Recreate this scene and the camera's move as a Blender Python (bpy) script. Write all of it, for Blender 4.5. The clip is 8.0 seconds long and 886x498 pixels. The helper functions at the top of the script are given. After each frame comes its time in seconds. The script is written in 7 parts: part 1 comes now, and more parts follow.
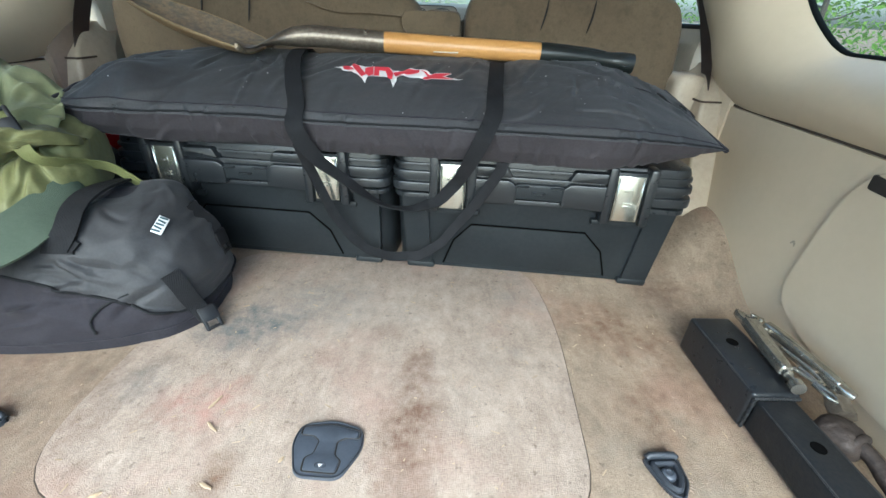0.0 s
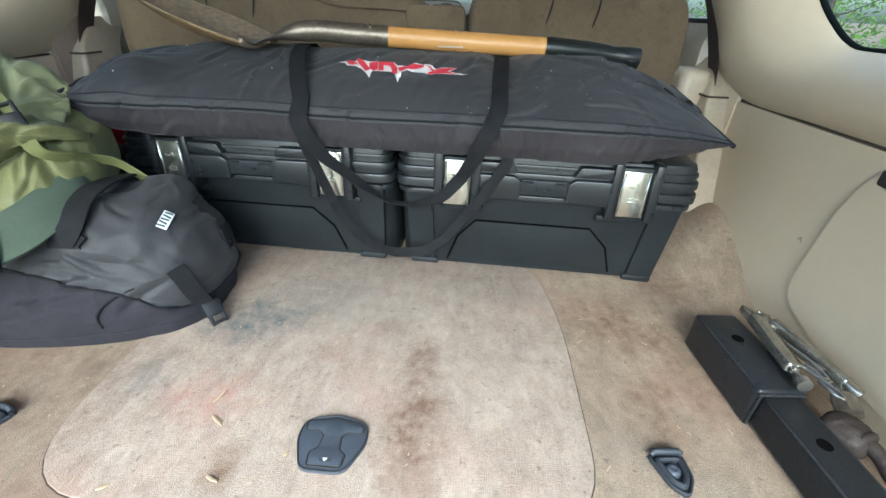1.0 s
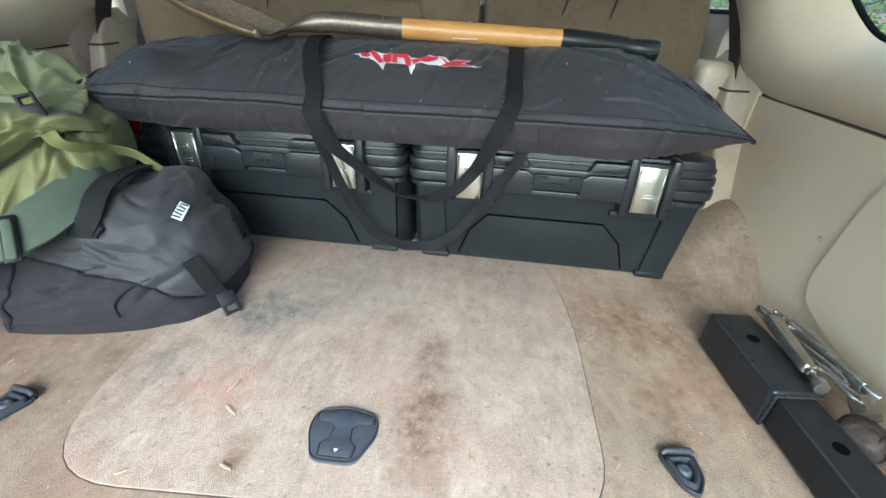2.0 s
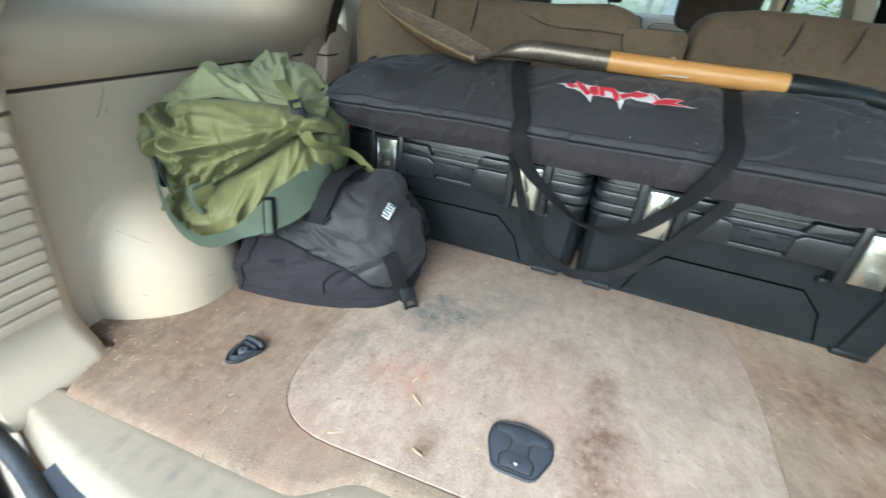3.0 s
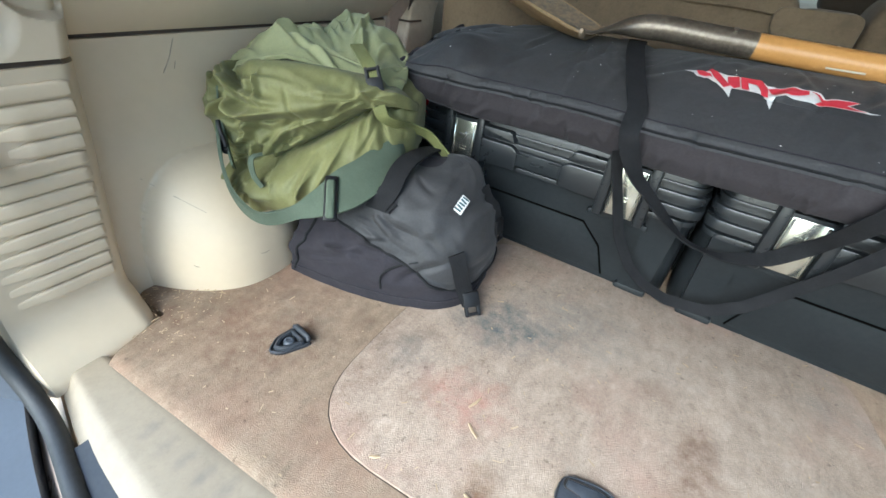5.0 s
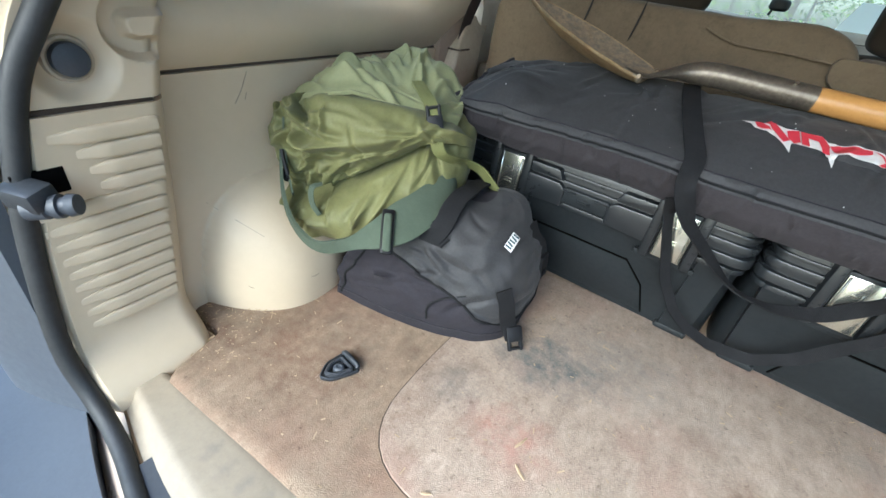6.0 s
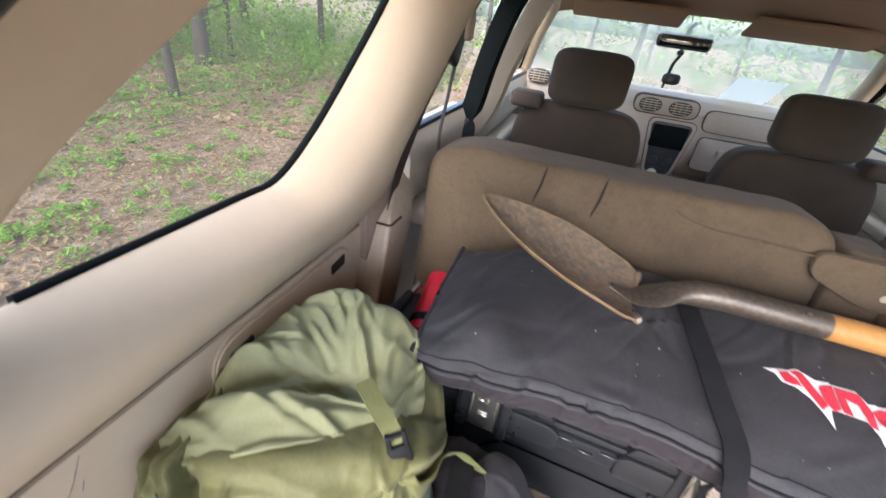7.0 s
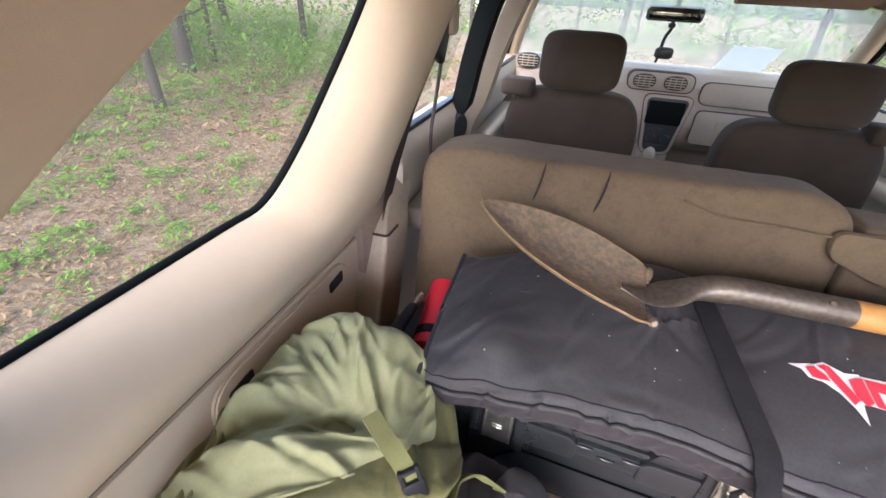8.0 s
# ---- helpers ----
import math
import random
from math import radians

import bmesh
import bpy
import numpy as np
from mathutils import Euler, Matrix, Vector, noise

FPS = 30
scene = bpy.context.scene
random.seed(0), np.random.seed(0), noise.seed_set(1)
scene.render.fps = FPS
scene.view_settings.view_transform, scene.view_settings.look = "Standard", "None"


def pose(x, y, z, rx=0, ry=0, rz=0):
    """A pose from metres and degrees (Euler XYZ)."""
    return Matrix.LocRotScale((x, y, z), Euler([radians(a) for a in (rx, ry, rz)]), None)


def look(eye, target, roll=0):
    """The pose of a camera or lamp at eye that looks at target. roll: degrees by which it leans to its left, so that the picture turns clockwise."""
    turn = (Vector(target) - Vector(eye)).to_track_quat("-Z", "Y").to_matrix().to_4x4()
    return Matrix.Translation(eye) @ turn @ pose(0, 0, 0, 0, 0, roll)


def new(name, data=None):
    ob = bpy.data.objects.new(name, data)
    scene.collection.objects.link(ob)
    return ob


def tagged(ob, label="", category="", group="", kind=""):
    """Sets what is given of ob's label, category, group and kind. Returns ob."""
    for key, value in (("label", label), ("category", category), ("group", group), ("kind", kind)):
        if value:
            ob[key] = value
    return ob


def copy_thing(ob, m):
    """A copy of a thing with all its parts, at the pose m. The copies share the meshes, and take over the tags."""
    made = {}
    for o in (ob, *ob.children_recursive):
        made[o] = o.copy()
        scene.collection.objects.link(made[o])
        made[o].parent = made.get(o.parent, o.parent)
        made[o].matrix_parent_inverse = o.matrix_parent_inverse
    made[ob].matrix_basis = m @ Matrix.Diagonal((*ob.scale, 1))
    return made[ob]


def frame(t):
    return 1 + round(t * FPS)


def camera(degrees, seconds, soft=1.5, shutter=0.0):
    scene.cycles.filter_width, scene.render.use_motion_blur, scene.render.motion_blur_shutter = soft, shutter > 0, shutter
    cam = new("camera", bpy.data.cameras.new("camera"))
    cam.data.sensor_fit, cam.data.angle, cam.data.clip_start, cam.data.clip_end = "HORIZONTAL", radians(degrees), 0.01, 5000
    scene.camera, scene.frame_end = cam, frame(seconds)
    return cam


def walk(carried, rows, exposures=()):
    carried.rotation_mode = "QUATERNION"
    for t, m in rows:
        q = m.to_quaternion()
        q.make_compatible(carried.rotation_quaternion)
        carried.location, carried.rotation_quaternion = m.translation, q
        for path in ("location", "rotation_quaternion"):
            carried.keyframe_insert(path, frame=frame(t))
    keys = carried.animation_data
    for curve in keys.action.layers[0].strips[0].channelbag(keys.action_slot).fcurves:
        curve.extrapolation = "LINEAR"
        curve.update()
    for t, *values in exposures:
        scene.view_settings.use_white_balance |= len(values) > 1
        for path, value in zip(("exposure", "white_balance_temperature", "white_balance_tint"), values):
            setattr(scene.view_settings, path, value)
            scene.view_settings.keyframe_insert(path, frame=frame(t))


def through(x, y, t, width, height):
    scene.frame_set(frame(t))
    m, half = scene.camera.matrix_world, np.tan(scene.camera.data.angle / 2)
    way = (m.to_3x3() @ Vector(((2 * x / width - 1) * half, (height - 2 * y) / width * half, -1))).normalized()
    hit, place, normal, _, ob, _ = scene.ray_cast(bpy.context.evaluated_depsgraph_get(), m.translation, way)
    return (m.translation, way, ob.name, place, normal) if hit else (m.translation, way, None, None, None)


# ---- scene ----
cam = camera(93.6, 8.0, shutter=0.3)
PATH = [
    (0, (0.149, -0.018, 0.505), (0.123, 1.719, -0.486), 2.3),
    (0.5, (0.147, -0.016, 0.504), (0.118, 1.716, -0.496), 2.3),
    (1, (0.147, -0.018, 0.503), (0.107, 1.71, -0.503), 2.2),
    (2.3, (0.14, -0.015, 0.505), (0.002, 1.686, -0.538), 2.2),
    (2.5, (0.115, -0.022, 0.503), (-0.095, 1.673, -0.537), 2.3),
    (2.7, (0.056, -0.036, 0.52), (-0.269, 1.644, -0.516), 3.3),
    (3, (-0.009, -0.059, 0.528), (-0.53, 1.581, -0.492), 4.4),
    (3.5, (-0.046, -0.06, 0.525), (-0.727, 1.5, -0.526), 3.8),
    (4, (-0.045, -0.024, 0.51), (-0.734, 1.507, -0.576), 2.9),
    (4.2, (-0.049, -0.013, 0.506), (-0.725, 1.52, -0.586), 3.5),
    (5.3, (-0.105, 0.026, 0.503), (-0.833, 1.511, -0.62), 8.4),
    (5.5, (-0.124, 0.013, 0.511), (-0.854, 1.506, -0.601), 9.3),
    (6, (-0.145, 0.001, 0.542), (-0.923, 1.477, -0.561), 8.8),
    (6.3, (-0.183, 0.061, 0.572), (-0.918, 1.54, -0.556), 8.5),
    (6.5, (-0.233, 0.13, 0.626), (-0.912, 1.654, -0.476), 7.1),
    (6.7, (-0.28, 0.217, 0.702), (-0.898, 1.802, -0.349), 5.6),
    (6.8, (-0.338, 0.25, 0.732), (-0.841, 1.886, -0.304), 6.7),
    (7, (-0.402, 0.295, 0.768), (-0.857, 1.974, -0.219), 7.8),
    (7.2, (-0.443, 0.329, 0.788), (-0.912, 1.997, -0.21), 6.8),
    (7.5, (-0.465, 0.373, 0.788), (-0.903, 2.01, -0.273), 4.7),
    (8, (-0.415, 0.336, 0.783), (-0.863, 1.989, -0.249), 3.4),
]
walk(cam, [(t, look(eye, target, roll)) for t, eye, target, roll in PATH], [(0, 2.24, 5080, -4), (6.2, 2.14, 5250, 0), (7.1, 2.80, 5650, 18), (8, 2.84, 5700, 20)])

# ---- world and light ----
world = bpy.data.worlds.new("world")
scene.world = world
world.use_nodes = True
wn = world.node_tree.nodes
sky = wn.new("ShaderNodeTexSky")
sky.sky_type, sky.sun_disc = "NISHITA", False
sky.sun_elevation, sky.sun_rotation = radians(38), radians(186)
sky.air_density, sky.dust_density, sky.ozone_density = 1.0, 4.0, 1.5
wn["Background"].inputs[1].default_value = 0.19
world.node_tree.links.new(sky.outputs[0], wn["Background"].inputs[0])
sun_data = bpy.data.lights.new("sun", "SUN")
sun_data.energy, sun_data.angle, sun_data.color = 0.30, radians(50), (1.0, 0.97, 0.92)
sun = new("sun", sun_data)
sun.rotation_euler = Euler((radians(52), 0, radians(-6)))


# ---- materials ----
def mat(name, c1, c2=None, rough=0.6, metal=0.0, big=6.0, fine=120.0, mix=0.35, bump=0.15, bscale=None, dist=0.002,
        spec=0.5, stains=(), sheen=0.0, weave=0.0, blotch=0.0, wrinkle=0.0, wdist=0.010, pile=0.0):
    """Two-colour surface varied at two scales, with fine relief; stains, and patches of painted light or shade, are (x,
    y, radius, colour, strength) on the ground plan.
    """
    m = bpy.data.materials.new(name)
    m.use_nodes = True
    nt = m.node_tree
    n, l = nt.nodes, nt.links
    bsdf = n["Principled BSDF"]
    tc = n.new("ShaderNodeTexCoord")
    c2 = c2 or tuple(v * 0.75 for v in c1)

    def nz(scale, detail=6.0, rgh=0.6):
        t = n.new("ShaderNodeTexNoise")
        t.inputs["Scale"].default_value, t.inputs["Detail"].default_value, t.inputs["Roughness"].default_value = scale, detail, rgh
        l.new(tc.outputs["Object"], t.inputs["Vector"])
        return t.outputs["Fac"]

    def ramp(src, a, b):
        r = n.new("ShaderNodeMapRange")
        r.inputs[1].default_value, r.inputs[2].default_value = a, b
        l.new(src, r.inputs[0])
        return r.outputs[0]

    def math_(op, a, b):
        q = n.new("ShaderNodeMath")
        q.operation = op
        for i, v in enumerate((a, b)):
            if isinstance(v, (int, float)):
                q.inputs[i].default_value = v
            else:
                l.new(v, q.inputs[i])
        return q.outputs[0]

    def blend(fac, a, b):
        q = n.new("ShaderNodeMix")
        q.data_type = "RGBA"
        if isinstance(fac, (int, float)):
            q.inputs[0].default_value = fac
        else:
            l.new(fac, q.inputs[0])
        for i, v in ((6, a), (7, b)):
            if isinstance(v, tuple):
                q.inputs[i].default_value = (*v, 1)
            else:
                l.new(v, q.inputs[i])
        return q.outputs[2]

    f = math_("ADD", math_("MULTIPLY", ramp(nz(big), 0.3, 0.7), 1 - mix), math_("MULTIPLY", ramp(nz(fine, 3.0), 0.37, 0.63), mix))
    col = blend(f, c1, c2)
    if blotch:
        for sc, lo, hi, amt in ((26.0, 0.52, 0.72, blotch), (70.0, 0.54, 0.72, blotch * 0.7), (170.0, 0.52, 0.68, blotch * 0.45)):
            q = math_("MULTIPLY", ramp(nz(sc, 9.0, 0.72), lo, hi), amt)
            col = blend(q, col, tuple(v * 0.45 for v in c2))
        q = math_("MULTIPLY", ramp(nz(13.0, 9.0, 0.7), 0.55, 0.8), blotch * 0.6)
        col = blend(q, col, tuple(min(0.8, v * 1.35) for v in c1))
    if pile:
        # carpet pile: brushed streaks both ways, pinkish and grey areas, dark specks
        def streak(turn, sx, sy, seed):
            mp = n.new("ShaderNodeMapping")
            mp.inputs["Rotation"].default_value = (0, 0, turn)
            mp.inputs["Scale"].default_value = (sx, sy, 4)
            mp.inputs["Location"].default_value = (seed, seed * 0.7, 0)
            l.new(tc.outputs["Object"], mp.inputs["Vector"])
            t = n.new("ShaderNodeTexNoise")
            t.inputs["Scale"].default_value, t.inputs["Detail"].default_value, t.inputs["Roughness"].default_value = 1.0, 7.0, 0.62
            l.new(mp.outputs[0], t.inputs["Vector"])
            return t.outputs["Fac"]
        pale, rosy, grey_, dark = tuple(min(0.8, v * 1.28) for v in c1), (c1[0] * 0.92, c1[1] * 0.72, c1[2] * 0.72), (c1[0] * 0.62, c1[1] * 0.70, c1[2] * 0.78), tuple(v * 0.5 for v in c2)
        for src, lo, hi, amt, tone in ((streak(0.35, 42, 17, 1.0), 0.52, 0.74, 0.36, pale), (streak(-0.9, 46, 18, 4.0), 0.54, 0.74, 0.34, pale), (streak(1.25, 34, 15, 7.0), 0.54, 0.72, 0.34, dark),
                                       (streak(0.1, 40, 20, 9.0), 0.57, 0.74, 0.28, dark), (nz(3.6, 7.0, 0.65), 0.50, 0.66, 0.55, rosy), (nz(4.7, 8.0, 0.7), 0.54, 0.68, 0.45, grey_),
                                       (nz(95.0, 3.0, 0.5), 0.66, 0.74, 0.65, dark), (nz(60.0, 4.0, 0.6), 0.60, 0.75, 0.35, pale)):
            col = blend(math_("MULTIPLY", ramp(src, lo, hi), amt * pile), col, tone)
    for sx, sy, rad, sc, amt in stains:
        sep = n.new("ShaderNodeSeparateXYZ")
        l.new(tc.outputs["Object"], sep.inputs[0])
        dx = math_("DIVIDE", math_("SUBTRACT", sep.outputs[0], sx), rad[0])
        dy = math_("DIVIDE", math_("SUBTRACT", sep.outputs[1], sy), rad[1])
        d = math_("SQRT", math_("ADD", math_("MULTIPLY", dx, dx), math_("MULTIPLY", dy, dy)), 0.0)
        d = math_("ADD", d, math_("MULTIPLY", math_("SUBTRACT", nz(22.0, 8.0, 0.7), 0.5), 2.2))
        r = n.new("ShaderNodeMapRange")
        r.inputs[1].default_value, r.inputs[2].default_value, r.inputs[3].default_value, r.inputs[4].default_value = 0.25, 1.1, amt, 0.0
        l.new(d, r.inputs[0])
        patchy = math_("ADD", math_("MULTIPLY", ramp(nz(48.0, 6.0, 0.7), 0.36, 0.62), 0.75), 0.25)
        col = blend(math_("MULTIPLY", r.outputs[0], patchy), col, sc)
    l.new(col, bsdf.inputs["Base Color"])
    bsdf.inputs["Metallic"].default_value = metal
    bsdf.inputs["Specular IOR Level"].default_value = spec
    rr = n.new("ShaderNodeMapRange")
    rr.inputs[3].default_value, rr.inputs[4].default_value = max(0.03, rough - 0.1), min(1.0, rough + 0.1)
    l.new(nz(fine * 0.4), rr.inputs[0])
    l.new(rr.outputs[0], bsdf.inputs["Roughness"])
    if sheen:
        bsdf.inputs["Sheen Weight"].default_value = sheen
    if bump:
        b = n.new("ShaderNodeBump")
        b.inputs["Strength"].default_value, b.inputs["Distance"].default_value = bump, dist
        h = nz(bscale or fine, 4.0)
        if weave:
            w = n.new("ShaderNodeTexWave")
            w.inputs["Scale"].default_value = weave
            l.new(tc.outputs["Object"], w.inputs["Vector"])
            h = math_("ADD", h, math_("MULTIPLY", w.outputs["Fac"], 0.6))
        l.new(h, b.inputs["Height"])
        l.new(b.outputs[0], bsdf.inputs["Normal"])
        if wrinkle:
            w2 = n.new("ShaderNodeTexNoise")
            w2.inputs["Scale"].default_value, w2.inputs["Detail"].default_value, w2.inputs["Roughness"].default_value, w2.inputs["Distortion"].default_value = wrinkle, 2.0, 0.45, 0.3
            l.new(tc.outputs["Object"], w2.inputs["Vector"])
            b2 = n.new("ShaderNodeBump")
            b2.inputs["Strength"].default_value, b2.inputs["Distance"].default_value = 0.55, wdist
            l.new(w2.outputs["Fac"], b2.inputs["Height"])
            l.new(b2.outputs[0], b.inputs["Normal"])
    return m


def glass(name, tint=(0.85, 0.92, 0.88), haze=0.06):
    """A thin pane: mostly clear, glossy by Fresnel."""
    m = bpy.data.materials.new(name)
    m.use_nodes = True
    n, l = m.node_tree.nodes, m.node_tree.links
    n.remove(n["Principled BSDF"])
    tr, gl, mx, fr = (n.new("ShaderNode" + k) for k in ("BsdfTransparent", "BsdfGlossy", "MixShader", "LayerWeight"))
    tr.inputs[0].default_value = (*tint, 1)
    gl.inputs["Roughness"].default_value = 0.03
    po, mr = n.new("ShaderNodeMath"), n.new("ShaderNodeMapRange")
    po.operation, po.inputs[1].default_value = "POWER", 4.0
    mr.inputs[3].default_value, mr.inputs[4].default_value = 0.03, 0.55
    fr.inputs["Blend"].default_value = 0.5
    l.new(fr.outputs["Facing"], po.inputs[0])
    l.new(po.outputs[0], mr.inputs[0])
    l.new(mr.outputs[0], mx.inputs[0])
    l.new(tr.outputs[0], mx.inputs[1])
    l.new(gl.outputs[0], mx.inputs[2])
    # veiling glare is put into the pane as a pale translucent film
    veil, film, nz_, tc_, dr = (n.new("ShaderNode" + k) for k in ("BsdfTranslucent", "MixShader", "TexNoise", "TexCoord", "MapRange"))
    veil.inputs[0].default_value = (0.98, 0.88, 0.62, 1)
    nz_.inputs["Scale"].default_value, nz_.inputs["Detail"].default_value = 5.0, 8.0
    dr.inputs[1].default_value, dr.inputs[2].default_value = 0.3, 0.75
    dr.inputs[3].default_value, dr.inputs[4].default_value = haze * 0.85, haze * 1.2
    l.new(tc_.outputs["Object"], nz_.inputs["Vector"])
    l.new(nz_.outputs["Fac"], dr.inputs[0])
    l.new(dr.outputs[0], film.inputs[0])
    l.new(mx.outputs[0], film.inputs[1])
    l.new(veil.outputs[0], film.inputs[2])
    l.new(film.outputs[0], n["Material Output"].inputs[0])
    return m


# the two pale hatch patches are dust plus light put into the colour
RUST, GREY, DARK, PINK, DUST_AND_LIGHT = (0.135, 0.072, 0.036), (0.095, 0.105, 0.105), (0.15, 0.088, 0.056), (0.34, 0.17, 0.13), (0.52, 0.44, 0.36)
# the wide dark patch at the left puts shade into the carpet's colour
STAINS_AND_LIGHT = [(0.02, 0.63, (0.26, 0.13), DUST_AND_LIGHT, 0.28), (0.18, 0.44, (0.14, 0.10), DUST_AND_LIGHT, 0.20), (0.45, 0.60, (0.10, 0.10), RUST, 0.75), (0.54, 0.50, (0.05, 0.16), RUST, 0.62), (0.60, 0.72, (0.07, 0.06), DARK, 0.78), (0.46, 0.40, (0.05, 0.12), RUST, 0.52), (-0.54, 0.34, (0.30, 0.28), DARK, 0.62), (-0.52, 0.30, (0.10, 0.08), DARK, 0.39), (-0.68, 0.24, (0.06, 0.05), DARK, 0.59), (-0.20, 0.55, (0.10, 0.07), GREY, 0.95),
          (-0.10, 0.62, (0.13, 0.10), GREY, 0.45), (-0.19, 0.38, (0.08, 0.05), PINK, 0.65), (0.11, 0.36, (0.05, 0.14), DARK, 0.95),
          (0.11, 0.48, (0.025, 0.07), DARK, 0.78), (-0.12, 0.28, (0.03, 0.04), RUST, 0.78), (0.05, 0.55, (0.04, 0.03), DARK, 0.45),
          (-0.30, 0.41, (0.05, 0.06), GREY, 0.45), (0.43, 0.42, (0.06, 0.05), DARK, 0.39)]
M_CARPET = mat("carpet", (0.365, 0.280, 0.196), (0.202, 0.151, 0.104), rough=0.95, big=14, fine=330, mix=0.38, bump=0.8, bscale=700, dist=0.0025, spec=0.1, stains=STAINS_AND_LIGHT, sheen=0.05, blotch=0.5, pile=1.0)
M_LID = mat("carpet_worn", (0.425, 0.337, 0.262), (0.250, 0.190, 0.143), rough=0.95, big=14, fine=330, mix=0.40, bump=0.8, bscale=700, dist=0.0025, spec=0.1, stains=STAINS_AND_LIGHT, sheen=0.05, blotch=0.45, pile=1.0)
M_SIDE_CARPET = mat("carpet_brown", (0.21, 0.1435, 0.091), (0.14, 0.0945, 0.0595), rough=0.95, big=11, fine=420, mix=0.30, bump=0.6, bscale=900, dist=0.002, spec=0.1, sheen=0.05, blotch=0.5, pile=0.8)
M_SCUFF = mat("grey_scuff", (0.24, 0.21, 0.17), (0.40, 0.34, 0.25), rough=0.7, big=90, fine=300, mix=0.5, bump=0)
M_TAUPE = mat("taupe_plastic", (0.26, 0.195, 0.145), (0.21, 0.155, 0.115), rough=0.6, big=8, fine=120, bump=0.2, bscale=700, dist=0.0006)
M_GROOVE = mat("brown_joint", (0.075, 0.052, 0.036), (0.045, 0.032, 0.022), rough=0.95, bump=0)
M_BEIGE = mat("beige_plastic", (0.562, 0.465, 0.326), (0.502, 0.413, 0.287), rough=0.50, big=4, fine=60, mix=0.2, bump=0.25, bscale=900, dist=0.0006)
M_BEIGE_D = mat("beige_plastic_scuffed_dark", (0.45, 0.375, 0.275), (0.37, 0.305, 0.22), rough=0.5, big=12, fine=90, mix=0.3, bump=0.25, bscale=700, dist=0.0006, blotch=0.3)
SMUDGE = (0.17, 0.145, 0.12)
M_SILL = mat("sill_plastic", (0.285, 0.238, 0.172), (0.235, 0.196, 0.142), rough=0.6, big=12, fine=90, mix=0.3, bump=0.25, bscale=700, dist=0.0006, blotch=0.25, stains=[(-0.50 + 0.034 * k, 0.130 - 0.004 * (k % 2), (0.010, 0.018), SMUDGE, 0.75) for k in range(6)])
M_DASH = mat("dash_plastic", (0.40, 0.335, 0.27), (0.34, 0.285, 0.23), rough=0.5, big=5, fine=80, bump=0.2, bscale=800, dist=0.0006)
M_PALE = mat("pale_dash_plastic", (0.56, 0.485, 0.375), (0.49, 0.425, 0.33), rough=0.5, big=5, fine=80, bump=0.2, bscale=800, dist=0.0006)
M_HEAD = mat("headliner_fabric", (0.47, 0.33, 0.235), (0.42, 0.30, 0.205), rough=0.95, big=5, fine=300, bump=0.3, bscale=900, dist=0.001, spec=0.1)
M_RUBBER = mat("black_rubber", (0.0125, 0.0140, 0.0150), (0.0250, 0.0260, 0.0275), rough=0.6, big=20, fine=150, bump=0.2)
M_SEAM = mat("dark_gap", (0.02, 0.016, 0.012), rough=0.9, bump=0)
M_SEAT = mat("seat_cloth", (0.140, 0.104, 0.064), (0.092, 0.067, 0.042), rough=0.9, big=7, fine=160, mix=0.2, bump=0.5, bscale=700, dist=0.001, spec=0.15, sheen=0.08, blotch=0.5, wrinkle=4.0, wdist=0.02)
# the rear cloth darkened, the front seats' shade put into its colour
M_FSEAT = mat("shaded_seat_cloth", (0.060, 0.046, 0.034), (0.042, 0.032, 0.024), rough=0.9, big=7, fine=160, mix=0.2, bump=0.5, bscale=700, dist=0.001, spec=0.15, sheen=0.08)
M_BOX = mat("toolbox_plastic", (0.0134, 0.0152, 0.0166), (0.0218, 0.0244, 0.0262), rough=0.36, big=9, fine=120, bump=0.3, bscale=900, dist=0.0006, spec=0.22)
M_BOX_TRIM = mat("toolbox_rim_plastic", (0.0118, 0.0132, 0.0146), (0.0190, 0.0207, 0.0224), rough=0.30, big=12, fine=160, bump=0.2, bscale=900, dist=0.0006, spec=0.5)
M_LATCH = mat("latch_metal", (0.74, 0.74, 0.66), (0.62, 0.62, 0.54), rough=0.24, metal=0.95, big=3, fine=20, bump=0.04, dist=0.0006)
M_NYLON = mat("black_nylon", (0.0205, 0.0203, 0.0215), (0.0420, 0.0408, 0.0422), rough=0.60, big=4, fine=260, mix=0.3, bump=0.3, bscale=900, dist=0.001, sheen=0.07, spec=0.30, wrinkle=14.0, wdist=0.008)
M_NYLON_LOW = mat("black_nylon_side", (0.0235, 0.0205, 0.0225), (0.0410, 0.0360, 0.0390), rough=0.65, big=9, fine=260, mix=0.35, bump=0.3, bscale=900, dist=0.001, sheen=0.04, spec=0.22, wrinkle=14.0, wdist=0.010)
M_WEB = mat("black_webbing", (0.0095, 0.0095, 0.0102), (0.0190, 0.0188, 0.0200), rough=0.8, big=30, fine=500, bump=0.6, bscale=600, dist=0.001, weave=180, spec=0.15)
M_CORD = mat("bag_canvas", (0.0145, 0.0130, 0.0165), (0.0260, 0.0235, 0.0285), rough=0.8, big=8, fine=300, bump=0.4, bscale=800, dist=0.001, sheen=0.04, spec=0.2, wrinkle=15.0, wdist=0.010)
M_RED = mat("red_print", (0.62, 0.045, 0.07), (0.50, 0.03, 0.05), rough=0.5, big=30, fine=200, bump=0.1)
M_WHITE = mat("white_print", (0.80, 0.79, 0.76), (0.65, 0.64, 0.62), rough=0.6, big=30, fine=200, bump=0.1)
M_TEAL = mat("label_print", (0.05, 0.09, 0.10), rough=0.5, bump=0)
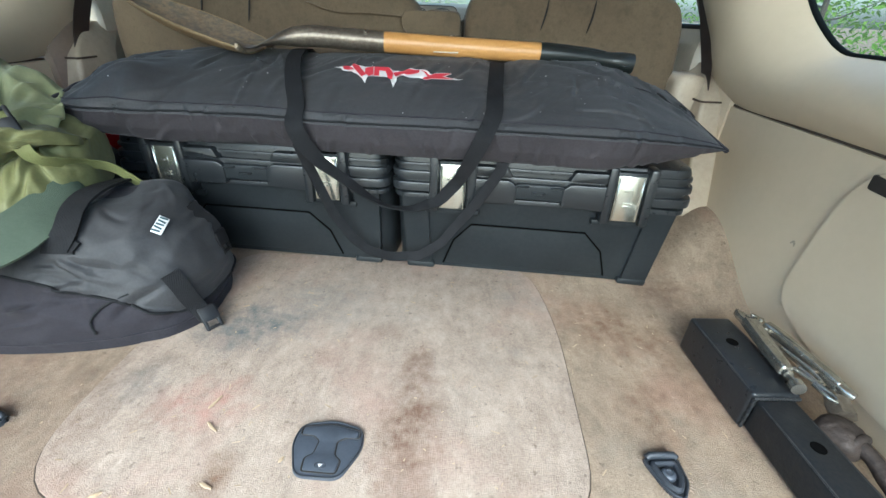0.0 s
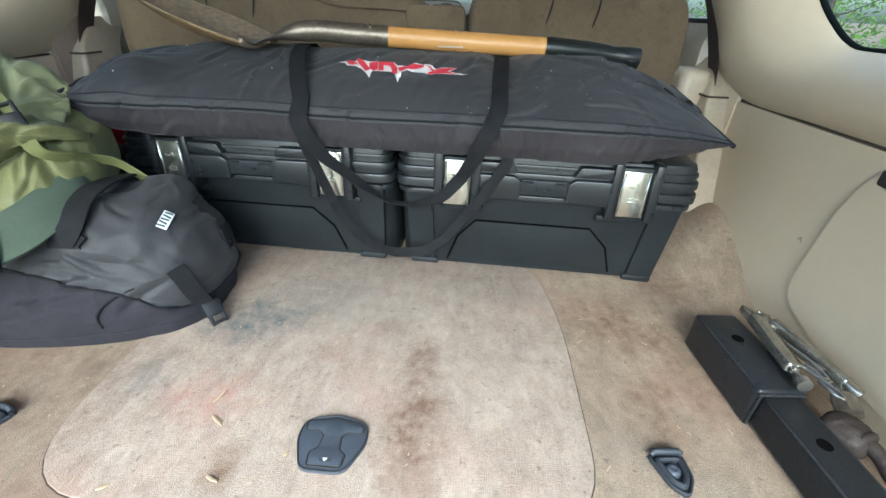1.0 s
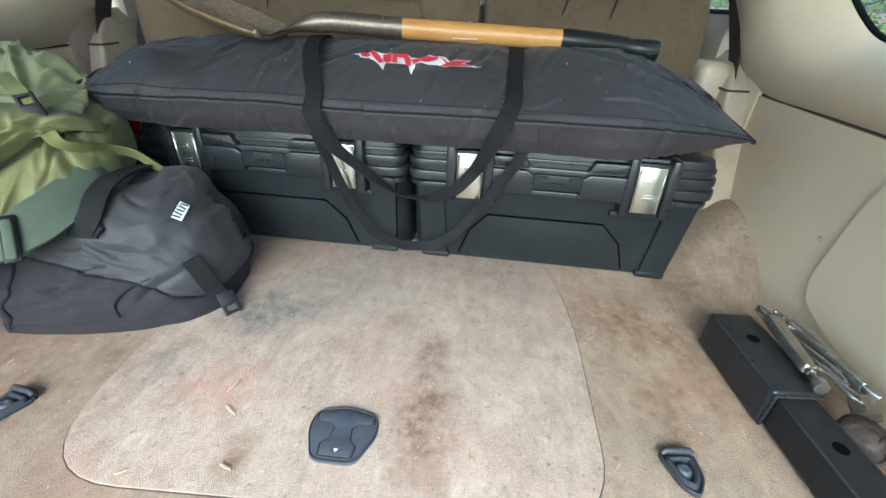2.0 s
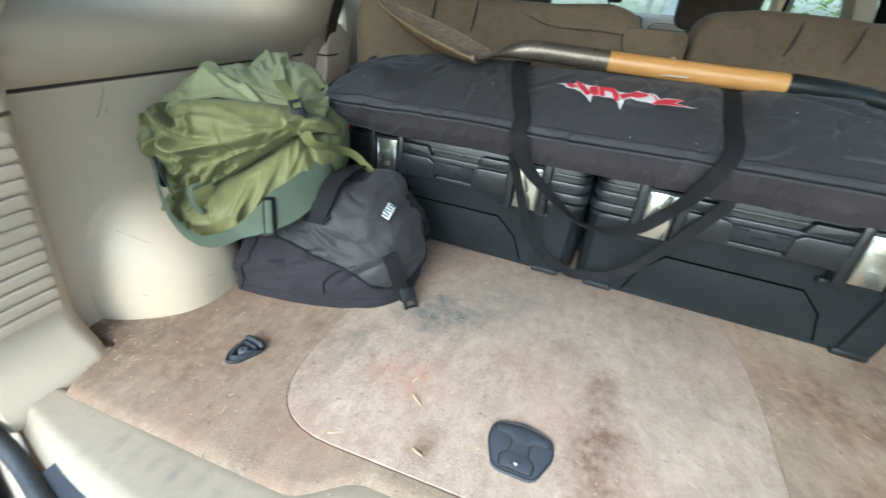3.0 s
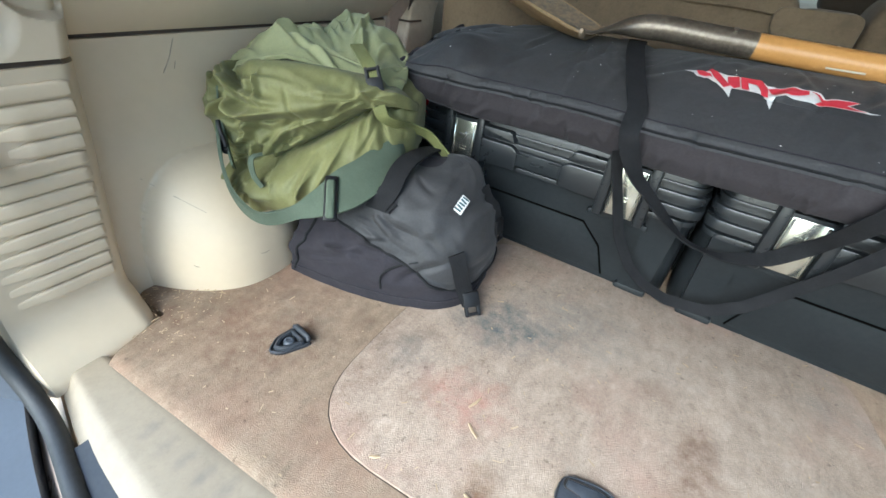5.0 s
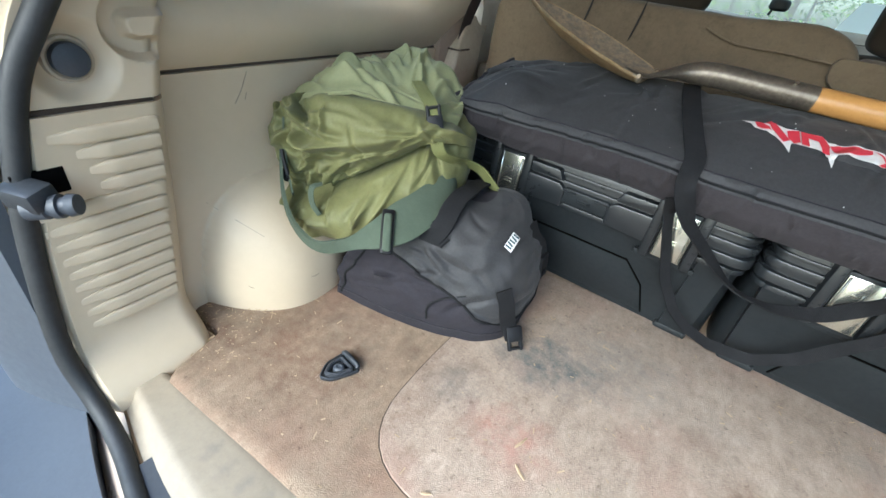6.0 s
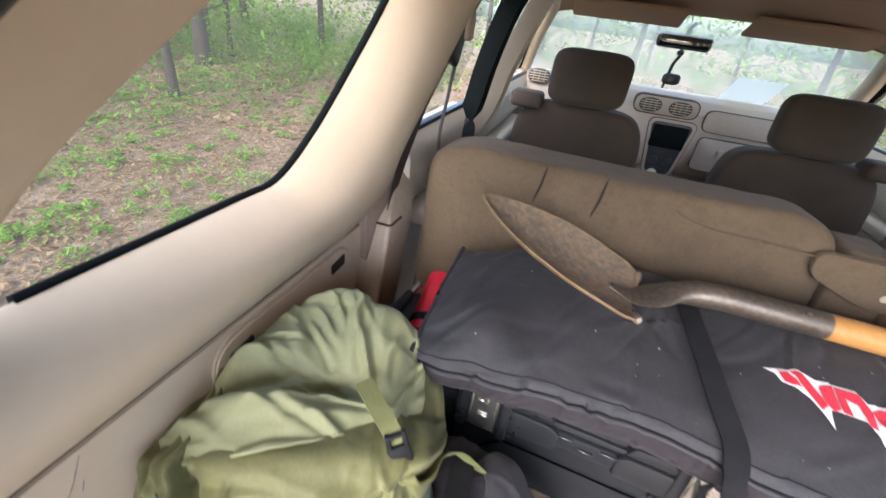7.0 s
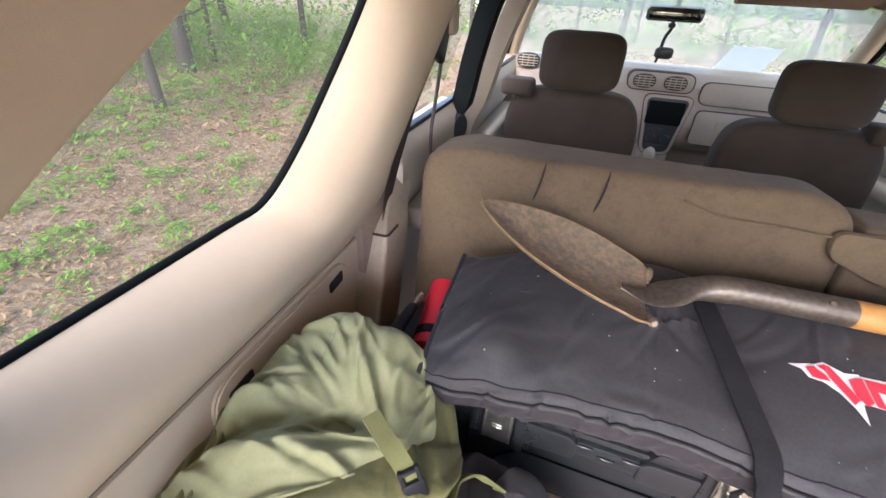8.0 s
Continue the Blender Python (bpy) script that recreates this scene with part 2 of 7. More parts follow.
M_OLIVE = mat("olive_nylon", (0.172, 0.170, 0.066), (0.112, 0.112, 0.044), rough=0.58, big=9, fine=240, mix=0.3, bump=0.35, bscale=500, dist=0.001, sheen=0.06, spec=0.30, wrinkle=16.0, wdist=0.015)
M_SAGE = mat("faded_green_nylon", (0.265, 0.272, 0.138), (0.196, 0.204, 0.102), rough=0.6, big=9, fine=240, mix=0.3, bump=0.35, bscale=600, dist=0.001, sheen=0.08, spec=0.28, wrinkle=15.0, wdist=0.008)
M_GWEB = mat("green_webbing", (0.090, 0.115, 0.078), (0.066, 0.086, 0.058), rough=0.8, big=20, fine=400, bump=0.6, bscale=500, dist=0.001, weave=520)
M_YWEB = mat("yellow_green_webbing", (0.185, 0.19, 0.065), (0.14, 0.145, 0.05), rough=0.7, big=20, fine=400, bump=0.6, bscale=500, dist=0.001, weave=520)
M_BUCKLE = mat("black_buckle", (0.006, 0.006, 0.0068), (0.010, 0.010, 0.011), rough=0.5, bump=0.1, spec=0.25)
M_STEEL = mat("worn_steel", (0.24, 0.205, 0.16), (0.12, 0.10, 0.078), rough=0.40, metal=0.7, big=16, fine=140, mix=0.5, bump=0.3, dist=0.001)
M_BLADE = mat("earthy_blade", (0.115, 0.108, 0.092), (0.36, 0.26, 0.155), rough=0.55, metal=0.2, big=34, fine=95, mix=0.5, bump=0.5, bscale=120, dist=0.001, blotch=0.95)
M_EDGE = mat("bare_blade_edge", (0.34, 0.245, 0.125), (0.20, 0.12, 0.055), rough=0.55, metal=0.35, big=26, fine=150, bump=0.4, dist=0.001, blotch=0.4)
M_WOOD = mat("varnished_wood", (0.54, 0.285, 0.088), (0.45, 0.225, 0.062), rough=0.35, big=10, fine=160, mix=0.3, bump=0.1)
M_GRIP = mat("black_grip", (0.0096, 0.0112, 0.0104), (0.0176, 0.02, 0.0184), rough=0.32, bump=0.15)
M_HITCH = mat("black_powder_coat", (0.0095, 0.0112, 0.0135), (0.019, 0.020, 0.022), rough=0.30, big=38, fine=150, bump=0.3, bscale=400, dist=0.0008, spec=0.35, mix=0.5)
M_HOLE = mat("hole_black", (0.002, 0.002, 0.002), rough=0.95, spec=0.05, bump=0)
M_HITCH_WORN = mat("worn_paint_edge", (0.06, 0.06, 0.06), (0.02, 0.02, 0.022), rough=0.4, metal=0.3, big=60, fine=300)
M_HITCH_OLD = mat("chipped_black_paint", (0.0105, 0.0122, 0.0145), (0.019, 0.0185, 0.0185), rough=0.45, big=40, fine=160, mix=0.5, bump=0.4, bscale=200, dist=0.001, spec=0.22)
M_CHROME = mat("nickel_steel", (0.56, 0.54, 0.48), (0.26, 0.245, 0.21), rough=0.24, metal=0.92, big=25, fine=150, bump=0.15, dist=0.0006)
M_RUSTY = mat("rusty_iron", (0.062, 0.047, 0.038), (0.026, 0.019, 0.016), rough=0.7, metal=0.3, big=50, fine=190, mix=0.5, bump=0.6, bscale=160, dist=0.002, blotch=0.5)
M_RINGP = mat("blue_black_plastic", (0.0170, 0.0195, 0.0245), (0.030, 0.0335, 0.040), rough=0.45, big=25, fine=200, bump=0.3, dist=0.0008)
M_COVER = mat("slate_plastic_cover", (0.056, 0.063, 0.077), (0.040, 0.046, 0.058), rough=0.5, big=25, fine=300, bump=0.3, bscale=900, dist=0.0006)
M_REDCLOTH = mat("red_nylon", (0.55, 0.012, 0.03), (0.42, 0.008, 0.02), rough=0.6, big=12, fine=200, bump=0.3, dist=0.001)
M_BELT = mat("belt_webbing", (0.050, 0.034, 0.028), (0.036, 0.024, 0.020), rough=0.6, big=20, fine=500, bump=0.4, bscale=500, dist=0.001)
M_BLACKPL = mat("black_plastic", (0.016, 0.017, 0.018), (0.03, 0.031, 0.033), rough=0.45, bump=0.15)
M_BUMPER = mat("grey_bumper_plastic", (0.0630, 0.0720, 0.0870), (0.0510, 0.0582, 0.0720), rough=0.55, big=6, fine=200, bump=0.3, bscale=700, dist=0.0006)
M_PAINT = mat("gold_car_paint", (0.48, 0.40, 0.31), (0.42, 0.33, 0.26), rough=0.3, big=12, fine=100, bump=0.0)
M_FRIT = mat("black_window_frit", (0.005, 0.007, 0.007), rough=0.8, spec=0.08, bump=0)
M_TRUNK = mat("bark", (0.046, 0.039, 0.031), (0.024, 0.020, 0.016), rough=0.9, big=5, fine=40, mix=0.5, bump=0.8, bscale=25, dist=0.02)
M_SOIL = mat("forest_soil", (0.25, 0.175, 0.108), (0.125, 0.088, 0.048), rough=0.95, big=0.8, fine=25, mix=0.6, bump=0.8, bscale=30, dist=0.03)
M_PAPER = mat("white_paper", (0.80, 0.80, 0.76), (0.72, 0.72, 0.68), rough=0.7, bump=0)
M_CHIP = mat("wood_chip", (0.50, 0.38, 0.24), (0.34, 0.24, 0.14), rough=0.8, bump=0.2)
M_GLASS = glass("window_glass", (0.58, 0.60, 0.56), 0.035)
M_WSGLASS = glass("windshield_glass", (0.55, 0.56, 0.44), 0.19)
M_MIRROR = mat("mirror_glass", (0.25, 0.26, 0.25), rough=0.05, metal=1.0, bump=0)


def leafy(name, c1, c2, through=0.4):
    """Leaf colour that differs from leaf to leaf and lets some light through."""
    m = bpy.data.materials.new(name)
    m.use_nodes = True
    n, l = m.node_tree.nodes, m.node_tree.links
    geo, ramp = n.new("ShaderNodeNewGeometry"), n.new("ShaderNodeMix")
    ramp.data_type = "RGBA"
    ramp.inputs[6].default_value, ramp.inputs[7].default_value = (*c1, 1), (*c2, 1)
    l.new(geo.outputs["Random Per Island"], ramp.inputs[0])
    d, t, mx = (n.new("ShaderNode" + k) for k in ("BsdfDiffuse", "BsdfTranslucent", "MixShader"))
    n.remove(n["Principled BSDF"])
    mx.inputs[0].default_value = through
    l.new(ramp.outputs[2], d.inputs[0])
    l.new(ramp.outputs[2], t.inputs[0])
    l.new(d.outputs[0], mx.inputs[1])
    l.new(t.outputs[0], mx.inputs[2])
    l.new(mx.outputs[0], n["Material Output"].inputs[0])
    return m


M_LEAF = leafy("green_leaves", (0.075, 0.165, 0.028), (0.19, 0.31, 0.055))
M_SPRIG = leafy("bright_leaves", (0.095, 0.20, 0.028), (0.20, 0.34, 0.055))
M_CARD = leafy("pale_reflection", (0.88, 0.88, 0.83), (0.86, 0.86, 0.80), 0.75)
M_LITTER = leafy("dead_leaves", (0.38, 0.265, 0.155), (0.15, 0.093, 0.050))


# ---- shape helpers ----
def finish(bm, material, angle=40):
    bmesh.ops.recalc_face_normals(bm, faces=bm.faces[:])
    me = bpy.data.meshes.new("mesh")
    bm.to_mesh(me)
    bm.free()
    me.polygons.foreach_set("use_smooth", [True] * len(me.polygons))
    me.set_sharp_from_angle(angle=radians(angle))
    me.materials.append(material)
    return me


def part(name, bm, material, parent, label="", angle=40):
    ob = new(name, finish(bm, material, angle))
    ob.parent = parent
    if label:
        ob["label"] = label
    return ob


def solo(name, bm, material, label="", category="", group="", kind="", m=None, angle=40):
    ob = new(name, finish(bm, material, angle))
    if m:
        ob.matrix_basis = m
    return tagged(ob, label, category, group, kind)


def thing(name, label, category, group="", m=None, kind=""):
    ob = new(name)
    ob.empty_display_size = 0.05
    if m:
        ob.matrix_basis = m
    return tagged(ob, label, category, group, kind)


def grid(nu, nv, f, closed_u=False, closed_v=False, bm=None):
    """A sheet of quads through f(u, v), u and v from 0 to 1."""
    bm = bm or bmesh.new()
    us = [i / (nu if closed_u else nu - 1) for i in range(nu)]
    vs = [j / (nv if closed_v else nv - 1) for j in range(nv)]
    rows = [[bm.verts.new(f(u, v)) for v in vs] for u in us]
    for i in range(nu if closed_u else nu - 1):
        for j in range(nv if closed_v else nv - 1):
            a, b = rows[i], rows[(i + 1) % nu]
            k = (j + 1) % nv
            bm.faces.new((a[j], b[j], b[k], a[k]))
    return bm


def cap_ends(bm):
    edges = [e for e in bm.edges if e.is_boundary]
    if edges:
        bmesh.ops.holes_fill(bm, edges=edges, sides=0)
    return bm


def shell(nu, nv, f, back):
    """A sheet with thickness: f(u, v) and its offset by the vector back, closed at the rim."""
    bm = bmesh.new()
    back = Vector(back)
    a = [[bm.verts.new(f(i / (nu - 1), j / (nv - 1))) for j in range(nv)] for i in range(nu)]
    b = [[bm.verts.new(v.co + back) for v in row] for row in a]
    for g, flip in ((a, False), (b, True)):
        for i in range(nu - 1):
            for j in range(nv - 1):
                q = (g[i][j], g[i + 1][j], g[i + 1][j + 1], g[i][j + 1])
                bm.faces.new(q[::-1] if flip else q)
    rim = [(i, 0) for i in range(nu)] + [(nu - 1, j) for j in range(1, nv)] + [(i, nv - 1) for i in range(nu - 2, -1, -1)] + [(0, j) for j in range(nv - 2, 0, -1)]
    for (i, j), (k, m) in zip(rim, rim[1:] + rim[:1]):
        bm.faces.new((a[i][j], b[i][j], b[k][m], a[k][m]))
    return bm


def rbox(sx, sy, sz, r=0.005, seg=2, at=(0, 0, 0), rot=None, bm=None):
    """A box with rounded edges, centred at at."""
    out = bmesh.new()
    bmesh.ops.create_cube(out, size=1.0)
    bmesh.ops.scale(out, vec=(sx, sy, sz), verts=out.verts)
    if r > 0:
        bmesh.ops.bevel(out, geom=out.edges[:], offset=min(r, 0.49 * min(sx, sy, sz)), segments=seg, affect="EDGES", profile=0.5)
    m = Matrix.Translation(at) @ (rot.to_4x4() if rot else Matrix())
    bmesh.ops.transform(out, matrix=m, verts=out.verts)
    return join(bm, out) if bm else out


def join(bm, other):
    me = bpy.data.meshes.new("tmp")
    other.to_mesh(me)
    other.free()
    bm.from_mesh(me)
    bpy.data.meshes.remove(me)
    return bm


def smooth(t):
    t = max(0.0, min(1.0, t))
    return t * t * (3 - 2 * t)


def spline(pts, n):
    """n points evenly along a smooth curve through pts."""
    pts = [Vector(p) for p in pts]
    ext = [2 * pts[0] - pts[1]] + pts + [2 * pts[-1] - pts[-2]]
    out = []
    for i in range(1, len(ext) - 2):
        p0, p1, p2, p3 = ext[i - 1:i + 3]
        for k in range(12):
            t = k / 12
            out.append(0.5 * ((2 * p1) + (p2 - p0) * t + (2 * p0 - 5 * p1 + 4 * p2 - p3) * t * t + (3 * p1 - p0 - 3 * p2 + p3) * t ** 3))
    out.append(pts[-1])
    acc = [0.0]
    for a, b in zip(out, out[1:]):
        acc.append(acc[-1] + (b - a).length)
    res, j = [], 0
    for i in range(n):
        s = acc[-1] * i / (n - 1)
        while j < len(out) - 2 and acc[j + 1] < s:
            j += 1
        w = (s - acc[j]) / max(1e-9, acc[j + 1] - acc[j])
        res.append(out[j].lerp(out[j + 1], w))
    return res


def tube(pts, r, n=10, ring=None, bm=None, cap=True, up=(0, 0, 1), flat=1.0):
    """A round bar along pts; r a number or one per point; flat squashes it along up."""
    bm = bm or bmesh.new()
    pts = [Vector(p) for p in pts]
    rs = r if isinstance(r, (list, tuple)) else [r] * len(pts)
    rows = []
    ref = Vector(up)
    for i, p in enumerate(pts):
        d = (pts[min(i + 1, len(pts) - 1)] - pts[max(i - 1, 0)]).normalized()
        side = d.cross(ref)
        side = side.normalized() if side.length > 1e-4 else d.orthogonal().normalized()
        top = side.cross(d).normalized()
        rows.append([bm.verts.new(p + rs[i] * (math.cos(a) * side + flat * math.sin(a) * top)) for a in (2 * math.pi * k / n for k in range(n))])
    for a, b in zip(rows, rows[1:]):
        for k in range(n):
            bm.faces.new((a[k], a[(k + 1) % n], b[(k + 1) % n], b[k]))
    if cap:
        bm.faces.new(rows[0][::-1])
        bm.faces.new(rows[-1])
    return bm


def ribbon(pts, sides, width, thick, bm=None, closed=False):
    """A flat strap along pts; sides: the direction of its width at each point."""
    bm = bm or bmesh.new()
    pts, sides = [Vector(p) for p in pts], [Vector(s).normalized() for s in sides]
    ws = width if isinstance(width, list) else [width] * len(pts)
    rows = []
    for i, p in enumerate(pts):
        d = (pts[min(i + 1, len(pts) - 1)] - pts[max(i - 1, 0)]).normalized()
        s = (sides[i] - d * sides[i].dot(d)).normalized()
        nrm = d.cross(s).normalized()
        w, t = s * ws[i] / 2, nrm * thick / 2
        rows.append([bm.verts.new(q) for q in (p - w - t, p - w * 0.4 - t, p + w * 0.4 - t, p + w - t, p + w + t, p + w * 0.4 + t, p - w * 0.4 + t, p - w + t)])
    for a, b in zip(rows, rows[1:]):
        for k in range(8):
            bm.faces.new((a[k], a[(k + 1) % 8], b[(k + 1) % 8], b[k]))
    bm.faces.new(rows[0][::-1])
    bm.faces.new(rows[-1])
    return bm


def prism(outline, z0, z1, bevel=0.0, bm=None, m=None):
    """An upright slab with the given outline in x and y."""
    out = bmesh.new()
    f = out.faces.new([out.verts.new((x, y, z0)) for x, y in outline])
    ext = bmesh.ops.extrude_face_region(out, geom=[f])
    top = [v for v in ext["geom"] if isinstance(v, bmesh.types.BMVert)]
    bmesh.ops.translate(out, vec=(0, 0, z1 - z0), verts=top)
    if bevel:
        es = [e for e in out.edges if all(v in top for v in e.verts)]
        bmesh.ops.bevel(out, geom=es, offset=bevel, segments=2, affect="EDGES", profile=0.5)
    bmesh.ops.triangulate(out, faces=[f for f in out.faces if len(f.verts) > 4])
    if m:
        bmesh.ops.transform(out, matrix=m, verts=out.verts)
    return join(bm, out) if bm else out


def rounded(corners, r, n=5):
    """Outline with rounded corners."""
    out = []
    c = [Vector(p).to_2d() for p in corners]
    for i, p in enumerate(c):
        a, b = c[i - 1], c[(i + 1) % len(c)]
        ra = r[i] if isinstance(r, (list, tuple)) else r
        u, v = (a - p), (b - p)
        k = min(ra, 0.48 * u.length, 0.48 * v.length)
        p0, p1 = p + u.normalized() * k, p + v.normalized() * k
        for j in range(n + 1):
            t = j / n
            q = (1 - t) ** 2 * p0 + 2 * t * (1 - t) * p + t * t * p1
            out.append((q.x, q.y))
    return out


def crumple(q, rough=0.5):
    """Cloth folds: sharp wandering ridges over soft hollows, at two scales, about -1 to 1."""
    w = q + 0.45 * Vector((noise.noise(q * 0.9), noise.noise(q * 0.9 + Vector((5, 0, 0))), noise.noise(q * 0.9 + Vector((0, 9, 0)))))
    a = 1 - 3.2 * abs(noise.noise(w))
    b = 1 - 3.2 * abs(noise.noise(w * 2.3 + Vector((3, 1, 7))))
    return 0.7 * a + rough * b * 0.6


def creases(seed, n, area, length, width, height, lean=None, aim=None):
    """Drawn folds in cloth: short curved ridges at random places of area, along the angle lean or towards the point aim."""
    g = random.Random(seed)
    out = []
    for _ in range(n):
        x, y = g.uniform(area[0], area[1]), g.uniform(area[2], area[3])
        a = math.atan2(aim[1] - y, aim[0] - x) + g.gauss(0, 0.22) if aim else g.gauss(lean[0], lean[1]) if lean else g.uniform(0, 3.14)
        l, w, h = g.uniform(*length), g.uniform(*width), g.uniform(*height)
        out.append((x, y, math.cos(a), math.sin(a), l, w, h * g.choice((1, 1, -1)), g.uniform(-0.25, 0.25) / l))
    return out


def drawn(x, y, folds):
    """Height of the folds at a place: a sharp ridge with a softer hollow beside it, fading at both ends."""
    f = 0.0
    for cx, cy, c, s, l, w, h, bow in folds:
        dx, dy = x - cx, y - cy
        a = (dx * c + dy * s) / l
        if -1 < a < 1:
            n = dy * c - dx * s - bow * (a * l) ** 2
            if -5 * w < n < 6 * w:
                f += h * (math.exp(-(n / w) ** 2) - 0.55 * math.exp(-((n - 2.0 * w) / (1.6 * w)) ** 2)) * (1 - a * a) ** 1.5
    return f


def power(c, e):
    return math.copysign(abs(c) ** e, c)


def lump(center, semi, e1=0.7, e2=0.7, rot=None, amp=0.0, freq=9.0, nu=56, nv=36, shape=None, seed=0.0, aniso=(1, 1, 1)):
    """A soft filled body: a superellipsoid with folds; shape(v) reshapes it in its own axes."""
    rot = rot or Matrix.Identity(3)
    center = Vector(center)

    def f(u, v):
        th, ph = 2 * math.pi * u, math.pi * (min(max(v, 0.002), 0.998) - 0.5)
        p = Vector((semi[0] * power(math.cos(ph), e1) * power(math.cos(th), e2), semi[1] * power(math.cos(ph), e1) * power(math.sin(th), e2), semi[2] * power(math.sin(ph), e1)))
        if shape:
            p = shape(p)
        if amp:
            d = p.normalized()
            q = Vector((p.x * aniso[0], p.y * aniso[1], p.z * aniso[2])) * freq + Vector((seed, seed * 1.7, seed * 0.6))
            a = noise.noise(q) + 0.5 * (0.5 - abs(noise.noise(q * 2.3))) + 0.22 * noise.noise(q * 5.1)
            p = p + d * amp * a
        return center + rot @ p
    return cap_ends(grid(nu, nv, f, closed_u=True))


# ---- the car's shell ----
DROP = -0.036          # the right side sits a little lower


def floor_z(x, y):
    return 0.125 * smooth((x - 0.585) / 0.17) * smooth((y - 0.62) / 0.27)


def carpet_rear(x):
    """The carpet's rear edge: straight, with a step round the latch in the middle."""
    return 0.152 + 0.048 * (smooth((x + 0.26) / 0.09) - smooth((x - 0.17) / 0.09))


def carpet_point(u, v):
    x = -0.775 + 1.55 * u
    rear = carpet_rear(x)
    if x < -0.645:
        rear = 0.158 + 0.10 * smooth((-0.645 - x) / 0.03)
    if x > 0.645:
        rear = 0.158 + 0.10 * smooth((x - 0.645) / 0.03)
    y = rear + (1.14 - rear) * v
    edge = 0.006 * (1 - smooth(v / 0.012))
    return Vector((x, y, floor_z(x, y) - edge + 0.0012 * noise.noise(Vector((x * 7, y * 7, 0)))))


floor = solo("floor", shell(150, 90, carpet_point, (0, 0, -0.02)), M_CARPET, "stained beige-brown cargo carpet on the load floor", "floor", kind="structure")
lid_outline = rounded([(-0.360, 0.230), (0.340, 0.230), (0.358, 0.60), (0.324, 0.805), (-0.315, 0.805), (-0.367, 0.50)], [0.12, 0.10, 0.2, 0.11, 0.06, 0.2], 8)
seam = prism([(x * 1.0045, 0.518 + (y - 0.518) * 1.005) for x, y in lid_outline], 0.0005, 0.0016)
hatch = thing("floor_hatch", "worn, stained beige carpeted hatch in the load floor", "hatch", kind="structure")
part("hatch_gap", seam, M_GROOVE, hatch)
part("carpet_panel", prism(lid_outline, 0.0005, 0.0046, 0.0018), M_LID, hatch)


def sill_rear(x):
    return 0.012 + 0.082 * min(1.3, abs(x) / 0.63) ** 2.2


def sill_point(u, v):
    x = -0.70 + 1.40 * u
    a, b = sill_rear(x), carpet_rear(x) + 0.012
    y = a + (b - a) * v
    return Vector((x, y, -0.004 - 0.022 * (1 - smooth(v / 0.35)) - 0.004 * smooth((v - 0.9) / 0.1)))


solo("sill", shell(70, 14, sill_point, (0, 0, -0.02)), M_SILL, "scuffed beige plastic sill plate of the tailgate", "sill", kind="structure")
seal_pts = spline([(-0.684, 0.178, 0.47), (-0.698, 0.140, 0.40), (-0.704, 0.112, 0.30), (-0.708, 0.092, 0.18), (-0.704, 0.080, 0.07), (-0.672, 0.080, 0.0), (-0.60, 0.070, -0.025), (-0.46, 0.036, -0.028), (-0.25, 0.0, -0.028), (0, -0.01, -0.028)], 60)
seal_pts = [Vector(p) for p in spline([(-0.515, 0.47, 0.86), (-0.562, 0.40, 0.78), (-0.620, 0.30, 0.66), (-0.662, 0.225, 0.55)], 14)] + seal_pts
seal_pts = seal_pts + [Vector((-p.x, p.y, p.z)) for p in seal_pts[-2::-1]]
solo("door_seal", tube([p + Vector((-0.006 if p.x < 0 else 0.006, 0, 0)) for p in seal_pts], 0.0115, 12), M_RUBBER, "black rubber weatherstrip round the tailgate opening", "door seal", kind="structure")
flap = ribbon([p + Vector((0.012 if p.x < 0 else -0.012, 0.018, 0.004)) for p in seal_pts[44:60]], [(0.5, 0.8, 0.2)] * 16, 0.034, 0.004)
solo("seal_flap", flap, M_BLACKPL, "dark ribbed plastic flap beside the weatherstrip", "trim", kind="structure")


def flange(u, v):
    x = -0.80 + 1.6 * u
    y = sill_rear(x) - 0.005 - 0.075 * v
    return Vector((x, y, -0.035 - 0.11 * smooth(v)))


solo("body_flange", shell(40, 8, flange, (0, 0, -0.02)), M_PAINT, "gold painted metal flange below the tailgate opening", "car body", kind="structure")


def bumper(u, v):
    x = -0.98 + 1.96 * u
    y = sill_rear(x) - 0.055 - 0.22 * v
    return Vector((x, y, -0.075 - 0.012 * math.sin(v * 3.1) - 0.16 * smooth((v - 0.7) / 0.3)))


solo("bumper", shell(50, 14, bumper, (0, 0, -0.10)), M_BUMPER, "grey plastic rear bumper with a step pad", "bumper", kind="structure")


def corner(u, v):
    """Painted body corner outside the weatherstrip, from sill to roof."""
    z = -0.12 + 1.05 * v
    lean = 0.42 * max(0.0, z - 0.42)
    return Vector((-0.735 - 0.22 * u + 0.35 * max(0.0, z - 0.42), 0.078 + lean - 0.05 * math.sin(math.pi / 2 * u) + 0.12 * max(0, u - 0.7), z))


for sgn, nm in ((1, "left"), (-1, "right")):
    solo("body_corner_" + nm, shell(12, 30, lambda u, v: Vector((sgn * corner(u, v).x, corner(u, v).y, corner(u, v).z)), (0, 0.02, 0)), M_BUMPER, "grey-blue body corner beside the tailgate opening", "car body", kind="structure")


def wall_x(z):
    """Half the inner width at a height."""
    if z < 0.42:
        return 0.755
    if z < 0.516:
        return 0.755 + 0.045 * smooth((z - 0.42) / 0.11)
    return 0.80 - 0.28 * (z - 0.516)


